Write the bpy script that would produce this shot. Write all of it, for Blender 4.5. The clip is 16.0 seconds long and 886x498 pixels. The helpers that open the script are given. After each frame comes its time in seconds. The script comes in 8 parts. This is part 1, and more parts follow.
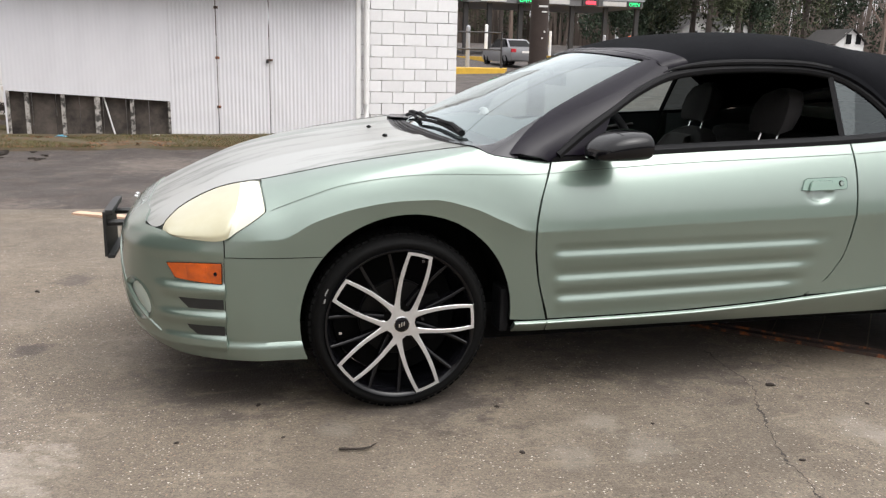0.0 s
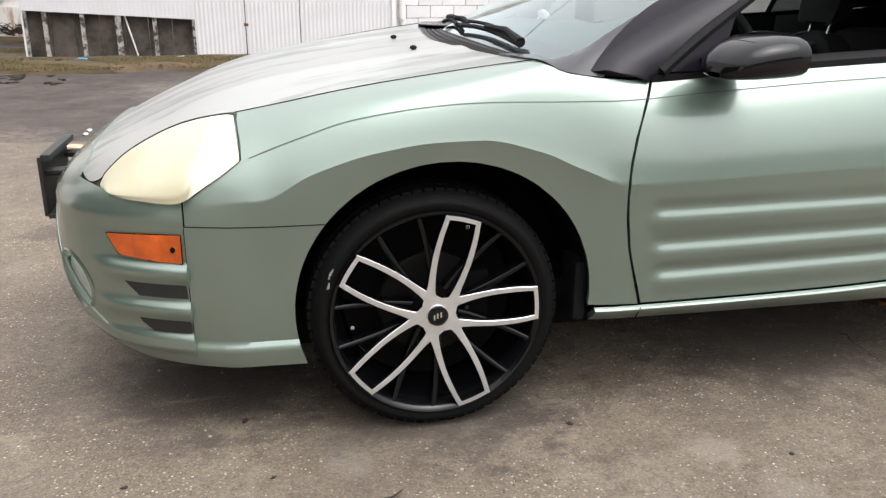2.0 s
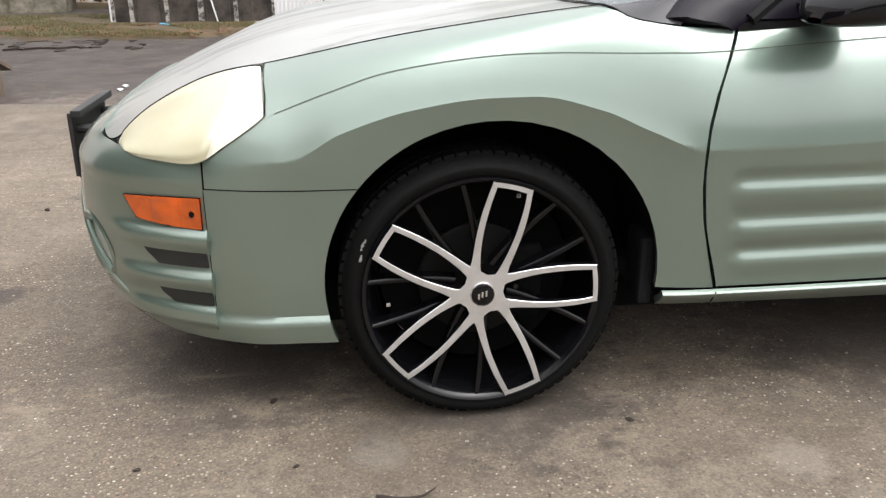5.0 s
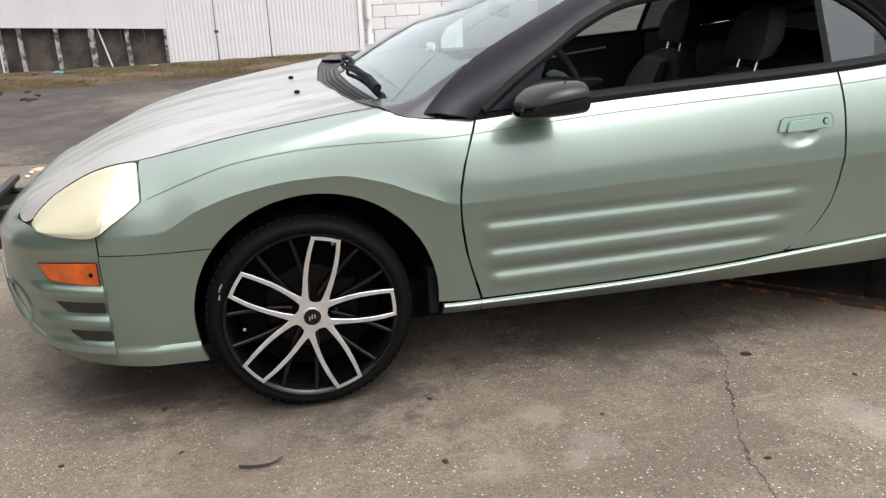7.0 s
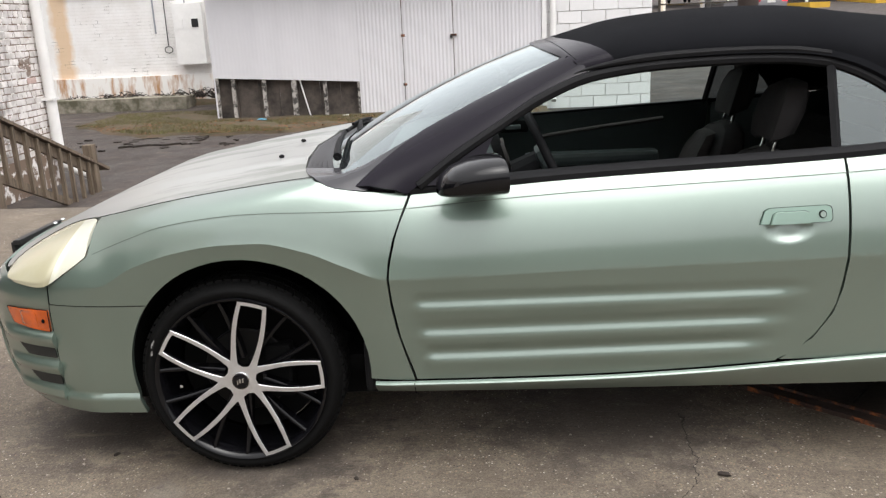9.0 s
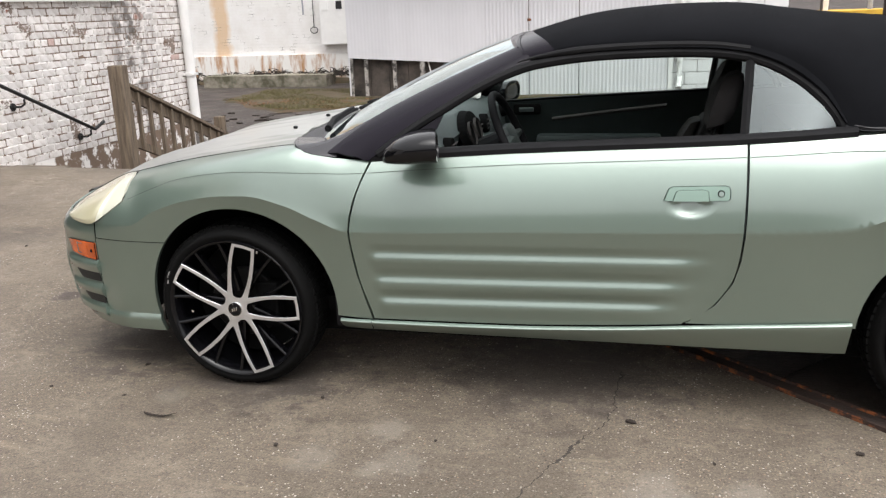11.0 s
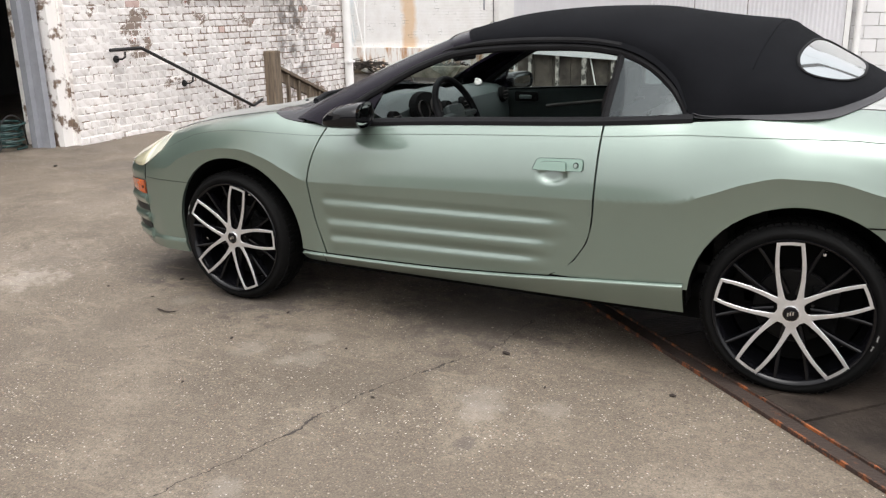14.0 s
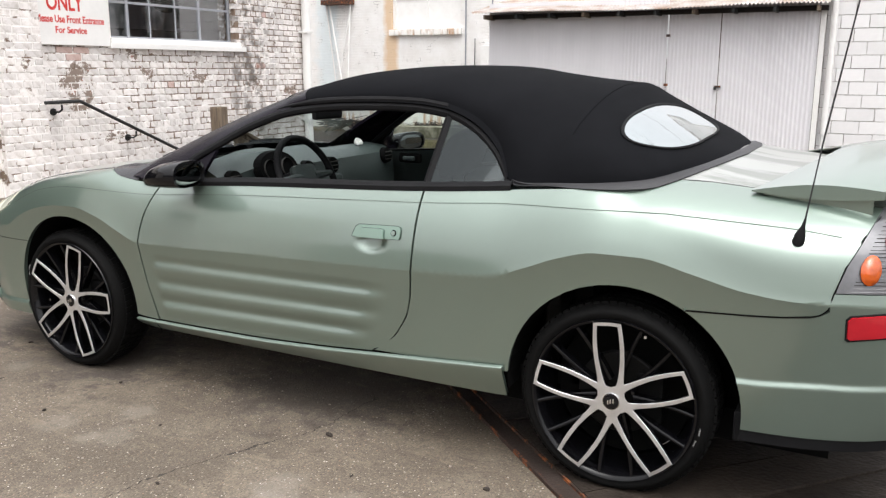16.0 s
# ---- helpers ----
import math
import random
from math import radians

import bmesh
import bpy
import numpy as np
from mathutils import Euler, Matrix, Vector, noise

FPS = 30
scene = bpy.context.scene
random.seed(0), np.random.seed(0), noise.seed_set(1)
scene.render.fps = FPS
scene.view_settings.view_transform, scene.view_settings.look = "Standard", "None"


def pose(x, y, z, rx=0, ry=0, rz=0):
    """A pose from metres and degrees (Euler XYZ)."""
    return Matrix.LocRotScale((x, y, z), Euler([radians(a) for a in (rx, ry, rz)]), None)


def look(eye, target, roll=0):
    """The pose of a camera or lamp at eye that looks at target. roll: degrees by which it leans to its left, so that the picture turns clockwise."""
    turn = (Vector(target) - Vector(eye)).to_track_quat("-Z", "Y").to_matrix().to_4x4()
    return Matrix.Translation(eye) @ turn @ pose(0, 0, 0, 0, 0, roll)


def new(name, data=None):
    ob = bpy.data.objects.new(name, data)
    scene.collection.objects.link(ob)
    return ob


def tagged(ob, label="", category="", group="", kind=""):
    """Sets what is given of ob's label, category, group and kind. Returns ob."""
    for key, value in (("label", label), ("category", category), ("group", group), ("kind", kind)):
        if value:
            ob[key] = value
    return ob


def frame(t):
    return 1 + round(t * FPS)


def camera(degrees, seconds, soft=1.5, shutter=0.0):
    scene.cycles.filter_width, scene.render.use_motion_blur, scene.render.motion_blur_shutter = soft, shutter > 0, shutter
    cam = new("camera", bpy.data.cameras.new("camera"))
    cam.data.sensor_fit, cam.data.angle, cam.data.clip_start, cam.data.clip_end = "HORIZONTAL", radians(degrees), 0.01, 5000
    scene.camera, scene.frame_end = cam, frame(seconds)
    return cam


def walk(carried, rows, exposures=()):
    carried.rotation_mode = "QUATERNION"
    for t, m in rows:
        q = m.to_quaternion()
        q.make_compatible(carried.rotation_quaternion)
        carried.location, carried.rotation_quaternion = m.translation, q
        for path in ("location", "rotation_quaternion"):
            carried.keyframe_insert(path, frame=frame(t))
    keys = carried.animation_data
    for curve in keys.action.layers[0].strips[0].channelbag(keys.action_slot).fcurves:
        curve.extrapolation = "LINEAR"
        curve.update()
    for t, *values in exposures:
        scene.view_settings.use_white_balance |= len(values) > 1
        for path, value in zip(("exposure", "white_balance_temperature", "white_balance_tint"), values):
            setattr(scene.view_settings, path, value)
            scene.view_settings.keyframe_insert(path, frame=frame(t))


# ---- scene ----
cam = camera(55.9, 16.0, 1.3)
PATH = [
    (0, (-0.579, -3.614, 1.262), (-0.086, -1.73, 0.806), 1.4),
    (0.5, (-0.495, -3.433, 1.25), (-0.091, -1.538, 0.754), 1.5),
    (1, (-0.409, -3.195, 1.227), (-0.075, -1.304, 0.667), 1.5),
    (1.5, (-0.4, -2.946, 1.184), (-0.03, -1.076, 0.58), 0.8),
    (2, (-0.388, -2.759, 1.159), (0.001, -0.904, 0.519), 0.3),
    (2.5, (-0.309, -2.591, 1.114), (-0.055, -0.727, 0.436), 0.1),
    (3, (-0.244, -2.471, 1.055), (-0.087, -0.608, 0.344), -0.0),
    (5.5, (-0.308, -2.645, 1.116), (-0.061, -0.788, 0.414), -0.4),
    (6, (-0.351, -2.833, 1.218), (-0.005, -0.987, 0.532), -1.1),
    (6.5, (-0.296, -3.072, 1.323), (0.079, -1.223, 0.66), -1.0),
    (7, (-0.096, -3.281, 1.381), (0.3, -1.438, 0.712), -2.3),
    (7.5, (0.091, -3.195, 1.384), (0.545, -1.363, 0.724), -1.8),
    (8, (0.253, -3.087, 1.412), (0.641, -1.217, 0.82), 0.1),
    (8.5, (0.532, -3.161, 1.394), (0.673, -1.24, 0.857), -0.8),
    (11, (1.485, -3.597, 1.413), (1.039, -1.73, 0.853), -2.1),
    (11.5, (1.698, -3.803, 1.401), (1.206, -1.953, 0.823), -1.3),
    (12, (1.848, -3.883, 1.411), (1.317, -2.05, 0.812), 0.0),
    (12.5, (2.153, -3.835, 1.39), (1.533, -2.032, 0.786), -0.2),
    (13, (2.375, -3.778, 1.388), (1.668, -2.007, 0.786), -0.3),
    (13.5, (2.596, -3.89, 1.373), (1.779, -2.158, 0.795), -0.7),
    (14, (2.756, -3.888, 1.394), (1.867, -2.186, 0.838), -1.1),
    (14.5, (2.953, -3.696, 1.387), (1.981, -2.024, 0.877), -0.6),
    (15, (3.113, -3.551, 1.389), (2.157, -1.868, 0.885), -0.3),
    (15.5, (3.182, -3.435, 1.369), (2.271, -1.714, 0.911), 0.1),
    (16, (3.257, -3.345, 1.371), (2.348, -1.614, 0.95), 0.1),
]
walk(cam, [(t, look(eye, target, roll)) for t, eye, target, roll in PATH], exposures=[(0.0, 0.85), (1.5, 0.97), (3.0, 1.12), (5.0, 1.05), (5.5, 0.98), (6.0, 0.78), (6.5, 0.85), (7.5, 0.95), (8.0, 0.95), (8.5, 0.82), (11.0, 0.86), (12.0, 0.86), (16.0, 0.92)])

# ---- world and light ----
world = bpy.data.worlds.new("overcast")
scene.world = world
world.use_nodes = True
wn = world.node_tree.nodes
wl = world.node_tree.links
sky = wn.new("ShaderNodeTexSky")
sky.sky_type = "NISHITA"
sky.sun_disc = False
sky.sun_elevation, sky.sun_rotation = radians(66), radians(143)
sky.air_density, sky.dust_density, sky.ozone_density = 1.2, 7.0, 1.0
grey = wn.new("ShaderNodeHueSaturation")
grey.inputs["Saturation"].default_value = 0.16
wl.new(sky.outputs[0], grey.inputs["Color"])
cloud = wn.new("ShaderNodeMixRGB")
cloud.inputs[0].default_value, cloud.inputs[2].default_value = 0.6, (6.14, 6.07, 6.22, 1)
wl.new(grey.outputs[0], cloud.inputs[1])
# an overcast dome is brighter overhead than at the horizon
way = wn.new("ShaderNodeTexCoord")
high = wn.new("ShaderNodeSeparateXYZ")
wl.new(way.outputs["Generated"], high.inputs[0])
rise = wn.new("ShaderNodeMapRange")
rise.inputs["From Min"].default_value, rise.inputs["From Max"].default_value = 0.0, 1.0
rise.inputs["To Min"].default_value, rise.inputs["To Max"].default_value = 0.72, 1.45
wl.new(high.outputs["Z"], rise.inputs["Value"])
dome = wn.new("ShaderNodeMixRGB")
dome.blend_type = "MULTIPLY"
dome.inputs[0].default_value = 1
wl.new(cloud.outputs[0], dome.inputs[1])
wl.new(rise.outputs[0], dome.inputs[2])
wl.new(dome.outputs[0], wn["Background"].inputs["Color"])
wn["Background"].inputs["Strength"].default_value = 0.15
sun = new("sun", bpy.data.lights.new("sun", "SUN"))
sun.data.energy, sun.data.angle, sun.data.color = 0.7, radians(60), (1.0, 0.985, 0.97)
sun.matrix_basis = look((2.6, -3.4, 9.5), (0, 0, 0))


# ---- materials ----
def material(name, color, rough=0.5, metal=0.0, coat=0.0, vary=0.0, scale=8.0, bump=0.0, bump_scale=60.0, second=None, alpha_mix=0.5, island=0.0, rand=0.0, mid=0.5, spec=0.5, stretch=None):
    """A surface with base colour, blotches at one scale, grain and relief at a finer one."""
    m = bpy.data.materials.new(name)
    m.use_nodes = True
    n, l = m.node_tree.nodes, m.node_tree.links
    b = n["Principled BSDF"]
    b.inputs["Base Color"].default_value = (*color, 1)
    b.inputs["Roughness"].default_value = rough
    b.inputs["Metallic"].default_value = metal
    b.inputs["Coat Weight"].default_value = coat
    b.inputs["Specular IOR Level"].default_value = spec
    b.inputs["Coat Roughness"].default_value = 0.06
    co = n.new("ShaderNodeTexCoord")
    last = None
    if vary > 0:
        t = n.new("ShaderNodeTexNoise")
        t.inputs["Scale"].default_value, t.inputs["Detail"].default_value, t.inputs["Roughness"].default_value = scale, 6, 0.65
        if stretch:
            mp = n.new("ShaderNodeMapping")
            mp.inputs["Scale"].default_value = stretch
            l.new(co.outputs["Object"], mp.inputs["Vector"])
            l.new(mp.outputs[0], t.inputs["Vector"])
        else:
            l.new(co.outputs["Object"], t.inputs["Vector"])
        r = n.new("ShaderNodeValToRGB")
        r.color_ramp.elements[0].position, r.color_ramp.elements[1].position = mid - alpha_mix / 2, mid + alpha_mix / 2
        lo = second if second else tuple(c * (1 - vary) for c in color)
        r.color_ramp.elements[0].color, r.color_ramp.elements[1].color = (*lo, 1), (*color, 1)
        l.new(t.outputs["Fac"], r.inputs[0])
        last = r.outputs[0]
    if island or rand:
        src = n.new("ShaderNodeNewGeometry" if island else "ShaderNodeObjectInfo")
        mx = n.new("ShaderNodeMixRGB")
        mx.blend_type = "MULTIPLY"
        mx.inputs[0].default_value = 1
        mr = n.new("ShaderNodeMapRange")
        k = island or rand
        mr.inputs["To Min"].default_value, mr.inputs["To Max"].default_value = 1 - k, 1 + k * 0.3
        l.new(src.outputs["Random Per Island" if island else "Random"], mr.inputs["Value"])
        if last:
            l.new(last, mx.inputs[1])
        else:
            mx.inputs[1].default_value = (*color, 1)
        l.new(mr.outputs[0], mx.inputs[2])
        last = mx.outputs[0]
    if last:
        l.new(last, b.inputs["Base Color"])
    if bump > 0:
        t2 = n.new("ShaderNodeTexNoise")
        t2.inputs["Scale"].default_value, t2.inputs["Detail"].default_value = bump_scale, 4
        l.new(co.outputs["Object"], t2.inputs["Vector"])
        bp = n.new("ShaderNodeBump")
        bp.inputs["Strength"].default_value, bp.inputs["Distance"].default_value = bump, 0.01
        l.new(t2.outputs["Fac"], bp.inputs["Height"])
        l.new(bp.outputs[0], b.inputs["Normal"])
    return m


def glass(name, color, rough=0.0, strength=1.8, sheen=(1.0, 1.0, 1.0)):
    """Thin pane: mostly see-through, with a clear reflection."""
    m = bpy.data.materials.new(name)
    m.use_nodes = True
    n, l = m.node_tree.nodes, m.node_tree.links
    n.remove(n["Principled BSDF"])
    tr, gl, mx, fr = n.new("ShaderNodeBsdfTransparent"), n.new("ShaderNodeBsdfGlossy"), n.new("ShaderNodeMixShader"), n.new("ShaderNodeLayerWeight")
    tr.inputs[0].default_value = (*color, 1)
    gl.inputs["Color"].default_value = (*sheen, 1)
    gl.inputs["Roughness"].default_value = rough
    fr.inputs["Blend"].default_value = 0.5
    power = n.new("ShaderNodeMath")
    power.operation = "POWER"
    power.inputs[1].default_value = 5.0
    l.new(fr.outputs["Facing"], power.inputs[0])
    add = n.new("ShaderNodeMath")
    add.operation = "MULTIPLY_ADD"
    add.inputs[1].default_value, add.inputs[2].default_value = strength * 0.96, strength * 0.04 + 0.03
    add.use_clamp = True
    l.new(power.outputs[0], add.inputs[0])
    l.new(add.outputs[0], mx.inputs[0])
    l.new(tr.outputs[0], mx.inputs[1])
    l.new(gl.outputs[0], mx.inputs[2])
    l.new(mx.outputs[0], n["Material Output"].inputs[0])
    return m


PAINT = material("green metallic paint", (0.196, 0.258, 0.218), 0.42, 0.72, 1.0, vary=0.06, scale=3)
# worn lacquer patches; their pale grey also paints sky sheen on level panels
PAINT_WORN_SHEEN = material("green paint with chalky worn lacquer and painted sky sheen", (0.205, 0.222, 0.198), 0.40, 0.5, 0.5, vary=0.2, scale=3.0, second=(0.36, 0.365, 0.35), alpha_mix=0.09, mid=0.52, stretch=(0.35, 1.6, 1.0))
HANDLE_PAINT = material("fresher mint green paint", (0.18, 0.275, 0.222), 0.36, 0.45, 0.7, vary=0.06, scale=3)
for m, dull in ((PAINT, 0.13), (PAINT_WORN_SHEEN, 0.22), (HANDLE_PAINT, 0.12)):
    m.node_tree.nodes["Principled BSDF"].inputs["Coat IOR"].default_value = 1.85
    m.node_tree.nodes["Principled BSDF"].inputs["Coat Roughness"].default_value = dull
BLACK_PAINT = material("black paint", (0.008, 0.006, 0.011), 0.22, 0.0, 0.0, vary=0.3, scale=4, spec=0.38)
CLOTH = material("black canvas", (0.0088, 0.0092, 0.0108), 0.95, vary=0.35, scale=5, bump=0.25, bump_scale=420, spec=0.12)
RIM_DISC = material("dull grey iron", (0.014, 0.0135, 0.013), 0.5, 0.3, vary=0.3, scale=20)
RUBBER = material("tyre rubber", (0.0045, 0.0045, 0.0045), 0.7, vary=0.3, scale=14, bump=0.2, bump_scale=120, spec=0.10)
COWL = material("sooty cowl plastic", (0.013, 0.012, 0.015), 0.42, vary=0.4, scale=9, bump=0.15, bump_scale=120, spec=0.45)
TRIM = material("black plastic trim", (0.013, 0.013, 0.014), 0.6, vary=0.3, scale=12, bump=0.1, bump_scale=300, spec=0.25)
MIRROR = material("dark mirror glass", (0.16, 0.17, 0.17), 0.04, 1.0)
GAP = material("dark underbody", (0.006, 0.006, 0.006), 0.9, vary=0.4, scale=6, spec=0.08)
VENT = material("dark grey vent plastic", (0.018, 0.019, 0.018), 0.6, vary=0.4, scale=12, bump=0.1, bump_scale=200)
RIM_BLACK = material("gloss black alloy", (0.004, 0.004, 0.005), 0.16, 0.0, 0.0, vary=0.2, scale=10, spec=0.32)
MIRROR_SHELL = material("polished black shell", (0.006, 0.006, 0.007), 0.07, 0.0, 0.25, vary=0.2, scale=10, spec=0.5)
RIM_SILVER = material("machined alloy", (0.78, 0.785, 0.80), 0.33, 0.85, 0.1, vary=0.2, scale=24, bump=0.05, bump_scale=200)
# paler lens copy: the brighter light on the side is put into its colour
LENS_SIDE_LIT = material("hazed headlight lens with light painted on its side", (0.60, 0.60, 0.50), 0.2, 0.0, 0.7, vary=0.08, scale=5)
LENS = material("yellowed headlight lens", (0.41, 0.38, 0.25), 0.22, 0.0, 0.7, vary=0.12, scale=4, second=(0.47, 0.45, 0.34), alpha_mix=0.5)
AMBER = material("amber lens", (0.66, 0.105, 0.004), 0.06, 0.0, 1.0, vary=0.55, scale=16, bump=0.3, bump_scale=55)
RED_LENS = material("red lens", (0.45, 0.01, 0.02), 0.15, 0.0, 0.6, vary=0.2, scale=25)
SMOKE_LENS = material("clear grey lamp lens", (0.16, 0.16, 0.17), 0.15, 0.3, 0.9, vary=0.4, scale=14)
BAND = material("grey rubber band", (0.020, 0.020, 0.023), 0.55, vary=0.2, scale=12, bump=0.1, bump_scale=200)
CHROME = material("bright metal", (0.75, 0.75, 0.76), 0.15, 1.0)
PANE = glass("car window glass", (0.72, 0.79, 0.785), 0.0, 1.7, (0.90, 0.985, 1.0))
PANE_DARK = glass("green tinted glass", (0.14, 0.165, 0.168), 0.0, 1.0, (0.57, 0.635, 0.65))
PANE_FAR = glass("pale green door glass", (0.74, 0.84, 0.81), 0.0, 0.8)
SEAT = material("dark grey seat cloth", (0.026, 0.023, 0.023), 0.9, vary=0.4, scale=9, bump=0.3, bump_scale=300)
SEAT_GREY = material("grey seat insert cloth", (0.052, 0.046, 0.044), 0.9, vary=0.3, scale=20, bump=0.3, bump_scale=300)
DASH = material("dark green grey dashboard vinyl", (0.058, 0.075, 0.072), 0.45, vary=0.25, scale=8, bump=0.2, bump_scale=400)
CONCRETE = material("worn concrete", (0.30, 0.27, 0.235), 0.75, vary=0.35, scale=1.3, bump=0.35, bump_scale=90)
ASPHALT = material("old asphalt", (0.105, 0.09, 0.085), 0.8, vary=0.35, scale=2, bump=0.5, bump_scale=70)
WHITE_WALL = material("white painted masonry", (0.78, 0.77, 0.76), 0.7, vary=0.12, scale=3, bump=0.3, bump_scale=40)
WHITE_TIN = material("white painted tin sheet", (0.70, 0.69, 0.71), 0.5, vary=0.10, scale=1.5, stretch=(2.0, 1.0, 0.4), bump=0.05, bump_scale=20)
WOOD = material("weathered grey brown timber", (0.215, 0.165, 0.115), 0.85, vary=0.45, scale=6, second=(0.075, 0.055, 0.040), alpha_mix=0.4, bump=0.5, bump_scale=50, stretch=(5, 5, 0.5))
DARK_WOOD = material("oil dark planks", (0.017, 0.012, 0.0095), 0.6, vary=0.5, scale=9, second=(0.048, 0.037, 0.029), alpha_mix=0.25, mid=0.55, stretch=(0.9, 0.9, 0.9), bump=0.6, bump_scale=60, rand=0.4, spec=0.3)
RUST = material("rusty steel", (0.036, 0.020, 0.014), 0.85, vary=0.7, scale=17, mid=0.425, alpha_mix=0.14, second=(0.34, 0.10, 0.026), bump=0.6, bump_scale=90)
RUST_DARK = material("dirty brown steel", (0.030, 0.019, 0.014), 0.85, vary=0.6, scale=12, mid=0.36, alpha_mix=0.12, second=(0.16, 0.055, 0.02), bump=0.6, bump_scale=90)
BLACK_STEEL = material("black painted steel", (0.012, 0.012, 0.012), 0.5, vary=0.3, scale=20)
for m in (BLACK_PAINT, MIRROR_SHELL, TRIM, RIM_DISC, CLOTH):
    m.node_tree.nodes["Principled BSDF"].inputs["IOR"].default_value = 1.28
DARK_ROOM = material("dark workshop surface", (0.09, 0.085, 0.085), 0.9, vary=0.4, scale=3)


# ---- helpers for meshes ----
def part(name, bm, mat, parent=None, label="", smooth=False):
    """Links a bmesh as one mesh object under a thing or part."""
    me = bpy.data.meshes.new(name)
    bmesh.ops.recalc_face_normals(bm, faces=bm.faces[:])
    bm.to_mesh(me)
    bm.free()
    me.materials.append(mat)
    if smooth:
        me.shade_smooth()
        me.set_sharp_from_angle(angle=radians(42))
    ob = new(name, me)
    ob.parent = parent
    return tagged(ob, label)


def thing(name, label, category, group="", kind=""):
    return tagged(new(name), label, category, group, kind)


def box(bm, x0, x1, y0, y1, z0, z1, bevel=0.0):
    made = bmesh.ops.create_cube(bm, size=1)["verts"]
    for v in made:
        v.co = Vector(((x0 + x1) / 2 + v.co.x * (x1 - x0), (y0 + y1) / 2 + v.co.y * (y1 - y0), (z0 + z1) / 2 + v.co.z * (z1 - z0)))
    if bevel:
        edges = {e for v in made for e in v.link_edges}
        bmesh.ops.bevel(bm, geom=list(edges), offset=bevel, segments=2, affect="EDGES", profile=0.6)
    return bm


def grid(bm, rows, flip=False):
    """Quads over rows of points; returns the rows of vertices."""
    vs = [[bm.verts.new(p) for p in row] for row in rows]
    for a, b in zip(vs, vs[1:]):
        for i in range(len(a) - 1):
            q = (a[i], a[i + 1], b[i + 1], b[i])
            bm.faces.new(q[::-1] if flip else q)
    return vs


def tube(bm, points, radius, sides=8, closed=False):
    """A round bar along points; radius may be a list."""
    pts = [Vector(p) for p in points]
    n = len(pts)
    rings = []
    up = Vector((0.13, 0.21, 0.97))
    for i, p in enumerate(pts):
        a = pts[(i - 1) % n] if closed or i else p
        b = pts[(i + 1) % n] if closed or i < n - 1 else p
        d = (b - a).normalized()
        u = d.cross(up).normalized()
        w = d.cross(u)
        r = radius[i] if isinstance(radius, (list, tuple)) else radius
        rings.append([bm.verts.new(p + (u * math.cos(k * math.tau / sides) + w * math.sin(k * math.tau / sides)) * r) for k in range(sides)])
    pairs = list(zip(rings, rings[1:])) + ([(rings[-1], rings[0])] if closed else [])
    for a, b in pairs:
        for k in range(sides):
            bm.faces.new((a[k], a[(k + 1) % sides], b[(k + 1) % sides], b[k]))
    if not closed:
        bm.faces.new(rings[0][::-1])
        bm.faces.new(rings[-1])
    return bm


def along(points, count):
    """Evenly many points along a polyline, between its corners."""
    out = []
    seg = len(points) - 1
    for i in range(count + 1):
        f = i / count * seg
        k = min(seg - 1, int(f))
        out.append(Vector(points[k]).lerp(Vector(points[k + 1]), f - k))
    return out


def spline(points, count):
    """Evenly many points along a smooth curve through the points."""
    p = [Vector(q) for q in points]
    p = [2 * p[0] - p[1]] + p + [2 * p[-1] - p[-2]]
    out = []
    seg = len(p) - 3
    for i in range(count + 1):
        f = i / count * seg
        k = min(seg - 1, int(f))
        t = f - k
        a, b, c, d = p[k : k + 4]
        out.append(0.5 * (2 * b + (c - a) * t + (2 * a - 5 * b + 4 * c - d) * t * t + (3 * b - a - 3 * c + d) * t ** 3))
    return out


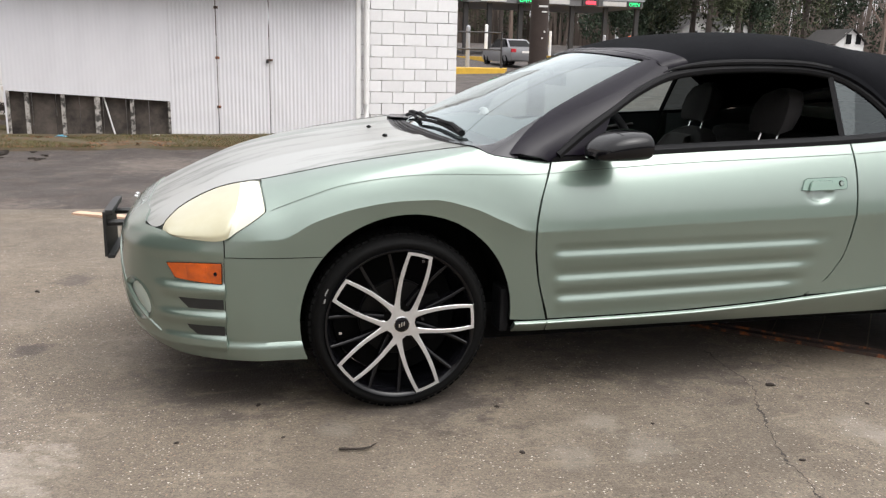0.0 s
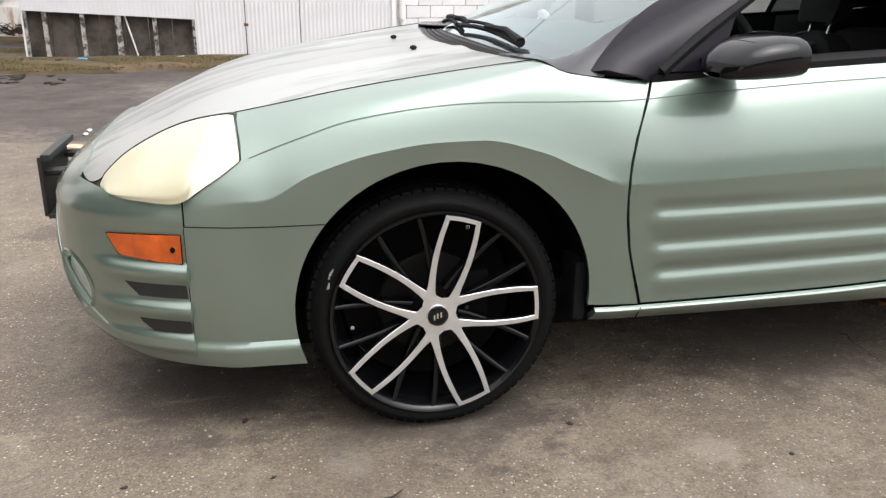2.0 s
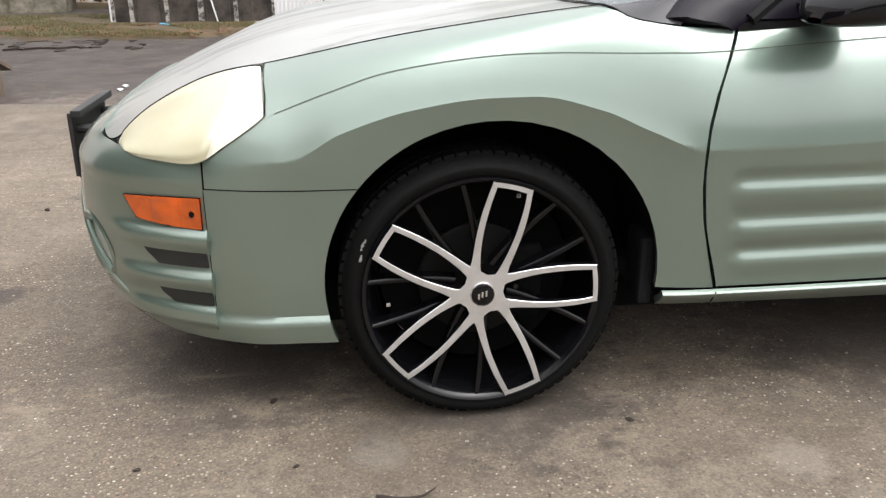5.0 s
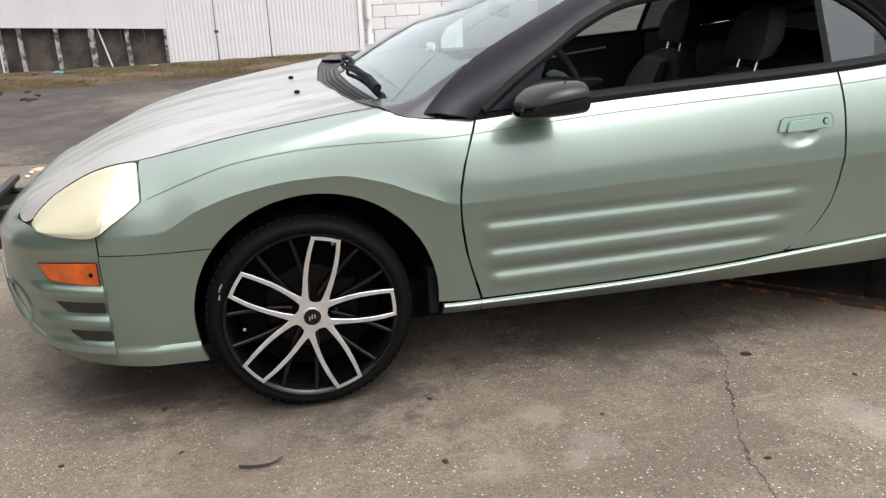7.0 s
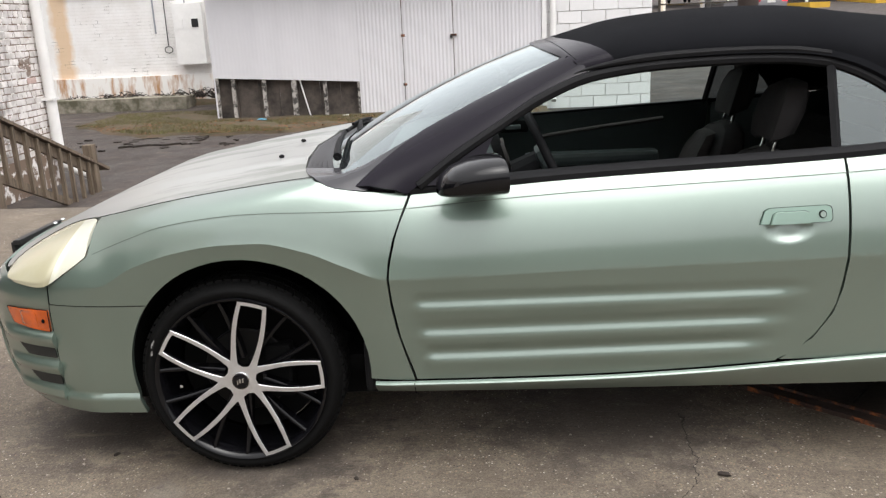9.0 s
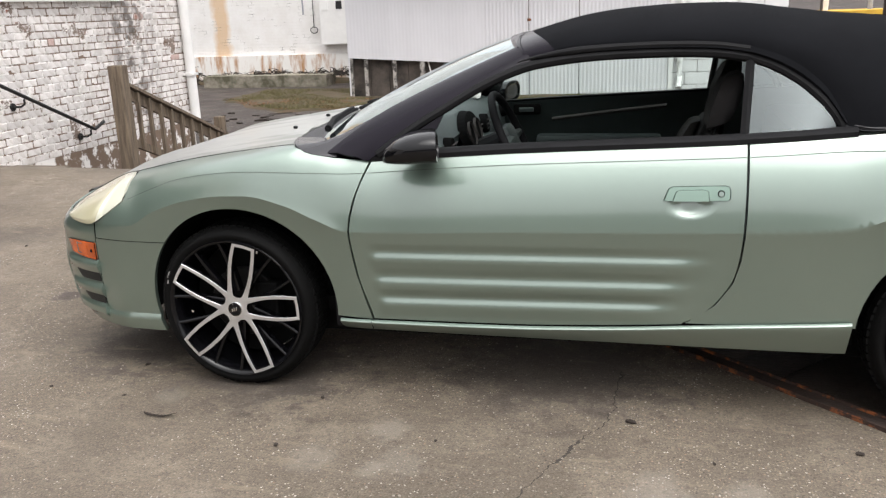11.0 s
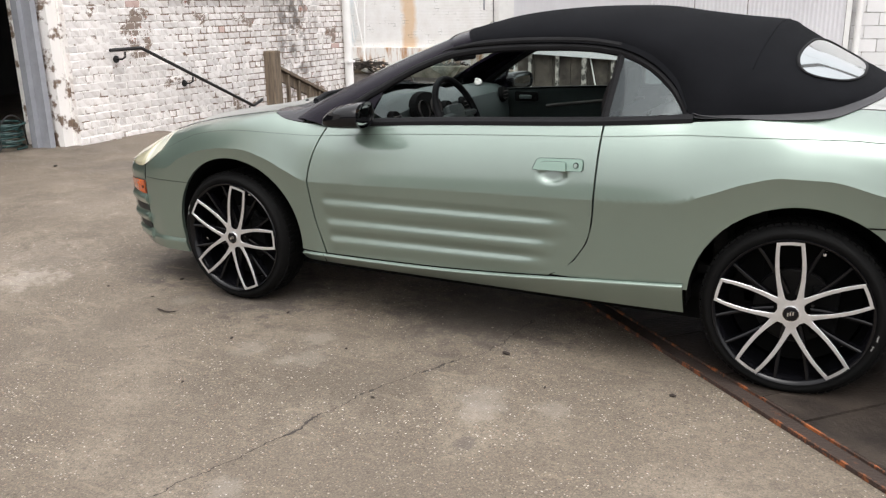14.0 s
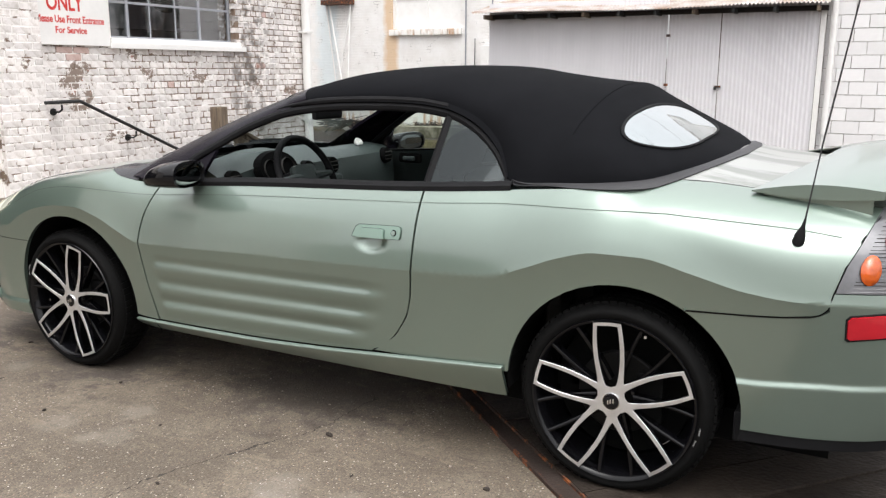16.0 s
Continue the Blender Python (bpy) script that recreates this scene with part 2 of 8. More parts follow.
def skin(rows_list, mat, parent, name, label="", lip=0.018, mirror=False, center=(1.3, 0, 0.45), sharp=38, fold=False):
    """A thin shell from one or more grids of points, turned outwards, with its border folded in."""
    bm = bmesh.new()
    for rows in rows_list:
        grid(bm, [[(p[0], -p[1], p[2]) for p in r] if mirror else r for r in rows])
    bmesh.ops.remove_doubles(bm, verts=bm.verts[:], dist=0.0008)
    bmesh.ops.recalc_face_normals(bm, faces=bm.faces[:])
    c = Vector(center)
    if sum((f.calc_center_median() - c).dot(f.normal) * f.calc_area() for f in bm.faces) < 0:
        bmesh.ops.reverse_faces(bm, faces=bm.faces[:])
    line = set()
    if fold:
        s = 1 if mirror else -1
        for v in bm.verts:
            if abs(v.co.z - crease(v.co.x)) < 0.0012:
                v.co.z = crease(v.co.x)
                v.co.y = s * half(v.co.x, v.co.z)
                line.add(v)
        for e in [e for e in bm.edges if not (e.verts[0] in line or e.verts[1] in line)]:
            a, b = e.verts
            fa, fb = a.co.z - crease(a.co.x), b.co.z - crease(b.co.x)
            if fa * fb < 0:
                v = bmesh.utils.edge_split(e, a, fa / (fa - fb))[1]
                v.co.z = crease(v.co.x)
                v.co.y = s * half(v.co.x, v.co.z)
                line.add(v)
        bmesh.ops.connect_verts(bm, verts=list(line))
    if lip:
        bm.normal_update()
        edge = [e for e in bm.edges if e.is_boundary]
        norm = {v: v.normal.copy() for e in edge for v in e.verts}
        made = bmesh.ops.extrude_edge_only(bm, edges=edge)["geom"]
        olds = list(norm.items())
        for v in [g for g in made if isinstance(g, bmesh.types.BMVert)]:
            near = min(olds, key=lambda it: (it[0].co - v.co).length_squared)
            v.co -= near[1] * lip
    for f in bm.faces:
        f.smooth = True
    for e in bm.edges:
        e.smooth = e.calc_face_angle(0.0) < radians(sharp) and not (e.verts[0] in line and e.verts[1] in line and fold_at(e.verts[0].co.x) > 0.8)
    me = bpy.data.meshes.new(name)
    bm.to_mesh(me)
    bm.free()
    me.materials.append(mat)
    ob = new(name, me)
    ob.parent = parent
    return tagged(ob, label)


# ---- shape of the car's skin ----
def curve(*pts):
    """Smooth curve through (x, value) points that does not overshoot."""
    xs=[p[0] for p in pts]; ys=[p[1] for p in pts]; n=len(xs)
    d=[(ys[i+1]-ys[i])/(xs[i+1]-xs[i]) for i in range(n-1)]
    m=[d[0]]+[0 if d[i-1]*d[i]<=0 else 2*d[i-1]*d[i]/(d[i-1]+d[i]) for i in range(1,n-1)]+[d[-1]]
    def f(x):
        if x<=xs[0]: return ys[0]
        if x>=xs[-1]: return ys[-1]
        i=0
        while x>xs[i+1]: i+=1
        h=xs[i+1]-xs[i]; t=(x-xs[i])/h
        return ((1+2*t)*(1-t)**2*ys[i]+t*(1-t)**2*h*m[i]+t*t*(3-2*t)*ys[i+1]+t*t*(t-1)*h*m[i+1])
    return f
crease=curve((-.95,.62),(-.6,.632),(-.42,.64),(-.30,.70),(-.15,.748),(0,.770),(.1,.772),(.25,.738),(.36,.69),(.49,.645),(1.07,.66),(1.82,.677),(2.12,.692),(2.26,.738),(2.38,.785),(2.5,.812),(2.63,.812),(2.8,.775),(2.95,.738),(3.1,.722),(3.5,.715))
roofline=curve((-.95,1.08),(.55,1.15),(1.2,1.2),(1.83,1.25),(2.3,1.22),(2.7,1.11),(2.95,1.06),(3.4,1.04))
halfwidth=curve((-.95,.868),(0,.874),(.5,.868),(1.2,.872),(1.9,.874),(2.5,.88),(3.0,.872),(3.5,.86))
nose=curve((.18,1.205),(.22,1.268),(.30,1.322),(.42,1.343),(.55,1.335),(.62,1.30),(.67,1.235),(.72,1.14),(.77,1.03),(.81,.935),(.85,.80),(.88,.64),(.905,.46),(.925,.30),(.94,.16),(.952,.0))
tail=curve((.18,.93),(.26,1.0),(.45,1.04),(.62,1.05),(.75,1.03),(.9,1.0),(1.0,.985),(1.05,.75),(1.08,.3))
def smooth(a,b,x):
    t=min(1,max(0,(x-a)/(b-a))); return t*t*(3-2*t)
# how hard the side is folded along the crease: crisp over the wheels, soft on the doors, none at the nose
fold_at=curve((-.95,0),(-.52,.12),(-.40,.75),(-.25,1),(.36,1),(.50,.62),(.9,.42),(1.9,.42),(2.1,.58),(2.3,1),(2.8,1),(3.1,.8),(3.4,.6))
def side(x,z):
    zb,w,c=crease(x),halfwidth(x),fold_at(x)
    if z>=zb:
        k=min(1,(z-zb)/(roofline(x)-zb)); e=2.4-.24*smooth(.35,.7,x)+.7*smooth(2.55,2.95,x); return w*max(0,1-k**e)**(1/e)-.015*c*(1-math.exp(-(z-zb)/.055))*(1-smooth(.15,.55,k))-.025*(z-zb)
    d=zb-z
    return w-.0145*c*(1-math.exp(-d/.085))-(.045+.04*c)*d
def half(x,z):
    """Half the body's width at the length x and height z."""
    y=side(x,z)
    if x<.35:
        a=nose(z); y*=max(0,1-((.35-x)/a)**3.8)**(1/3.8) if a>.35-x else 0
    if x>2.5:
        b=tail(z); y*=max(0,1-((x-2.5)/b)**4)**.25 if b>x-2.5 else 0
    return y
def level(x,y,lo=.5,hi=1.25):
    """Height of the body's skin over (x, y), for hood and deck."""
    for _ in range(40):
        mid=(lo+hi)/2
        if half(x,mid)>abs(y): lo=mid
        else: hi=mid
    return lo


# ---- ground ----
def span(a, b, n):
    return [a + (b - a) * i / n for i in range(n + 1)]


def ground_z(x, y):
    """Land: flat under the car, a little higher at the workshop, lower in the alley, rising again far off."""
    up = 0.016 * max(0.0, -0.5 - x) * (1 - smooth(3.3, 4.0, y))
    return up - 0.45 * smooth(3.3, 4.3, y) + 0.042 * max(0.0, y - 16.0) * (1 - smooth(60, 200, y) * 0.6)


def sheet_of(name, xs, ys, height, mat, label, category="ground"):
    bm = bmesh.new()
    grid(bm, [[(x, y, height(x, y)) for x in xs] for y in ys])
    return tagged(part(name, bm, mat, smooth=True), label, category, kind="structure")


# damp and bleached patches scale what lies under them
WET, DRY = (0.56, 0.55, 0.53), (1.3, 1.33, 1.38)


def node_ground(name, base, dark, light, spots, speck):
    """Worn ground: blotches, fine aggregate of pale and dark stones, stains with places of their own."""
    m = bpy.data.materials.new(name)
    m.use_nodes = True
    n, l = m.node_tree.nodes, m.node_tree.links
    b = n["Principled BSDF"]
    co = n.new("ShaderNodeTexCoord").outputs["Object"]

    def noise_tex(scale, detail=5, rough=0.6):
        t = n.new("ShaderNodeTexNoise")
        t.inputs["Scale"].default_value, t.inputs["Detail"].default_value, t.inputs["Roughness"].default_value = scale, detail, rough
        l.new(co, t.inputs["Vector"])
        return t.outputs["Fac"]

    def ramp(fac, a, b_):
        r = n.new("ShaderNodeMapRange")
        r.inputs["From Min"].default_value, r.inputs["From Max"].default_value = a, b_
        l.new(fac, r.inputs["Value"])
        return r.outputs[0]

    def mix(fac, c1, c2, kind="MIX"):
        x = n.new("ShaderNodeMixRGB")
        x.blend_type = kind
        for s, v in ((0, fac), (1, c1), (2, c2)):
            if isinstance(v, (tuple, float, int)):
                x.inputs[s].default_value = (*v, 1) if isinstance(v, tuple) else v
            else:
                l.new(v, x.inputs[s])
        return x.outputs[0]

    col = mix(ramp(noise_tex(0.55, 6, 0.6), 0.35, 0.65), dark, base)
    col = mix(ramp(noise_tex(2.3, 6, 0.7), 0.49, 0.66), col, light)
    col = mix(ramp(noise_tex(9.0, 4, 0.7), 0.55, 0.75), col, tuple(c * 0.72 for c in base))
    col = mix(ramp(noise_tex(30.0, 5, 0.75), 0.50, 0.68), col, tuple(c * 0.66 for c in base))
    col = mix(ramp(noise_tex(22.0, 6, 0.8), 0.58, 0.72), col, tuple(c * 1.45 for c in base))
    v = n.new("ShaderNodeTexVoronoi")
    v.inputs["Scale"].default_value = 105
    l.new(co, v.inputs["Vector"])
    stone = n.new("ShaderNodeMath")
    stone.operation = "LESS_THAN"
    stone.inputs[1].default_value = 0.36
    l.new(v.outputs["Distance"], stone.inputs[0])
    hue = n.new("ShaderNodeSeparateColor")
    l.new(v.outputs["Color"], hue.inputs[0])
    pick = n.new("ShaderNodeValToRGB")
    pick.color_ramp.interpolation = "CONSTANT"
    els = pick.color_ramp.elements
    els[0].position, els[0].color = 0.0, (0.045, 0.038, 0.033, 1)
    els[1].position, els[1].color = 0.10, (*[c * 1.02 for c in base], 1)
    for p, c in ((0.45, tuple(c * 1.35 for c in base)), (0.83, (0.27, 0.18, 0.13)), (0.88, (0.36, 0.32, 0.27)), (0.965, (0.54, 0.50, 0.45))):
        els.new(p).color = (*c, 1)
    l.new(hue.outputs[0], pick.inputs[0])
    far = ramp(noise_tex(1.6, 6, 0.7), 0.32, 0.58)
    amount = n.new("ShaderNodeMath")
    amount.operation = "MULTIPLY"
    l.new(stone.outputs[0], amount.inputs[0])
    amt2 = n.new("ShaderNodeMath")
    amt2.operation = "MULTIPLY"
    amt2.inputs[1].default_value = speck
    l.new(far, amt2.inputs[0])
    l.new(amt2.outputs[0], amount.inputs[1])
    col = mix(amount.outputs[0], col, pick.outputs[0])
    fine = n.new("ShaderNodeTexVoronoi")
    fine.inputs["Scale"].default_value = 190
    l.new(co, fine.inputs["Vector"])
    sand = n.new("ShaderNodeSeparateColor")
    l.new(fine.outputs["Color"], sand.inputs[0])
    lum = n.new("ShaderNodeMapRange")
    lum.inputs["To Min"].default_value, lum.inputs["To Max"].default_value = 0.76, 1.24
    l.new(sand.outputs[0], lum.inputs["Value"])
    col = mix(1.0, col, lum.outputs[0], "MULTIPLY")
    warp = n.new("ShaderNodeTexNoise")
    warp.inputs["Scale"].default_value, warp.inputs["Detail"].default_value, warp.inputs["Roughness"].default_value = 9, 9, 0.75
    l.new(co, warp.inputs["Vector"])
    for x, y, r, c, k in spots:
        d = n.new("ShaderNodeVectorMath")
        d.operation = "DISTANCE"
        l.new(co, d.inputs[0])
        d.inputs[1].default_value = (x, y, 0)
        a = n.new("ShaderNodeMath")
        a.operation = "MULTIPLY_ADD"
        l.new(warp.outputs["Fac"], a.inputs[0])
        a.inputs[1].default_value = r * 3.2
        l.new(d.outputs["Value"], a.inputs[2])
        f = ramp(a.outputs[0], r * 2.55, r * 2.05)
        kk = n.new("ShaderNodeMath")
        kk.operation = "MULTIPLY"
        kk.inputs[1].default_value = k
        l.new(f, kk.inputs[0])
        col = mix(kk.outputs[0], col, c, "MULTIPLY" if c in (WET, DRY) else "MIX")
    # pale dry scuffs, long in one direction
    sq = n.new("ShaderNodeMapping")
    sq.inputs["Scale"].default_value, sq.inputs["Rotation"].default_value = (1.0, 4.2, 1.0), (0, 0, -0.25)
    l.new(co, sq.inputs["Vector"])
    sc = n.new("ShaderNodeTexNoise")
    sc.inputs["Scale"].default_value, sc.inputs["Detail"].default_value, sc.inputs["Roughness"].default_value = 2.6, 9, 0.72
    l.new(sq.outputs[0], sc.inputs["Vector"])
    scuff = n.new("ShaderNodeMath")
    scuff.operation = "MULTIPLY"
    l.new(ramp(sc.outputs["Fac"], 0.57, 0.70), scuff.inputs[0])
    scuff.inputs[1].default_value = 0.55
    col = mix(scuff.outputs[0], col, tuple(c * 1.75 for c in base))
    l.new(col, b.inputs["Base Color"])
    rough = ramp(noise_tex(1.7, 5, 0.6), 0.3, 0.7)
    rr = n.new("ShaderNodeMapRange")
    rr.inputs["To Min"].default_value, rr.inputs["To Max"].default_value = 0.62, 0.9
    l.new(rough, rr.inputs["Value"])
    l.new(rr.outputs[0], b.inputs["Roughness"])
    b1 = n.new("ShaderNodeBump")
    b1.inputs["Strength"].default_value, b1.inputs["Distance"].default_value = 0.5, 0.004
    l.new(v.outputs["Distance"], b1.inputs["Height"])
    b2 = n.new("ShaderNodeBump")
    b2.inputs["Strength"].default_value, b2.inputs["Distance"].default_value = 0.35, 0.01
    l.new(noise_tex(45, 6, 0.7), b2.inputs["Height"])
    l.new(b1.outputs[0], b2.inputs["Normal"])
    l.new(b2.outputs[0], b.inputs["Normal"])
    return m


OIL_SHADE, PALE = (0.045, 0.037, 0.034), (0.34, 0.305, 0.265)
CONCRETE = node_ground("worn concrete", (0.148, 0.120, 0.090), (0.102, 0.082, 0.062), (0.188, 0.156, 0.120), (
    (-1.40, 1.12, 0.14, OIL_SHADE, 0.55), (-1.41, 0.0, 0.10, OIL_SHADE, 0.75), (-1.75, 0.5, 0.06, OIL_SHADE, 0.5), (-2.6, 1.0, 0.35, OIL_SHADE, 0.35), (-3.3, 1.5, 0.4, OIL_SHADE, 0.3), (1.60, -1.45, 0.10, PALE, 0.26), (1.58, -1.32, 0.12, PALE, 0.25),
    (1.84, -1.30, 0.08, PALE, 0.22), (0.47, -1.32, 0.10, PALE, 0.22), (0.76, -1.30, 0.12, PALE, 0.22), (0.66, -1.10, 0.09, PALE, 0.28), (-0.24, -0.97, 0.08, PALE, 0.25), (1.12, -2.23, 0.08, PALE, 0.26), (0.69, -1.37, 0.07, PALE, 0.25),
    # the three large oil spots beside the car also paint its shade
    (1.66, -1.66, 0.05, OIL_SHADE, 0.5), (0.1, -0.70, 0.40, OIL_SHADE, 0.65), (-0.6, -0.5, 0.42, OIL_SHADE, 0.6), (1.2, -0.5, 0.55, OIL_SHADE, 0.6), (-1.24, -1.1, 0.22, PALE, 0.25), (0.9, -1.2, 0.75, WET, 0.4), (-0.1, -0.7, 0.6, WET, 0.5), (2.2, -0.6, 0.7, WET, 0.4), (-2.4, 0.3, 0.55, DRY, 0.5), (-1.6, -0.9, 0.55, DRY, 0.9), (-3.2, 2.4, 0.7, DRY, 0.5)), 0.85)
ASPHALT = node_ground("old asphalt", (0.048, 0.037, 0.032), (0.026, 0.020, 0.018), (0.082, 0.061, 0.050), ((-3.0, 6.0, 0.9, (0.2, 0.16, 0.135), 0.5), (-1.5, 9.6, 1.2, (0.2, 0.165, 0.14), 0.4), (0.5, 7.0, 1.5, (0.085, 0.078, 0.075), 0.5)), 0.5)
DIRT = material("dirt with leaf litter", (0.105, 0.066, 0.040), 0.95, vary=0.5, scale=5, alpha_mix=0.3, second=(0.055, 0.052, 0.024), bump=0.8, bump_scale=30)

sheet_of("ground", [-400, -150, -60, -25] + span(-14, 14, 56) + [25, 60, 150, 400], [-400, -150, -60, -25, -12, -9.2] + span(-8, 24, 64) + [40, 60, 100, 200, 400], lambda x, y: ground_z(x, y) - 0.03, ASPHALT, "old patched grey-brown asphalt of the alley and lots")
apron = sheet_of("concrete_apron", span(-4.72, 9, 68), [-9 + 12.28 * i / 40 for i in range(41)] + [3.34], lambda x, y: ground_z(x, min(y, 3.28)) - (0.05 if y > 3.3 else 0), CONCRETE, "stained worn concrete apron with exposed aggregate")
CRACK = material("dark crack", (0.05, 0.042, 0.036), 0.95, vary=0.3, scale=20)


def crack(points, width, parent, seed):
    rnd = random.Random(seed)
    pts = along([(x, y, 0) for x, y in points], 420)
    bm = bmesh.new()
    a, b = [], []
    for p in pts:
        dx = 0.030 * noise.noise(Vector((p.x * 9, p.y * 9, seed))) + 0.012 * noise.noise(Vector((p.x * 40, p.y * 40, seed))) + rnd.uniform(-0.002, 0.002)
        dy = rnd.uniform(-0.002, 0.002)
        w = width * (rnd.uniform(0.15, 0.6) + (1.3 * rnd.random() if noise.noise(Vector((p.x * 5, p.y * 5, seed + 7.0))) > 0.25 else 0.0))
        z = ground_z(p.x, p.y) + 0.0012
        a.append((p.x + dx - w, p.y + dy - w * 0.3, z))
        b.append((p.x + dx + w, p.y + dy + w * 0.3, z))
    grid(bm, [a, b])
    return part("crack", bm, CRACK, parent)


crack([(0.80, -3.2), (0.90, -2.6), (0.977, -2.226), (1.098, -1.776), (1.10, -1.70), (1.213, -1.314), (1.30, -1.14), (1.39, -0.96), (1.43, -0.765), (1.46, -0.5)], 0.0055, apron, 1)
crack([(-2.4, 0.2), (-1.9, 0.55), (-1.3, 0.7), (-0.9, 0.95)], 0.002, apron, 2)
crack([(-4.7, 3.262), (-2, 3.268), (1, 3.262), (9, 3.268)], 0.016, apron, 4)
crack([(-4.3, 1.35), (-4.0, 1.6), (-3.5, 1.65)], 0.004, apron, 3)

# timber deck with its rusty steel edge, under the rear wheels
E0, ED, EN = Vector((1.848, -0.408, 0)), Vector((0.735, -0.678, 0)), Vector((0.678, 0.735, 0))
deck = tagged(new("timber_deck"), "oil-dark timber plank deck with a rusted steel edge", "deck", kind="structure")


def prism(bm, corners, z0, z1):
    lo, hi = [bm.verts.new((x, y, z0)) for x, y in corners], [bm.verts.new((x, y, z1)) for x, y in corners]
    bm.faces.new(lo[::-1])
    bm.faces.new(hi)
    for i in range(len(corners)):
        j = (i + 1) % len(corners)
        bm.faces.new((lo[i], lo[j], hi[j], hi[i]))
    return bm


for k in range(-9, 16):
    a, b = k * 0.205, k * 0.205 + 0.198
    rnd = random.Random(k + 50)
    z = 0.012 + rnd.uniform(-0.003, 0.003)
    bm = prism(bmesh.new(), [tuple((E0 + ED * u + EN * v)[:2]) for u, v in ((a, 0.075), (b, 0.075), (b, 3.4), (a, 3.4))], -0.05, z)
    part("plank", bm, DARK_WOOD, deck)
for v0, v1, z0, z1 in ((-0.012, -0.004, -0.05, 0.016), (-0.004, 0.06, -0.05, 0.007), (0.06, 0.068, -0.05, 0.017)):
    bm = bmesh.new()
    for k in range(40):
        a, b = -1.9 + k * 0.13, -1.9 + (k + 1) * 0.13
        prism(bm, [tuple((E0 + ED * u + EN * v)[:2]) for u, v in ((a, v0), (b, v0), (b, v1), (a, v1))], z0, z1)
    bmesh.ops.remove_doubles(bm, verts=bm.verts[:], dist=0.0005)
    part("steel_edge", bm, RUST if z1 > 0.01 else RUST_DARK, deck, "rusted steel angle edge" if z1 > 0.01 else "dirty steel channel")

# litter on the apron
LITTER = material("dark leaf and bark litter", (0.035, 0.026, 0.02), 0.9, vary=0.4, scale=60)
PEBBLE = material("pebble", (0.33, 0.29, 0.25), 0.85, vary=0.3, scale=50)
bm = bmesh.new()
tube(bm, spline([(-0.26, -1.130, 0.008), (-0.22, -1.146, 0.011), (-0.17, -1.143, 0.009), (-0.135, -1.12, 0.012)], 10), [0.004, 0.005, 0.005, 0.004, 0.004, 0.004, 0.004, 0.003, 0.003, 0.002, 0.001], 5)
tagged(part("twig", bm, LITTER), "short curved dark twig lying on the concrete", "twig")
rnd = random.Random(4)
for x, y, s in ((1.49, -0.916, 0.022), (0.319, -1.265, 0.014), (-0.77, -0.98, 0.011), (-0.5, -0.72, 0.016), (-0.43, -1.0, 0.01), (2.2, -1.02, 0.018), (0.35, -0.9, 0.012), (0.85, -1.15, 0.01), (1.2, -1.5, 0.012), (-1.55, 0.9, 0.018), (-2.3, 0.8, 0.015), (-3.9, 1.2, 0.03), (0.45, -1.7, 0.01), (1.75, -1.15, 0.01)):
    bm = bmesh.new()
    bmesh.ops.create_icosphere(bm, subdivisions=1, radius=s)
    for v in bm.verts:
        v.co = Vector((v.co.x * rnd.uniform(0.7, 1.3), v.co.y * rnd.uniform(0.4, 0.8), v.co.z * 0.35))
    ob = tagged(part("leaf_scrap", bm, LITTER), "dark crumpled leaf scrap on the concrete", "leaf", "scraps on the apron")
    ob.matrix_basis = pose(x, y, ground_z(x, y) + s * 0.25, 0, 0, rnd.uniform(0, 180))
bm = bmesh.new()
for _ in range(900):
    x, y, s = rnd.uniform(-3.5, 3.0), rnd.uniform(-2.6, 2.6), rnd.uniform(0.002, 0.006)
    m = Matrix.Translation((x, y, ground_z(x, y) + s * 0.3)) @ Matrix.Diagonal((1, rnd.uniform(0.6, 1), 0.6, 1))
    bmesh.ops.create_icosphere(bm, subdivisions=0 or 1, radius=s, matrix=m)
tagged(part("loose_gravel", bm, PEBBLE), "loose small pebbles scattered on the concrete", "gravel", kind="stuff")

# ---- workshop on the near side of the alley ----
MORTAR = material("stained old mortar", (0.82, 0.79, 0.765), 0.95, vary=0.6, scale=6.5, second=(0.19, 0.135, 0.10), alpha_mix=0.07, mid=0.445, bump=0.5, bump_scale=60)


def bare_joints(m):
    """Lets the whitewash thin out towards the corner with the downpipe."""
    n, l = m.node_tree.nodes, m.node_tree.links
    ramp = [k for k in n if k.bl_idname == "ShaderNodeValToRGB"][0]
    was = ramp.inputs[0].links[0].from_socket
    geo, sep, fade, less = n.new("ShaderNodeNewGeometry"), n.new("ShaderNodeSeparateXYZ"), n.new("ShaderNodeMapRange"), n.new("ShaderNodeMath")
    fade.inputs["From Min"].default_value, fade.inputs["From Max"].default_value, fade.inputs["To Max"].default_value = 3.0, 5.3, 0.12
    less.operation = "SUBTRACT"
    l.new(geo.outputs["Position"], sep.inputs[0])
    l.new(sep.outputs["Y"], fade.inputs["Value"])
    l.new(was, less.inputs[0])
    l.new(fade.outputs[0], less.inputs[1])
    l.new(less.outputs[0], ramp.inputs[0])


bare_joints(MORTAR)


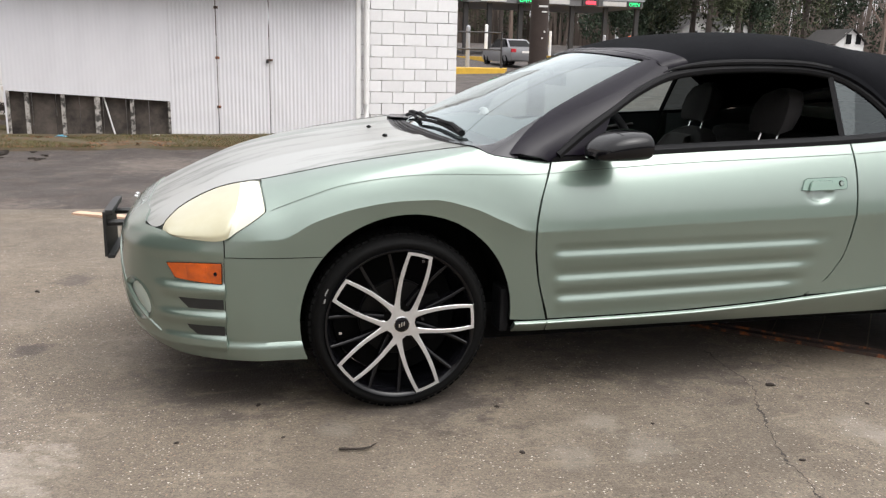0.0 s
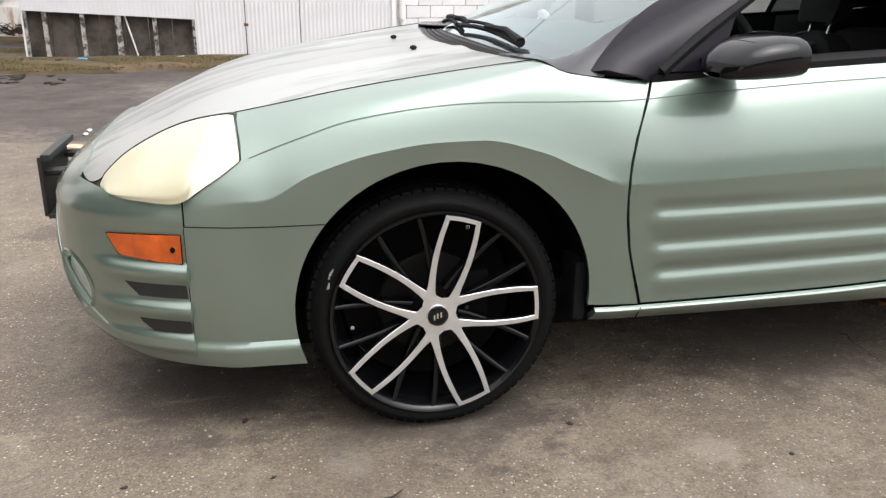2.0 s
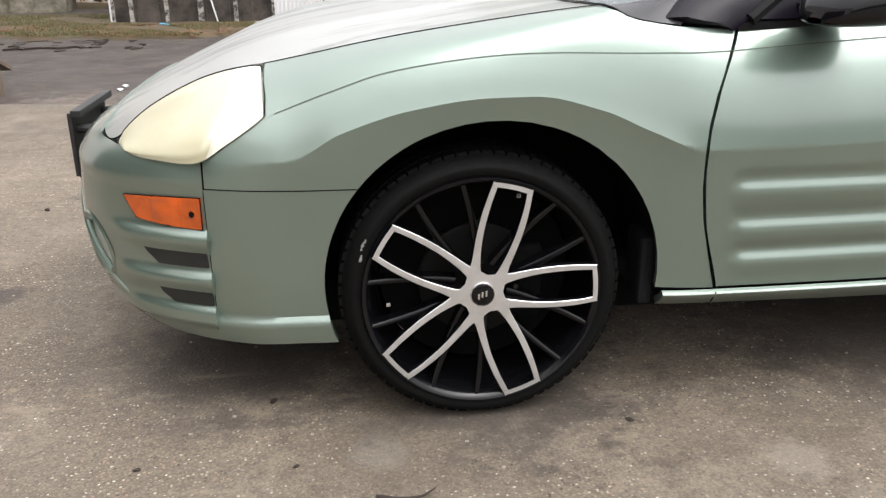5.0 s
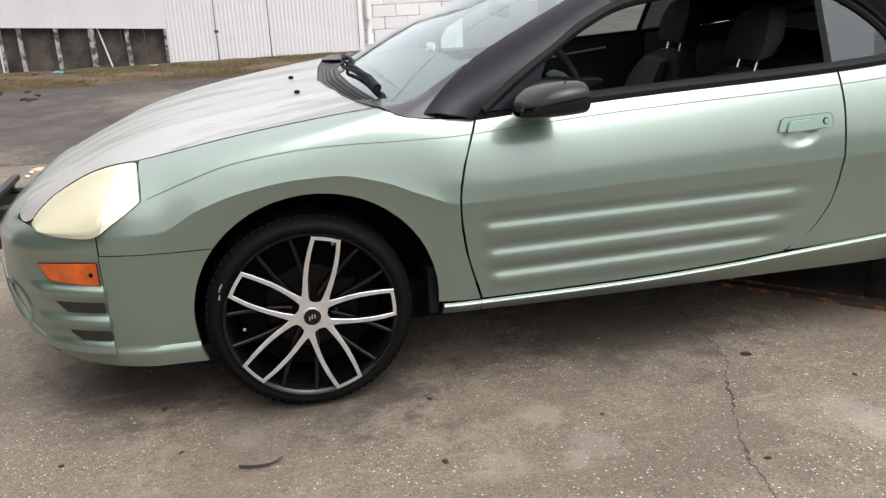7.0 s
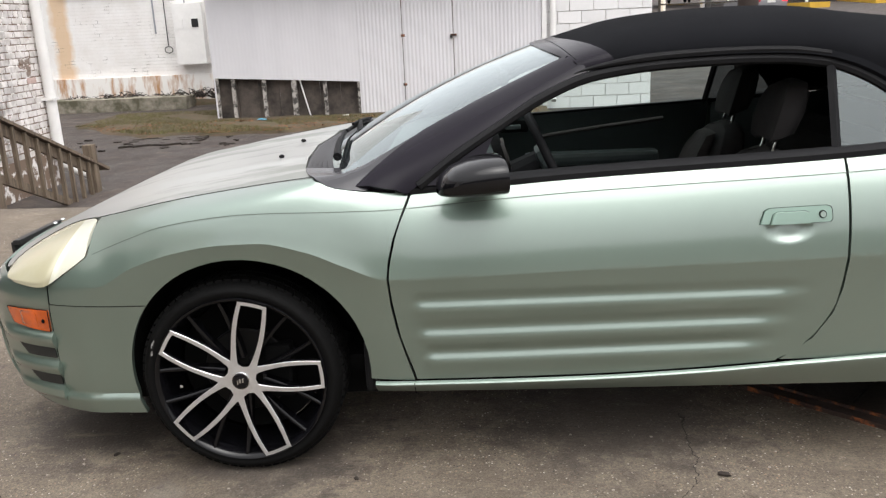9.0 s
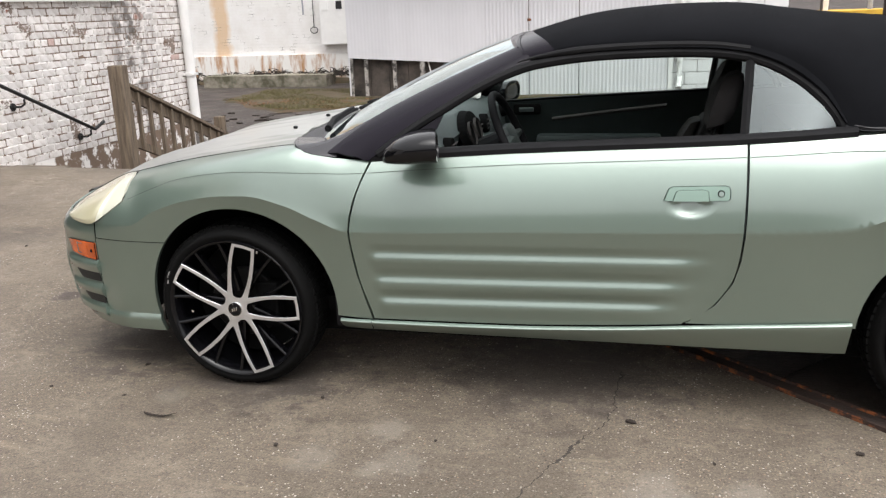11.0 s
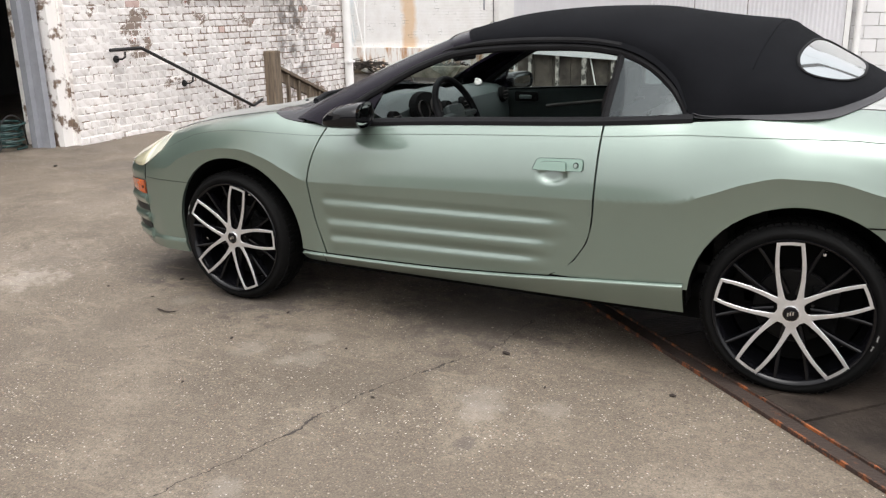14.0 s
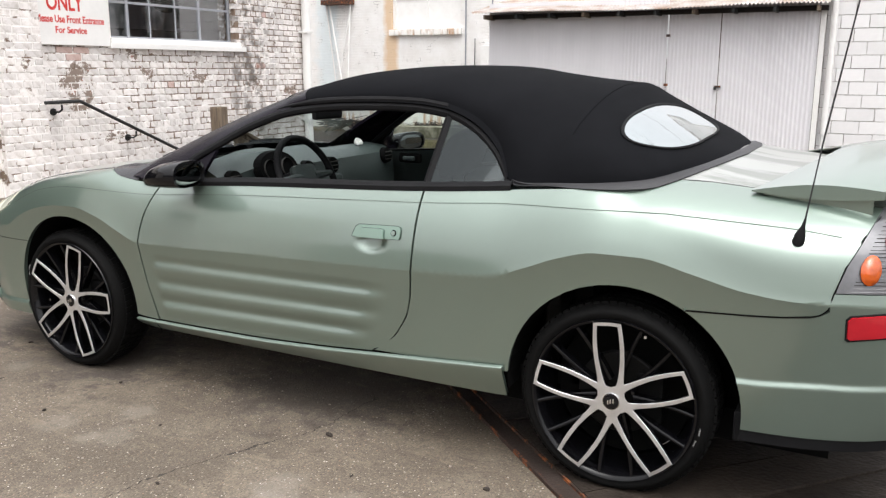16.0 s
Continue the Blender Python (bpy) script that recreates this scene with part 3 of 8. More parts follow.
def brick_paint(name, island):
    """White paint over old brick, chipped here and there down to brown and red."""
    m = material(name, (0.85, 0.81, 0.79), 0.75, vary=0.3, scale=11, second=(0.60, 0.55, 0.51), alpha_mix=0.3, mid=0.44, bump=0.5, bump_scale=45, island=0.2 if island else 0.0, rand=0.0 if island else 0.2)
    n, l = m.node_tree.nodes, m.node_tree.links
    b = n["Principled BSDF"]
    was = b.inputs["Base Color"].links[0].from_socket
    geo = n.new("ShaderNodeNewGeometry")
    t = n.new("ShaderNodeTexNoise")
    t.inputs["Scale"].default_value, t.inputs["Detail"].default_value, t.inputs["Roughness"].default_value = 2.1, 8, 0.72
    l.new(geo.outputs["Position"], t.inputs["Vector"])
    r = n.new("ShaderNodeMapRange")
    r.inputs["From Min"].default_value, r.inputs["From Max"].default_value = 0.602, 0.618
    l.new(t.outputs["Fac"], r.inputs["Value"])
    t2 = n.new("ShaderNodeTexNoise")
    t2.inputs["Scale"].default_value = 9
    l.new(geo.outputs["Position"], t2.inputs["Vector"])
    ramp = n.new("ShaderNodeValToRGB")
    ramp.color_ramp.elements[0].color, ramp.color_ramp.elements[1].color = (0.25, 0.195, 0.16, 1), (0.33, 0.105, 0.06, 1)
    ramp.color_ramp.elements[0].position, ramp.color_ramp.elements[1].position = 0.60, 0.70
    l.new(t2.outputs["Fac"], ramp.inputs[0])
    mx = n.new("ShaderNodeMixRGB")
    l.new(r.outputs[0], mx.inputs[0])
    l.new(was, mx.inputs[1])
    l.new(ramp.outputs[0], mx.inputs[2])
    # a brick here and there has lost all its paint
    lot = n.new("ShaderNodeNewGeometry" if island else "ShaderNodeObjectInfo")
    bare = n.new("ShaderNodeMath")
    bare.operation = "GREATER_THAN"
    bare.inputs[1].default_value = 0.99
    l.new(lot.outputs["Random Per Island" if island else "Random"], bare.inputs[0])
    worn = n.new("ShaderNodeMath")
    worn.operation = "MULTIPLY"
    worn.inputs[1].default_value = 0.6
    l.new(bare.outputs[0], worn.inputs[0])
    red = n.new("ShaderNodeMixRGB")
    l.new(worn.outputs[0], red.inputs[0])
    l.new(mx.outputs[0], red.inputs[1])
    red.inputs[2].default_value = (0.36, 0.15, 0.10, 1)
    mx = red
    # sooty run-off streak below the gutter, with its own place on the wall
    sep = n.new("ShaderNodeSeparateXYZ")
    l.new(geo.outputs["Position"], sep.inputs[0])
    d = n.new("ShaderNodeMath")
    d.operation = "SUBTRACT"
    d.inputs[1].default_value = 5.95
    l.new(sep.outputs["Y"], d.inputs[0])
    ab = n.new("ShaderNodeMath")
    ab.operation = "ABSOLUTE"
    l.new(d.outputs[0], ab.inputs[0])
    st = n.new("ShaderNodeMapRange")
    st.inputs["From Min"].default_value, st.inputs["From Max"].default_value, st.inputs["To Min"].default_value, st.inputs["To Max"].default_value = 0.15, 0.75, 1.0, 0.0
    l.new(ab.outputs[0], st.inputs["Value"])
    t3 = n.new("ShaderNodeTexNoise")
    t3.inputs["Scale"].default_value, t3.inputs["Detail"].default_value = 8, 8
    l.new(geo.outputs["Position"], t3.inputs["Vector"])
    th = n.new("ShaderNodeMapRange")
    th.inputs["From Min"].default_value, th.inputs["From Max"].default_value = 0.42, 0.62
    l.new(t3.outputs["Fac"], th.inputs["Value"])
    mu = n.new("ShaderNodeMath")
    mu.operation = "MULTIPLY"
    l.new(st.outputs[0], mu.inputs[0])
    l.new(th.outputs[0], mu.inputs[1])
    mu2 = n.new("ShaderNodeMath")
    mu2.operation = "MULTIPLY"
    mu2.inputs[1].default_value = 0.9
    l.new(mu.outputs[0], mu2.inputs[0])
    mx2 = n.new("ShaderNodeMixRGB")
    l.new(mu2.outputs[0], mx2.inputs[0])
    l.new(mx.outputs[0], mx2.inputs[1])
    mx2.inputs[2].default_value = (0.11, 0.095, 0.085, 1)
    l.new(mx2.outputs[0], b.inputs["Base Color"])
    return m


BRICK, BRICKWORK = brick_paint("white painted brick", False), brick_paint("white painted brickwork", True)


def brick_mesh(length, seed):
    """One brick, face towards +x, slightly uneven, edges rounded off."""
    rnd = random.Random(seed)
    h, j = 0.0335, lambda: rnd.uniform(-0.004, 0.004)
    back = [(-0.05, -length / 2, -h), (-0.05, length / 2, -h), (-0.05, length / 2, h), (-0.05, -length / 2, h)]
    mid = [(0.001, y + j(), z + j()) for _, y, z in back]
    front = [(0.0045 + j() * 0.6, y * (1 - 0.010 / length) + j(), z * 0.88 + j()) for _, y, z in back]
    return back + mid + front, [(0, 1, 5, 4), (1, 2, 6, 5), (2, 3, 7, 6), (3, 0, 4, 7), (4, 5, 9, 8), (5, 6, 10, 9), (6, 7, 11, 10), (7, 4, 8, 11), (8, 9, 10, 11)]


SHARED = {}


def shared_brick(length, k):
    key = (round(length, 3), k)
    if key not in SHARED:
        v, f = brick_mesh(length, k)
        me = bpy.data.meshes.new("brick")
        me.from_pydata(v, [], f)
        me.materials.append(BRICK)
        SHARED[key] = me
    return SHARED[key]


def lay_bricks(parent, x, y0, y1, z0, z1, near, skip=(), seed=0):
    """Courses of bricks on a face that looks to +x; those in the near stretch are objects, the rest one joined mesh."""
    rnd = random.Random(seed)
    V, F = [], []
    c, z = 0, z0
    while z < z1:
        head = c % 6 == 3
        step = 0.108 if head else 0.216
        y = y0 - (step / 2 if c % 2 else 0)
        while y < y1:
            a, b = max(y, y0), min(y + step - 0.012, y1)
            yc, L = (a + b) / 2, b - a
            if L > 0.03 and not any(s[0] < yc < s[1] and s[2] < z < s[3] for s in skip):
                k = rnd.randrange(4)
                off = (x + rnd.uniform(-0.003, 0.003), yc, z)
                if near[0] < yc < near[1] and near[2] < z < near[3] and L > step - 0.02:
                    ob = new("brick", shared_brick(step - 0.012, k))
                    ob.location = off
                    ob.parent = parent
                else:
                    v, f = brick_mesh(L, k)
                    n = len(V)
                    V += [(p[0] + off[0], p[1] + off[1], p[2] + off[2]) for p in v]
                    F += [tuple(i + n for i in q) for q in f]
            y += step
        z += 0.0785
        c += 1
    me = bpy.data.meshes.new("brickwork")
    me.from_pydata(V, [], F)
    me.materials.append(BRICKWORK)
    ob = new("brickwork", me)
    ob.parent = parent
    tagged(ob, kind="stuff")


def solid(name, blocks, mat, label, category, kind="structure", parent=None, bevel=0.0):
    bm = bmesh.new()
    for b in blocks:
        box(bm, *b, bevel)
    ob = part(name, bm, mat, parent, label)
    return tagged(ob, category=category, kind=kind) if parent is None else ob


WIN = (3.62, 5.72, 1.70, 2.95)
wall_shop = tagged(new("wall_workshop"), "old brick workshop wall in flaking white paint", "wall", kind="structure")
for b in [(-5.0, -4.705, 2.1, 3.62, -0.7, 4.6), (-5.0, -4.705, 5.72, 7.28, -0.7, 4.6), (-5.0, -4.705, 3.62, 5.72, -0.7, 1.70), (-5.0, -4.705, 3.62, 5.72, 2.95, 4.6), (-4.72, -4.635, 2.12, 2.65, -0.1, 4.6), (-5.0, -4.705, -5.5, 1.95, 3.2, 4.6), (-5.0, -4.705, -9, -5.5, -0.5, 4.6), (-5.3, -4.72, 1.98, 2.12, 0.0, 4.6)]:
    part("wall_section", box(bmesh.new(), *b), MORTAR, wall_shop)
GREY_PAINT = material("grey painted steel", (0.33, 0.34, 0.37), 0.6, vary=0.25, scale=8, bump=0.15, bump_scale=60)
WHITE_PAINT = material("white paint", (0.80, 0.79, 0.77), 0.6, vary=0.1, scale=6, bump=0.15, bump_scale=50)
jamb = solid("door_1", [(-4.93, -4.80, 1.87, 1.93, 0.03, 3.2), (-4.97, -4.86, 1.93, 2.0, 0.03, 3.2), (-5.02, -4.93, 1.82, 1.90, 0.03, 3.2), (-4.97, -4.80, -5.5, 1.93, 3.12, 3.2)], GREY_PAINT, "grey steel frame of the open workshop doorway", "doorway")
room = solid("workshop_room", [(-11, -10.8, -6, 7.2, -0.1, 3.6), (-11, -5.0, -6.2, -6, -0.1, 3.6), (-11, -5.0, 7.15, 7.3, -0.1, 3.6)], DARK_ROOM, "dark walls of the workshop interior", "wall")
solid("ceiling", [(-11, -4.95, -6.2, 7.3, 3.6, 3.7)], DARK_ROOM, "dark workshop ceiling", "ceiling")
solid("floor", [(-11, -4.70, -6.2, 1.98, -0.2, 0.068), (-11, -5.0, 1.98, 7.3, -0.2, 0.068)], CONCRETE, "worn concrete workshop floor and threshold", "floor")

# workshop window, sill and frame
window = tagged(new("window_1"), "steel framed workshop window with dusty panes", "window", kind="structure")
part("window_sill", box(box(bmesh.new(), -4.85, -4.64, 3.56, 5.86, 1.60, 1.66), -4.85, -4.67, 3.6, 5.8, 1.655, 1.72, 0.01), WHITE_PAINT, window, "sloped white painted sill")
for y in (3.64, 3.95, 5.13, 5.69):
    part("window_frame", box(bmesh.new(), -4.82, -4.78, y - 0.018, y + 0.018, 1.70, 2.95), GREY_PAINT, window)
for y in (4.3, 4.72):
    part("glazing_bar", box(bmesh.new(), -4.81, -4.79, y - 0.01, y + 0.01, 1.70, 2.95), GREY_PAINT, window)
for z in (1.73, 2.13, 2.55, 2.93):
    part("glazing_bar", box(bmesh.new(), -4.808, -4.786, 3.64, 5.69, z - 0.014, z + 0.014), GREY_PAINT, window)
bm = bmesh.new()
grid(bm, [[(-4.797, 3.64, 1.70), (-4.797, 5.69, 1.70)], [(-4.797, 3.64, 2.95), (-4.797, 5.69, 2.95)]])
part("pane", bm, glass("dusty window glass", (0.55, 0.57, 0.58), 0.02, 4.5), window)
fan = thing("wall_fan", "dark round extractor fan behind the window", "fan")
bm = bmesh.new()
bmesh.ops.create_cone(bm, cap_ends=True, segments=36, radius1=0.30, radius2=0.26, depth=0.12, matrix=pose(-4.92, 4.75, 2.36, 0, 90, 0))
part("fan_housing", bm, BLACK_STEEL, fan)
part("fan_hub", box(bmesh.new(), -4.86, -4.83, 4.68, 4.82, 2.29, 2.43, 0.01), GREY_PAINT, fan)
solid("shop_shelf", [(-6.3, -6.25, 3.4, 6.2, 0.07, 2.6), (-6.3, -5.9, 3.4, 6.2, 1.9, 1.94), (-6.3, -5.9, 3.4, 6.2, 1.2, 1.24), (-6.3, -5.9, 3.4, 3.45, 0.07, 2.6), (-6.3, -5.9, 4.6, 4.65, 0.07, 2.6)], GREY_PAINT, "grey metal shelving inside the workshop", "shelf", kind="")

# warning sign
sign = thing("wall_sign", "white board sign with red lettering on the brick wall", "sign")
part("sign_board", box(bmesh.new(), -4.688, -4.665, 2.665, 3.57, 1.62, 2.42, 0.003), WHITE_PAINT, sign)
RED_INK = material("red sign paint", (0.62, 0.04, 0.03), 0.6, vary=0.15, scale=20)


def lettering(text, parent, mat, m, width, height, bold=0.0):
    """Raised flat letters fitted to a width and height."""
    cu = bpy.data.curves.new("lettering", "FONT")
    cu.body, cu.size, cu.extrude, cu.align_x, cu.align_y = text, 1.0, 0.001, "CENTER", "BOTTOM_BASELINE"
    cu.offset = bold
    tmp = bpy.data.objects.new("lettering", cu)
    me = bpy.data.meshes.new_from_object(tmp)
    bpy.data.objects.remove(tmp)
    me.materials.clear()
    me.materials.append(mat)
    xs, ys = [v.co.x for v in me.vertices], [v.co.y for v in me.vertices]
    me.transform(Matrix.Diagonal((width / (max(xs) - min(xs)), height / max(ys), 1, 1)))
    ob = new("lettering", me)
    ob.parent = parent
    ob.matrix_basis = m
    return ob


lettering("ONLY", sign, RED_INK, pose(-4.664, 3.0, 1.985, 90, 0, 90), 0.46, 0.17, 0.022)
lettering("Please Use Front Entrance", sign, RED_INK, pose(-4.664, 3.07, 1.855, 90, 0, 90), 0.86, 0.075, 0.022)
lettering("For Service", sign, RED_INK, pose(-4.664, 3.06, 1.745, 90, 0, 90), 0.40, 0.07, 0.022)

# handrail on the wall
rail = thing("wall_handrail", "black steel handrail bracketed to the white brick wall", "handrail")
part("rail", tube(bmesh.new(), [(-4.545, 2.56, 1.02), (-4.545, 2.98, 1.025), (-4.545, 3.0, 1.02), (-4.545, 4.78, 0.205), (-4.545, 4.8, 0.2), (-4.545, 4.98, 0.26)], 0.019, 10), BLACK_STEEL, rail, smooth=True)
for y, z in ((2.76, 1.0), (3.74, 0.66), (4.72, 0.21)):
    part("bracket", tube(bmesh.new(), [(-4.545, y, z - 0.005), (-4.55, y, z - 0.06), (-4.60, y, z - 0.085), (-4.69, y, z - 0.085)], 0.011, 8), BLACK_STEEL, rail, smooth=True)
    bm = bmesh.new()
    bmesh.ops.create_cone(bm, cap_ends=True, segments=20, radius1=0.04, radius2=0.038, depth=0.012, matrix=pose(-4.688, y, z - 0.085, 0, 90, 0))
    part("wall_plate", bm, BLACK_STEEL, rail)

# timber railing beside the steps
railing = thing("timber_railing", "weathered grey timber stair railing with thick post and balusters", "railing")
for y, z0, z1, s in ((4.50, -0.5, 0.92, 0.075), (6.62, -0.8, 0.10, 0.06)):
    part("post", box(bmesh.new(), -3.95 - s, -3.95 + s, y - s, y + s, z0, z1, 0.012), WOOD, railing)
rz = lambda y: 0.70 + (y - 4.6) * -0.405
for nm, dz, hw, hh in (("top_rail", 0.0, 0.07, 0.018), ("upper_rail", -0.09, 0.02, 0.06), ("bottom_rail", -0.62, 0.02, 0.045)):
    bm = bmesh.new()
    ys = [4.58, 6.95 if nm == "top_rail" else 6.6]
    rows = [[(-3.95 + a * hw, y, rz(y) + dz + b * hh) for y in ys] for a, b in ((-1, -1), (1, -1), (1, 1), (-1, 1), (-1, -1))]
    grid(bm, rows)
    bmesh.ops.holes_fill(bm, edges=bm.edges[:])
    part(nm, bm, WOOD, railing)
for k in range(9):
    y = 4.74 + k * 0.215
    part("baluster", box(bmesh.new(), -3.935, -3.895, y - 0.019, y + 0.019, rz(y) - 0.66, rz(y) - 0.03), WOOD, railing)
steps = tagged(new("steps"), "concrete steps going down beside the workshop wall", "steps", kind="structure")
for k in range(5):
    part("step", box(bmesh.new(), -4.70, -4.06, 3.3 + k * 0.32, 3.62 + k * 0.32 + 0.02, -0.75, 0.0 - k * 0.12, 0.008), CONCRETE, steps)
part("kerb", box(bmesh.new(), -4.06, -3.84, 3.3, 7.0, -0.75, -0.60, 0.02), CONCRETE, steps)

# rainwater pipe at the end of the wall
downpipe = thing("downpipe", "white painted metal rainwater downpipe with a kicked-out shoe", "downpipe")
part("pipe", tube(bmesh.new(), [(-4.62, 7.20, 4.6), (-4.62, 7.20, 0.0), (-4.61, 7.20, -0.12), (-4.55, 7.20, -0.22), (-4.44, 7.22, -0.30), (-4.28, 7.26, -0.37)], 0.066, 12), WHITE_PAINT, downpipe, smooth=True)
for z in (0.6, 1.9, 3.2):
    part("pipe_clip", box(bmesh.new(), -4.70, -4.55, 7.12, 7.28, z, z + 0.03), WHITE_PAINT, downpipe)

# things inside the open doorway
def tyre_thing(x, y, z, tilt):
    t = thing("spare_tyre", "worn black spare tyre lying in the workshop", "tyre", "tyres in the workshop")
    bm = bmesh.new()
    prof = [(0.20, -0.09), (0.22, -0.1), (0.29, -0.105), (0.325, -0.08), (0.335, 0.0), (0.325, 0.08), (0.29, 0.105), (0.22, 0.1), (0.20, 0.09)]
    rings = [[bm.verts.new((r * math.cos(k * math.tau / 40), r * math.sin(k * math.tau / 40), h)) for k in range(40)] for r, h in prof]
    for a, b in zip(rings, rings[1:] + rings[:1]):
        for k in range(40):
            bm.faces.new((a[k], a[(k + 1) % 40], b[(k + 1) % 40], b[k]))
    part("tyre_body", bm, RUBBER, t, smooth=True)
    t.matrix_basis = pose(x, y, z, *tilt)


for x, y, z, tilt in ((-5.75, 1.25, 0.175, (0, 0, 0)), (-5.72, 1.22, 0.385, (0, 0, 20)), (-5.85, 0.45, 0.175, (0, 0, 0)), (-5.85, 0.5, 0.385, (4, 0, 0)), (-6.6, 0.9, 0.40, (80, 0, 30)), (-6.5, -0.2, 0.40, (78, 0, 10))):
    tyre_thing(x, y, z, tilt)
TEAL = material("teal rubber hose", (0.016, 0.055, 0.052), 0.5, vary=0.3, scale=20)
bm = bmesh.new()
rnd = random.Random(9)
pts = [(-5.15 + 0.17 * math.cos(a * 0.7) * (1 + 0.25 * math.sin(a * 0.37)), 1.62 + 0.17 * math.sin(a * 0.7) * (1 + 0.2 * math.cos(a * 0.23)), 0.085 + 0.0045 * a) for a in range(60)]
tube(bm, pts, 0.011, 6)
tagged(part("air_hose", bm, TEAL), "tangled teal air hose coiled on the workshop floor", "hose")
bm = bmesh.new()
tube(bm, spline([(-4.95, 0.6, 0.08), (-5.0, 1.1, 0.08), (-5.02, 1.45, 0.09), (-5.05, 1.5, 0.3), (-5.05, 1.62, 0.42), (-5.05, 1.75, 0.36), (-5.05, 1.8, 0.1)], 40), 0.008, 6)
tagged(part("cable", bm, BLACK_STEEL), "loose black cable looping out of the doorway", "cable")

# ---- tin shed across the alley ----
shed = thing("tin_shed", "white painted corrugated tin shed with double doors and rusty eave", "shed")


def corrugated(bm, x0, x1, y, zlow, zhigh, pitch=0.076, depth=0.010):
    n = int((x1 - x0) / pitch * 6)
    xs = [x0 + (x1 - x0) * i / n for i in range(n + 1)]
    rows = []
    for f in (0, 1):
        rows.append([(x, y - depth * (0.5 + 0.5 * math.sin(x / pitch * math.tau)), zlow(x) + (zhigh - zlow(x)) * f) for x in xs])
    grid(bm, rows)
    return bm


part("tin_panel", corrugated(bmesh.new(), -4.58, -1.62, 13.73, lambda x: 0.40 - (x + 4.58) * 0.06, 2.75, 0.076, 0.0015), WHITE_TIN, shed)
part("tin_panel", corrugated(bmesh.new(), -1.62, -0.72, 13.73, lambda x: -0.47, 2.75), WHITE_TIN, shed)
d1 = part("shed_door", corrugated(bmesh.new(), -0.70, 0.285, 13.715, lambda x: -0.46, 2.62), WHITE_TIN, shed)
d2 = part("shed_door", corrugated(bmesh.new(), 0.305, 2.02, 13.715, lambda x: -0.43, 2.62), WHITE_TIN, shed)
part("hasp", box(bmesh.new(), 0.24, 0.36, 13.66, 13.70, 1.03, 1.07), RUST, d1, "rusty hasp and padlock")
part("padlock", box(bmesh.new(), 0.23, 0.28, 13.65, 13.70, 0.99, 1.05, 0.006), BLACK_STEEL, d1)
for z in (2.0, 1.05, 0.1):
    part("hinge", box(bmesh.new(), -0.74, -0.66, 13.70, 13.712, z, z + 0.05), RUST, d1)
part("tin_side", box(bmesh.new(), -4.58, -4.55, 13.73, 17.98, -0.45, 2.75), WHITE_TIN, shed)
part("corner_trim", box(bmesh.new(), 2.03, 2.12, 13.68, 13.76, -0.45, 2.62), WHITE_PAINT, shed)
# base boards set back behind the posts, in a dark mottled colour
GAP_BOARD = material("dark mottled boards behind the gap", (0.024, 0.020, 0.018), 0.9, vary=0.75, scale=2.2, alpha_mix=0.3, second=(0.11, 0.09, 0.075), bump=0.4, bump_scale=20)
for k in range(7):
    part("base_board", box(bmesh.new(), -4.55 + k * 0.42, -4.14 + k * 0.42, 13.86, 13.90, -0.45, 0.5), GAP_BOARD, shed)
for x, w in ((-4.53, 0.03), (-4.20, 0.035), (-3.57, 0.035), (-2.96, 0.05), (-2.33, 0.035), (-1.64, 0.03)):
    part("base_post", box(bmesh.new(), x - w, x + w, 13.74, 13.80, -0.45, 0.46), material("peeling post", (0.40, 0.37, 0.34), 0.9, vary=0.85, scale=9, alpha_mix=0.14, bump=0.3, bump_scale=40), shed)
part("brace", tube(bmesh.new(), [(-2.85, 13.82, 0.3), (-2.68, 13.80, -0.42)], 0.015, 6), WHITE_PAINT, shed)
ROOF_TIN = material("weathered grey roof tin", (0.48, 0.46, 0.45), 0.6, vary=0.4, scale=3, second=(0.28, 0.20, 0.15), alpha_mix=0.3, bump=0.2, bump_scale=20)
bm = bmesh.new()
xs = [-4.75 + 6.95 * i / 500 for i in range(501)]
rows = []
for y, z in ((13.18, 2.52), (13.2, 2.535), (18.0, 3.55)):
    rows.append([(x, y + 0.02 * math.sin(x * 7), z + 0.016 * math.sin(x / 0.07 * math.tau) + 0.02 * math.sin(x * 1.3)) for x in xs])
grid(bm, rows)
part("shed_roof", bm, ROOF_TIN, shed, "weathered corrugated roof sheets with a ragged edge")
for k in range(10):
    x = -4.5 + k * 0.72
    part("rafter", box(bmesh.new(), x, x + 0.05, 13.24, 13.8, 2.40, 2.49), BLACK_STEEL if k % 3 else WOOD, shed)
part("eave_board", box(bmesh.new(), -4.6, 2.15, 13.60, 13.70, 2.42, 2.51), material("black rotten timber", (0.025, 0.02, 0.018), 0.9, vary=0.5, scale=9), shed)
pipe2 = thing("downpipe", "white plastic rainwater downpipe between shed and block wall", "downpipe")
part("pipe", tube(bmesh.new(), [(2.25, 13.76, 6.0), (2.25, 13.76, 0.2), (2.25, 13.74, -0.1), (2.24, 13.6, -0.3)], 0.058, 12), WHITE_PAINT, pipe2, smooth=True)
for z in (1.3, 3.0):
    part("pipe_clip", box(bmesh.new(), 2.17, 2.33, 13.74, 13.83, z, z + 0.03), WHITE_PAINT, pipe2)

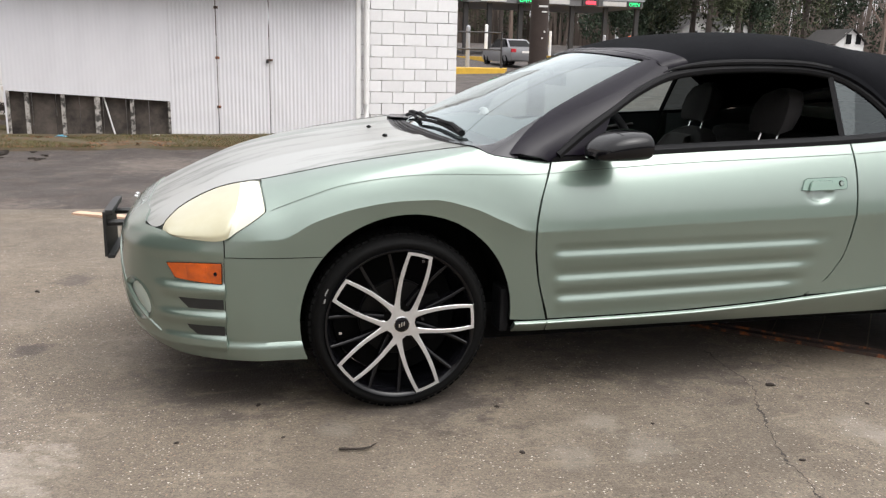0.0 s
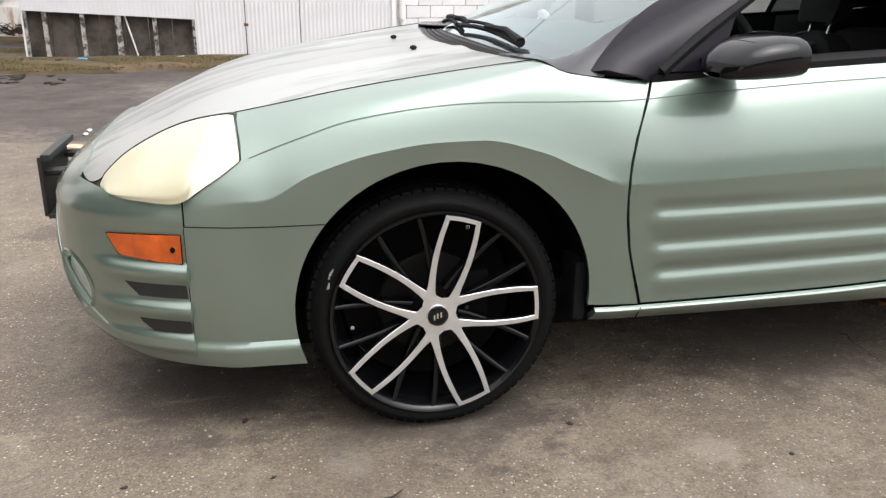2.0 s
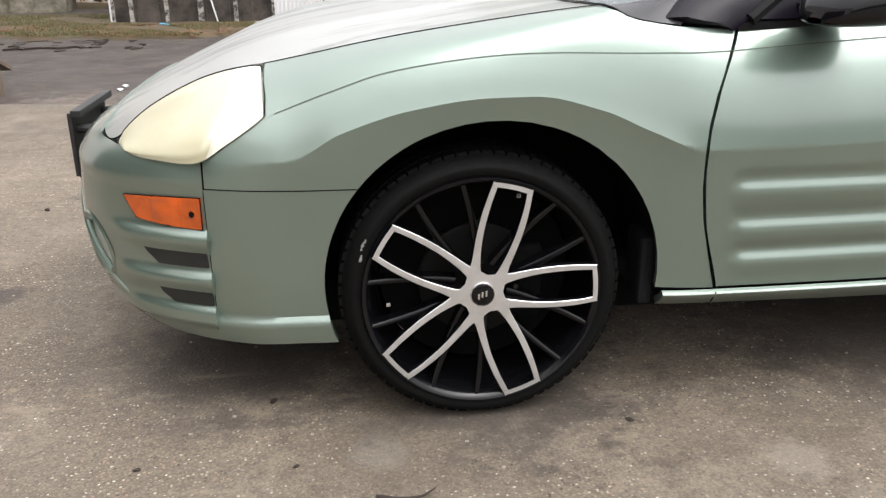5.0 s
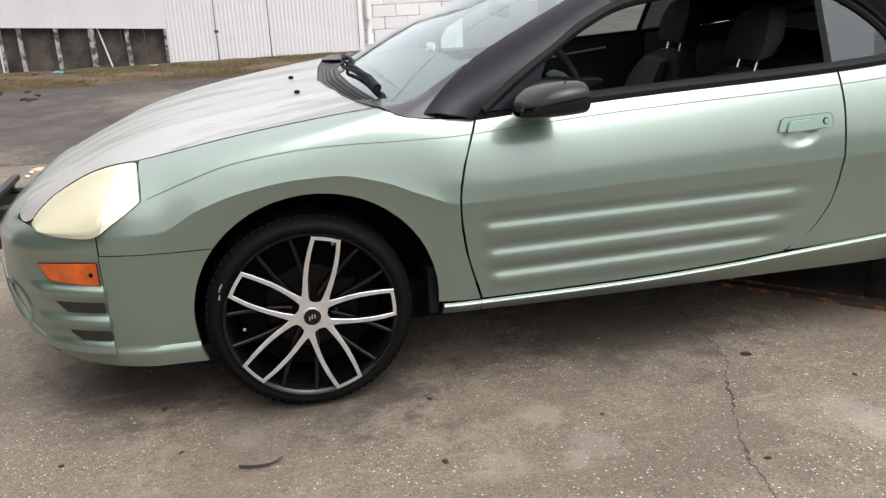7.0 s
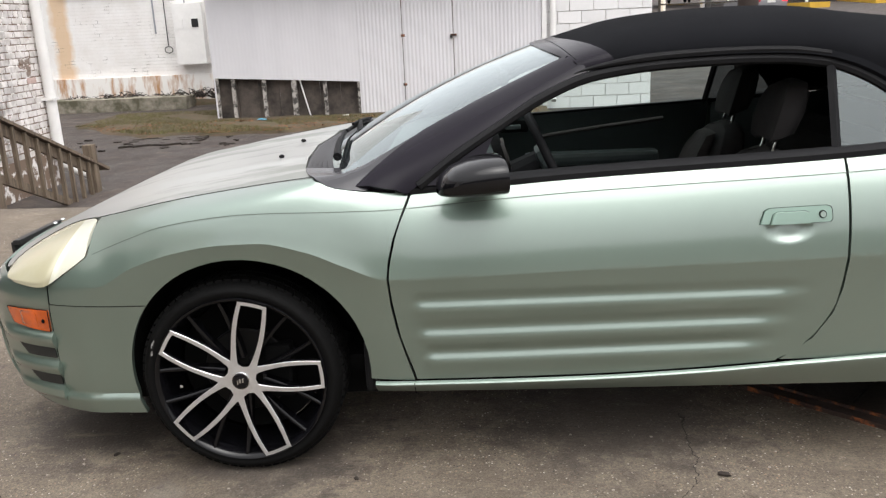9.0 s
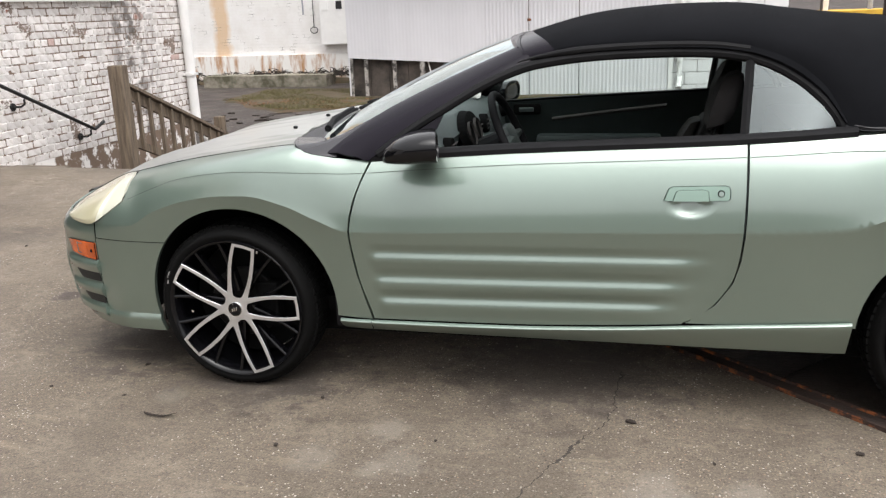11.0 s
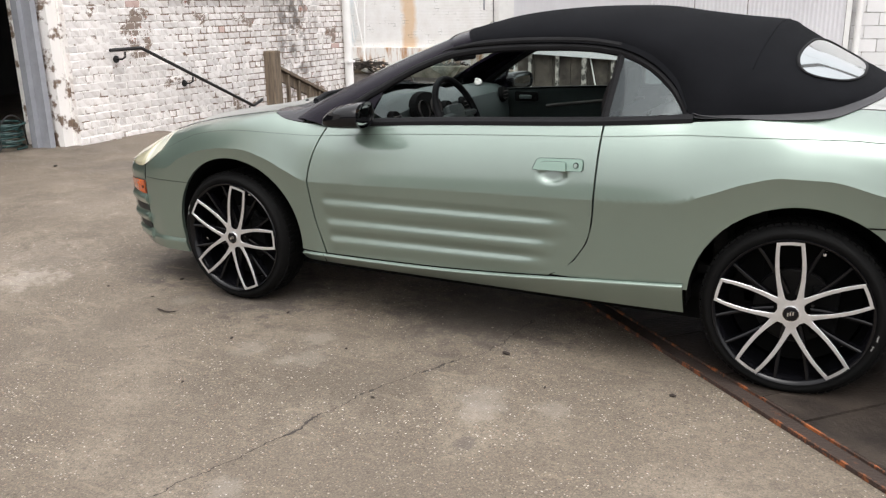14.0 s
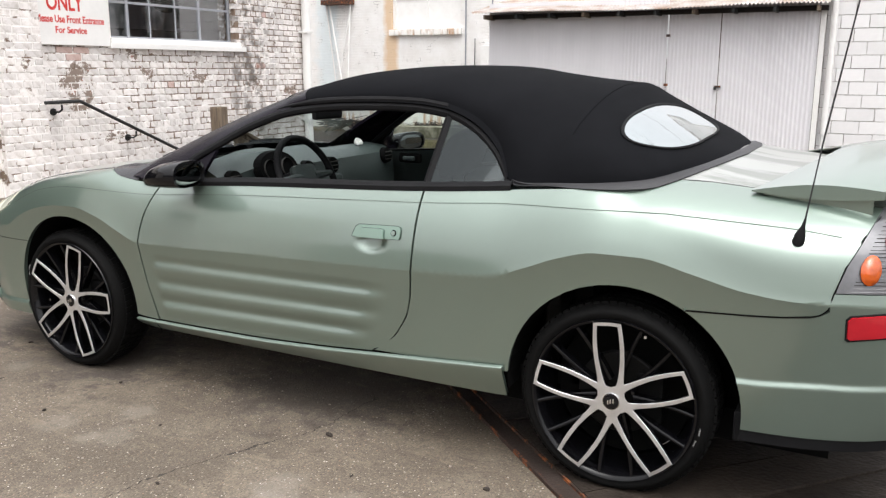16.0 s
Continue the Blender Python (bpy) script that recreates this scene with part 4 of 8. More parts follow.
# white block wall
BLOCK = material("white painted block", (0.80, 0.79, 0.785), 0.7, vary=0.1, scale=5, bump=0.25, bump_scale=70, rand=0.07)
BLOCK_JOINT = material("stained block joint", (0.66, 0.64, 0.62), 0.95, vary=0.6, scale=2.5, second=(0.16, 0.13, 0.11), alpha_mix=0.15, mid=0.46)
wall_block = solid("wall_block", [(2.1, 4.19, 13.93, 17.9, -0.6, 6.2)], BLOCK_JOINT, "white painted concrete block wall with dark joints", "wall")
shapes = {}
for c in range(27):
    z = -0.5 + c * 0.237
    x = 2.12 - (0.235 if c % 2 else 0)
    while x < 4.19:
        a, b = max(x, 2.12), min(x + 0.47, 4.20)
        if b - a > 0.04:
            key = round(b - a, 2)
            if key not in shapes:
                bm = box(bmesh.new(), -(b - a) / 2 + 0.006, (b - a) / 2 - 0.006, 0, 0.05, 0.006, 0.231, 0.004)
                me = bpy.data.meshes.new("block")
                bm.to_mesh(me)
                bm.free()
                me.materials.append(BLOCK)
                shapes[key] = me
            ob = new("block", shapes[key])
            ob.location = ((a + b) / 2, 13.885 + 0.003 * ((c * 7 + int(x * 10)) % 3), z)
            ob.parent = wall_block
        x += 0.47

# white brick wall at the back of the alley
def back_paint():
    m = material("white painted brick of the back wall", (0.82, 0.81, 0.80), 0.75, vary=0.2, scale=2.5, second=(0.70, 0.675, 0.645), bump=0.2, bump_scale=30)
    n, l = m.node_tree.nodes, m.node_tree.links
    b = n["Principled BSDF"]
    was = b.inputs["Base Color"].links[0].from_socket
    geo = n.new("ShaderNodeNewGeometry")
    sep = n.new("ShaderNodeSeparateXYZ")
    l.new(geo.outputs["Position"], sep.inputs[0])
    col = was
    t = n.new("ShaderNodeTexNoise")
    t.inputs["Scale"].default_value, t.inputs["Detail"].default_value = 3.5, 8
    l.new(geo.outputs["Position"], t.inputs["Vector"])

    def band(center, half_w, color, strength):
        nonlocal col
        d = n.new("ShaderNodeMath")
        d.operation = "SUBTRACT"
        d.inputs[1].default_value = center
        l.new(sep.outputs["X"], d.inputs[0])
        a = n.new("ShaderNodeMath")
        a.operation = "ABSOLUTE"
        l.new(d.outputs[0], a.inputs[0])
        w = n.new("ShaderNodeMath")
        w.operation = "MULTIPLY_ADD"
        w.inputs[1].default_value = half_w * 1.2
        l.new(t.outputs["Fac"], w.inputs[0])
        l.new(a.outputs[0], w.inputs[2])
        r = n.new("ShaderNodeMapRange")
        r.inputs["From Min"].default_value, r.inputs["From Max"].default_value, r.inputs["To Min"].default_value, r.inputs["To Max"].default_value = half_w * 1.1, half_w * 1.7, strength, 0.0
        l.new(w.outputs[0], r.inputs["Value"])
        mx = n.new("ShaderNodeMixRGB")
        l.new(r.outputs[0], mx.inputs[0])
        l.new(col, mx.inputs[1])
        mx.inputs[2].default_value = (*color, 1)
        col = mx.outputs[0]

    band(-9.65, 0.26, (0.62, 0.40, 0.20), 0.75)
    band(-11.9, 0.45, (0.55, 0.66, 0.70), 0.5)
    br = n.new("ShaderNodeTexBrick")
    br.inputs["Scale"].default_value, br.inputs["Mortar Size"].default_value, br.inputs["Brick Width"].default_value, br.inputs["Row Height"].default_value = 1.0, 0.006, 0.22, 0.08
    cx = n.new("ShaderNodeCombineXYZ")
    l.new(sep.outputs["X"], cx.inputs[0])
    l.new(sep.outputs["Z"], cx.inputs[1])
    l.new(cx.outputs[0], br.inputs["Vector"])
    bp = n.new("ShaderNodeBump")
    bp.invert = True
    bp.inputs["Strength"].default_value, bp.inputs["Distance"].default_value = 0.8, 0.01
    l.new(br.outputs["Fac"], bp.inputs["Height"])
    l.new(bp.outputs[0], b.inputs["Normal"])
    r2 = n.new("ShaderNodeMapRange")
    r2.inputs["From Min"].default_value, r2.inputs["From Max"].default_value, r2.inputs["To Max"].default_value = 0.56, 0.7, 0.8
    l.new(t.outputs["Fac"], r2.inputs["Value"])
    mm = n.new("ShaderNodeMath")
    mm.operation = "MULTIPLY"
    l.new(r2.outputs[0], mm.inputs[0])
    l.new(br.outputs["Fac"], mm.inputs[1])
    mx = n.new("ShaderNodeMixRGB")
    l.new(mm.outputs[0], mx.inputs[0])
    l.new(col, mx.inputs[1])
    mx.inputs[2].default_value = (0.12, 0.10, 0.085, 1)
    l.new(mx.outputs[0], b.inputs["Base Color"])
    return m


BACK = back_paint()
MOSSY = material("mossy grey concrete", (0.30, 0.27, 0.22), 0.9, vary=0.7, scale=3, second=(0.085, 0.080, 0.050), alpha_mix=0.25, bump=0.5, bump_scale=25)
STAINED = material("stained white plinth", (0.77, 0.75, 0.72), 0.85, vary=0.7, scale=2.4, second=(0.42, 0.23, 0.11), alpha_mix=0.16, mid=0.445, stretch=(1.9, 1.0, 0.4), bump=0.4, bump_scale=25)
wall_back = solid("wall_back", [(-16, -9.62, 18.0, 18.3, -0.9, 7), (-7.42, -4.3, 18.0, 18.3, -0.9, 7), (-9.62, -7.42, 18.0, 18.3, -0.9, 2.5), (-9.62, -7.42, 18.0, 18.3, 4.2, 7)], BACK, "white painted brick wall with rust streaks", "wall")
solid("plinth", [(-16, -4.6, 17.88, 17.998, -0.9, 0.28)], STAINED, "rendered wall base with rust and damp stains", "plinth")
solid("wall_far_end", [(-16.3, -16.0, 2, 18.3, -0.9, 7)], BACK, "white painted brick wall closing the alley", "wall")
w2 = tagged(new("window_2"), "blocked white window with a chipped stone sill", "window", kind="structure")
part("window_frame", box(box(bmesh.new(), -9.62, -9.52, 18.06, 18.16, 2.5, 4.2), -7.52, -7.42, 18.06, 18.16, 2.5, 4.2), WHITE_PAINT, w2)
part("window_panel", box(bmesh.new(), -9.52, -8.53, 18.12, 18.16, 2.5, 4.2), WHITE_PAINT, w2)
part("window_panel", box(bmesh.new(), -8.47, -7.52, 18.12, 18.16, 2.5, 4.2), WHITE_PAINT, w2)
part("mullion", box(bmesh.new(), -8.53, -8.47, 18.07, 18.15, 2.5, 4.2), WHITE_PAINT, w2)
part("window_rail", box(bmesh.new(), -9.52, -7.52, 18.10, 18.13, 3.3, 3.36), WHITE_PAINT, w2)
for k in range(11):
    part("sill_brick", box(bmesh.new(), -9.68 + k * 0.212, -9.68 + k * 0.212 + 0.20, 17.90, 18.04, 2.31 + 0.004 * (k % 3), 2.48, 0.012), STAINED, w2)
meter = thing("meter_cabinet", "white painted metal meter cabinet on the wall", "cabinet")
part("cabinet_body", box(bmesh.new(), -6.68, -5.95, 17.72, 17.995, 0.53, 2.0, 0.01), WHITE_PAINT, meter)
part("meter_window", box(bmesh.new(), -6.22, -6.06, 17.70, 17.722, 1.42, 1.62), BLACK_STEEL, meter)
part("cover_plate", box(bmesh.new(), -6.58, -6.44, 17.70, 17.722, 1.40, 1.62), WHITE_PAINT, meter)
for x, z0, z1 in ((-7.24, 1.3, 4.5), (-6.44, 1.5, 4.5)):
    c = thing("wall_conduit", "thin grey metal conduit on the white wall", "conduit", "conduits on the back wall")
    part("conduit_pipe", tube(bmesh.new(), [(x, 17.97, z1), (x, 17.97, z0)], 0.02, 6), GREY_PAINT, c)
hook = thing("wall_hook", "wire and ring hanging on the white wall", "hook")
part("wire", tube(bmesh.new(), [(-6.95, 17.96, 2.2), (-6.95, 17.95, 0.98)], 0.012, 5), BLACK_STEEL, hook)
part("ring", tube(bmesh.new(), [(-6.95 + 0.1 * math.cos(a * 0.4), 17.94, 0.9 + 0.08 * math.sin(a * 0.4)) for a in range(16)], 0.012, 5, closed=True), BLACK_STEEL, hook)
rig = thing("old_aerial_mast", "leaning white pipes and wires of an old bracket", "mast")
for a, b in (((-11.75, 17.9, 3.3), (-10.85, 17.5, -0.2)), ((-10.98, 17.9, 3.4), (-10.8, 17.3, -0.35)), ((-11.9, 17.95, 3.4), (-11.5, 17.9, 0.5)), ((-10.98, 17.9, 3.2), (-11.35, 17.8, 1.2))):
    part("mast_pipe", tube(bmesh.new(), [a, b], 0.022, 6), WHITE_PAINT, rig)
part("bracket_box", box(bmesh.new(), -11.9, -10.9, 17.7, 17.99, 3.22, 3.36), RUST, rig)

# dirt verge with leaves, and rubbish
def verge_edge(x):
    """Where the grass begins, north of the alley; it narrows towards the west."""
    return 11.5 + 1.6 * smooth(-5.0, -7.4, x) + 0.12 * math.sin(x * 2.3) + 0.1 * math.sin(x * 5.1)


def verge_rows(x0, x1, n, far):
    bm = bmesh.new()
    rows = []
    for k in range(15):
        row = []
        for x in span(x0, x1, n):
            a = verge_edge(x)
            y = a + (max(far, a + 0.05) - a) * k / 14
            row.append((x, y, ground_z(x, min(y, 16)) - 0.05 + 0.09 * smooth(0, 0.5, y - a) + 0.02 * noise.noise(Vector((x * 2, y * 2, 0)))))
        rows.append(row)
    grid(bm, rows)
    return bm


verge = tagged(part("verge", verge_rows(-4.6, 2.1, 60, 13.72), DIRT, smooth=True), "dirt verge with dead leaves and patchy grass", "verge", kind="structure")
tagged(part("verge", verge_rows(-7.4, -4.6, 30, 15.6), DIRT, smooth=True), "dirt and grass beside the end of the tin shed", "verge", kind="structure")
sheet_of("verge", span(-15, -4.6, 40), span(16.9, 17.9, 8), lambda x, y: ground_z(x, min(y, 16)) - 0.06 + 0.16 * smooth(16.9, 17.5, y) + 0.05 * noise.noise(Vector((x * 1.5, y * 1.5, 3))), DIRT, "dirt and debris along the foot of the wall", "verge")
LEAF = material("dead brown leaves", (0.24, 0.11, 0.05), 0.9, vary=0.4, scale=4, island=0.6)
GRASS = material("short grass", (0.17, 0.155, 0.062), 0.9, vary=0.4, scale=3, island=0.5)


def scatter(name, count, mat, label, category, blade, seed, region):
    rnd = random.Random(seed)
    V, F = [], []
    for _ in range(count):
        x, y = rnd.uniform(*region[0]), rnd.uniform(*region[1])
        if noise.noise(Vector((x * 0.7, y * 1.2, seed))) < -0.15 or y < verge_edge(x) + 0.1:
            continue
        z = ground_z(x, min(y, 16)) + 0.02
        a, s = rnd.uniform(0, math.tau), rnd.uniform(0.5, 1.0)
        u = Vector((math.cos(a), math.sin(a), 0))
        n = len(V)
        if blade:
            w, h = 0.006 * s, 0.07 * s
            lean = Vector((rnd.uniform(-0.04, 0.04), rnd.uniform(-0.04, 0.04), 0))
            V += [Vector((x, y, z)) - u * w, Vector((x, y, z)) + u * w, Vector((x, y, z + h)) + lean]
            F.append((n, n + 1, n + 2))
        else:
            w = 0.035 * s
            p, q = Vector((x, y, z + rnd.uniform(0.0, 0.03))), Vector((-u.y, u.x, rnd.uniform(-0.5, 0.5)))
            V += [p - u * w, p + q * w * 0.6, p + u * w + Vector((0, 0, 0.012)), p - q * w * 0.6]
            F.append((n, n + 1, n + 2, n + 3))
    me = bpy.data.meshes.new(name)
    me.from_pydata([tuple(v) for v in V], [], F)
    me.materials.append(mat)
    return tagged(new(name, me), label, category, kind="stuff")


scatter("dead_leaves", 5200, LEAF, "brown dead leaves along the verge", "leaves", False, 3, ((-7.4, 2.0), (11.5, 13.4)))
scatter("grass", 34000, GRASS, "thin patchy grass along the verge", "grass", True, 5, ((-7.4, 1.5), (11.5, 13.7)))
scatter("grass", 7000, GRASS, "thin grass beside the end of the shed", "grass", True, 6, ((-7.3, -4.7), (13.7, 15.5)))
BLUE = material("blue plastic bag", (0.12, 0.42, 0.62), 0.4, vary=0.3, scale=30)
SCRAP = material("white paper scrap", (0.7, 0.69, 0.66), 0.8, vary=0.15, scale=20)
rnd = random.Random(12)
for nm, x, y, s, mat, lab in (("plastic_bag", -3.55, 13.3, 0.08, BLUE, "crumpled blue plastic bag on the verge"), ("paper_scrap", -4.3, 13.4, 0.05, SCRAP, "white scrap lying on the verge"), ("paper_scrap", -2.6, 13.45, 0.06, SCRAP, "white scrap lying on the verge"), ("paper_scrap", -1.9, 13.5, 0.07, SCRAP, "white scrap lying on the verge"), ("paper_scrap", -0.9, 12.2, 0.05, SCRAP, "white scrap lying on the verge"), ("paper_scrap", -10.6, 17.2, 0.16, SCRAP, "white scrap on the debris heap")):
    bm = bmesh.new()
    bmesh.ops.create_icosphere(bm, subdivisions=2, radius=s)
    for v in bm.verts:
        v.co = Vector((v.co.x * 1.4, v.co.y, v.co.z * 0.45)) * rnd.uniform(0.6, 1.25)
    ob = tagged(part(nm, bm, mat), lab, nm.replace("_", " "))
    ob.location = (x, y, ground_z(x, y) + s * 0.35)
bm = bmesh.new()
for k in range(70):
    a = rnd.uniform(0, 3.1)
    c = Vector((-10.7 + rnd.uniform(-0.6, 0.6), 17.1 + rnd.uniform(-0.3, 0.3), -0.30 + rnd.uniform(0, 0.20)))
    d = Vector((math.cos(a), math.sin(a) * 0.5, rnd.uniform(-0.3, 0.4))) * rnd.uniform(0.2, 0.55)
    tube(bm, [c - d, c + Vector((0, 0, 0.08)), c + d], [rnd.uniform(0.010, 0.026), 0.012, 0.004], 5)
tagged(part("brush_heap", bm, LITTER), "heap of dark dead branches by the wall", "debris")
bm = bmesh.new()
for k in range(420):
    x = rnd.uniform(-9.4, -4.75)
    c = Vector((x, 17.35 + rnd.uniform(-0.45, 0.4), -0.22 + rnd.uniform(-0.06, 0.05)))
    if noise.noise(Vector((x * 1.3, 4.0, 2.0))) < -0.2:
        continue
    d = Vector((rnd.uniform(-0.35, 0.35), rnd.uniform(-0.2, 0.2), rnd.uniform(-0.02, 0.15)))
    tube(bm, [c, c + d * 0.6 + Vector((0, 0, 0.04)), c + d], [0.014, 0.010, 0.004], 4)
tagged(part("dead_weeds", bm, LITTER), "tangle of dark dead weeds along the foot of the wall", "weeds", kind="stuff")
solid("ledge", [(-9.6, -6.2, 16.6, 17.3, -0.55, -0.16)], MOSSY, "low mossy concrete ledge", "ledge")
# asphalt patch and plank at the apron edge
rnd = random.Random(31)
edge = []
for a, b in zip([(-5.15, 10.45), (-4.0, 10.62), (-4.15, 11.35), (-5.3, 11.3)], [(-4.0, 10.62), (-4.15, 11.35), (-5.3, 11.3), (-5.15, 10.45)]):
    for k in range(9):
        edge.append((a[0] + (b[0] - a[0]) * k / 9 + rnd.uniform(-0.07, 0.07), a[1] + (b[1] - a[1]) * k / 9 + rnd.uniform(-0.07, 0.07)))
tagged(part("asphalt_patch", prism(bmesh.new(), edge, -0.6, -0.462), ASPHALT), "broken patch of newer dark asphalt", "patch", kind="structure")
bm = bmesh.new()
for k, (x, y) in enumerate(edge):
    if (k // 4) % 3 < 2:
        x1, y1 = edge[(k + 1) % len(edge)]
        w = rnd.uniform(0.02, 0.06)
        prism(bm, [(x - w, y - w), (x1 - w, y1 - w), (x1 + w, y1 + w), (x + w, y + w)], -0.6, -0.456 + rnd.uniform(0, 0.01))
for k in range(26):
    x, y, r = rnd.uniform(-6.4, -3.2), rnd.uniform(10.0, 11.6), rnd.uniform(0.02, 0.09)
    prism(bm, [(x + r * math.cos(a) * rnd.uniform(0.6, 1.5), y + r * math.sin(a) * rnd.uniform(0.5, 1.0)) for a in (0.2, 1.3, 2.5, 3.7, 5.2)], -0.6, ground_z(x, y) + rnd.uniform(-0.02, 0.0))
tagged(part("asphalt_crumbs", bm, LITTER), "dark broken asphalt edges and crumbs", "rubble", kind="stuff")
bm = prism(bmesh.new(), [(-1.72, 3.02), (-1.1, 2.66), (-1.06, 2.74), (-1.68, 3.10)], ground_z(-1.4, 2.9), 0.035)
tagged(part("loose_board", bm, material("pale broken board", (0.62, 0.42, 0.30), 0.8, vary=0.25, scale=12)), "pale broken board lying on the concrete", "board")

# unseen wall behind the camera, added to darken the horizon in the paintwork
solid("wall_sky_block", [(-30, 40, -28.3, -28.0, -0.5, 4.5)], material("dull brown masonry", (0.22, 0.20, 0.18), 0.9, vary=0.3, scale=1.5, bump=0.3, bump_scale=20), "unseen plain brown wall, added to block the low sky", "wall")


# ---- the car ----
car = thing("convertible_car", "metallic pale green two-door convertible with black soft top and yellowed headlights", "car")
RIBS = ((0.570, 0.0085), (0.476, 0.0085), (0.395, 0.009))


def rib(x, z):
    """Three long ribs pressed into the lower door."""
    out = 0.0
    for k, (z0, h) in enumerate(RIBS):
        zz = z0 + 0.012 * (x - 0.55) + 0.004 * k * (x - 0.55)
        d = zz - z
        if -0.036 < d < 0.078:
            up = smooth(-0.004, 0.030, d) * (1 - smooth(0.026, 0.078, d)) - 0.85 * smooth(-0.036, -0.006, d) * (1 - smooth(-0.006, 0.022, d))
            out += 0.7 * h * up * smooth(0.548 + 0.012 * k, 0.585 + 0.012 * k, x) * (1 - smooth(1.60 - 0.045 * k, 1.76 - 0.045 * k, x))
    return out


def scoop(x, z):
    """The hollow behind the door handle."""
    d = (((x - 1.66) / 0.066) ** 2 + ((z - 0.762) / 0.040) ** 2) ** 0.5
    return 0.013 * (1 - smooth(0.55, 1.0, d))


def on(x, z, extra=0.0):
    return Vector((x, -half(x, z) - extra, z))


def top_at(x, y):
    return Vector((x, y, level(x, y)))


def ruled(outer, inner, across, n):
    """Rows of points on the skin between two (x, z) lines."""
    o, i = along([(a, 0, b) for a, b in outer], n), along([(a, 0, b) for a, b in inner], n)
    return [[on(*(lambda p: (p.x, p.z))(a.lerp(b, k / across))) for a, b in zip(o, i)] for k in range(across + 1)]


def arc(cx, cz, r, a0, a1, n):
    return [(cx + r * math.cos(radians(a0 + (a1 - a0) * i / n)), cz + r * math.sin(radians(a0 + (a1 - a0) * i / n))) for i in range(n + 1)]


FA, RA, AR = (0.029, 0.339), (2.574, 0.330), 0.383
HOOD_SEAM = curve((-0.80, -0.50), (-0.475, -0.627), (-0.42, -0.648), (-0.3, -0.685), (0.0, -0.715), (0.30, -0.745), (0.40, -0.76))
DOOR_F = curve((0.25, 0.562), (0.305, 0.553), (0.48, 0.505), (0.645, 0.486), (0.76, 0.507), (0.89, 0.560))
DOOR_R = curve((0.347, 1.640), (0.376, 1.70), (0.445, 1.768), (0.54, 1.815), (0.65, 1.828), (0.79, 1.832), (0.95, 1.834))
BELT = curve((0.40, 0.885), (0.555, 0.889), (1.06, 0.918), (1.83, 0.952), (2.13, 0.972), (2.36, 0.992), (2.53, 1.005))
SILL = curve((0.40, 0.304), (1.06, 0.313), (1.40, 0.327), (1.66, 0.345), (1.92, 0.363), (2.18, 0.380))


def fender_rows():
    keys = [((-0.598, 0.577), 141.7), ((-0.598, 0.636), 138), ((-0.53, 0.68), 133), ((-0.458, 0.728), 127), ((-0.458, 0.765), 122), ((-0.464, 0.79), 119), ((-0.466, level(-0.466, HOOD_SEAM(-0.466))), 117.5)]
    for x, a in ((-0.40, 114), (-0.3, 108), (-0.2, 101), (-0.1, 94), (0.0, 87), (0.1, 80), (0.2, 72), (0.26, 67)):
        keys.append(((x, level(x, HOOD_SEAM(x))), a))
    keys += [((0.29, 0.932), 64), ((0.336, 0.914), 60), ((0.42, 0.90), 55), ((0.555, 0.889), 47)]
    for z, a in ((0.84, 43), (0.76, 37), (0.70, 31), (0.645, 25), (0.56, 17), (0.48, 9), (0.39, 1.5), (0.307, -4.2)):
        keys.append(((DOOR_F(z) - 0.004, z), a))
    outer = [k[0] for k in keys]
    inner = [(FA[0] + AR * math.cos(radians(k[1])), FA[1] + AR * math.sin(radians(k[1]))) for k in keys]
    return [(ruled(outer, inner, 30, 5 * (len(keys) - 1)))]


def door_rows():
    rows = []
    for k in range(91):
        row = []
        for i in range(97):
            v, u = k / 90, i / 96
            z0 = 0.6
            for _ in range(5):
                xl = DOOR_F(z0) + 0.004
                xr = DOOR_R(max(z0, 0.352)) - 0.004
                x = xl + (xr - xl) * u
                zb, zt = SILL(x) + 0.004, BELT(x)
                z0 = zb + (zt - zb) * v
            row.append(on(x, z0, rib(x, z0) - scoop(x, z0)))
        rows.append(row)
    return [(rows)]


def quarter_rows():
    keys = []
    for z, a in ((0.352, 176), (0.42, 170), (0.50, 163), (0.58, 156), (0.66, 149), (0.75, 141), (0.85, 134), (0.955, 127)):
        keys.append(((DOOR_R(z) + 0.004 if z > 0.36 else 1.66, z), a))
    for x, y, a in ((2.0, 0, 118), (2.13, 0, 110), (2.3, 0, 101), (2.45, 0, 95), (2.58, -0.735, 90), (2.7, -0.66, 86), (2.8, -0.635, 82), (2.9, -0.62, 79), (3.05, -0.61, 75), (3.2, -0.60, 72), (3.275, -0.60, 70)):
        keys.append(((x, BELT(x) if not y else level(x, y)), a))
    for x, z, a in ((3.235, 0.90, 69), (3.20, 0.83, 68), (3.178, 0.762, 67), (3.17, 0.715, 66), (3.145, 0.688, 65), (3.05, 0.676, 63), (2.95, 0.67, 61.5), (2.78, 0.662, 59.6)):
        keys.append(((x, z), a))
    outer = [k[0] for k in keys]
    inner = [(RA[0] + AR * math.cos(radians(k[1])), RA[1] + AR * math.sin(radians(k[1]))) for k in keys]
    rows = (ruled(outer, inner, 30, 5 * (len(keys) - 1)))
    return [rows]


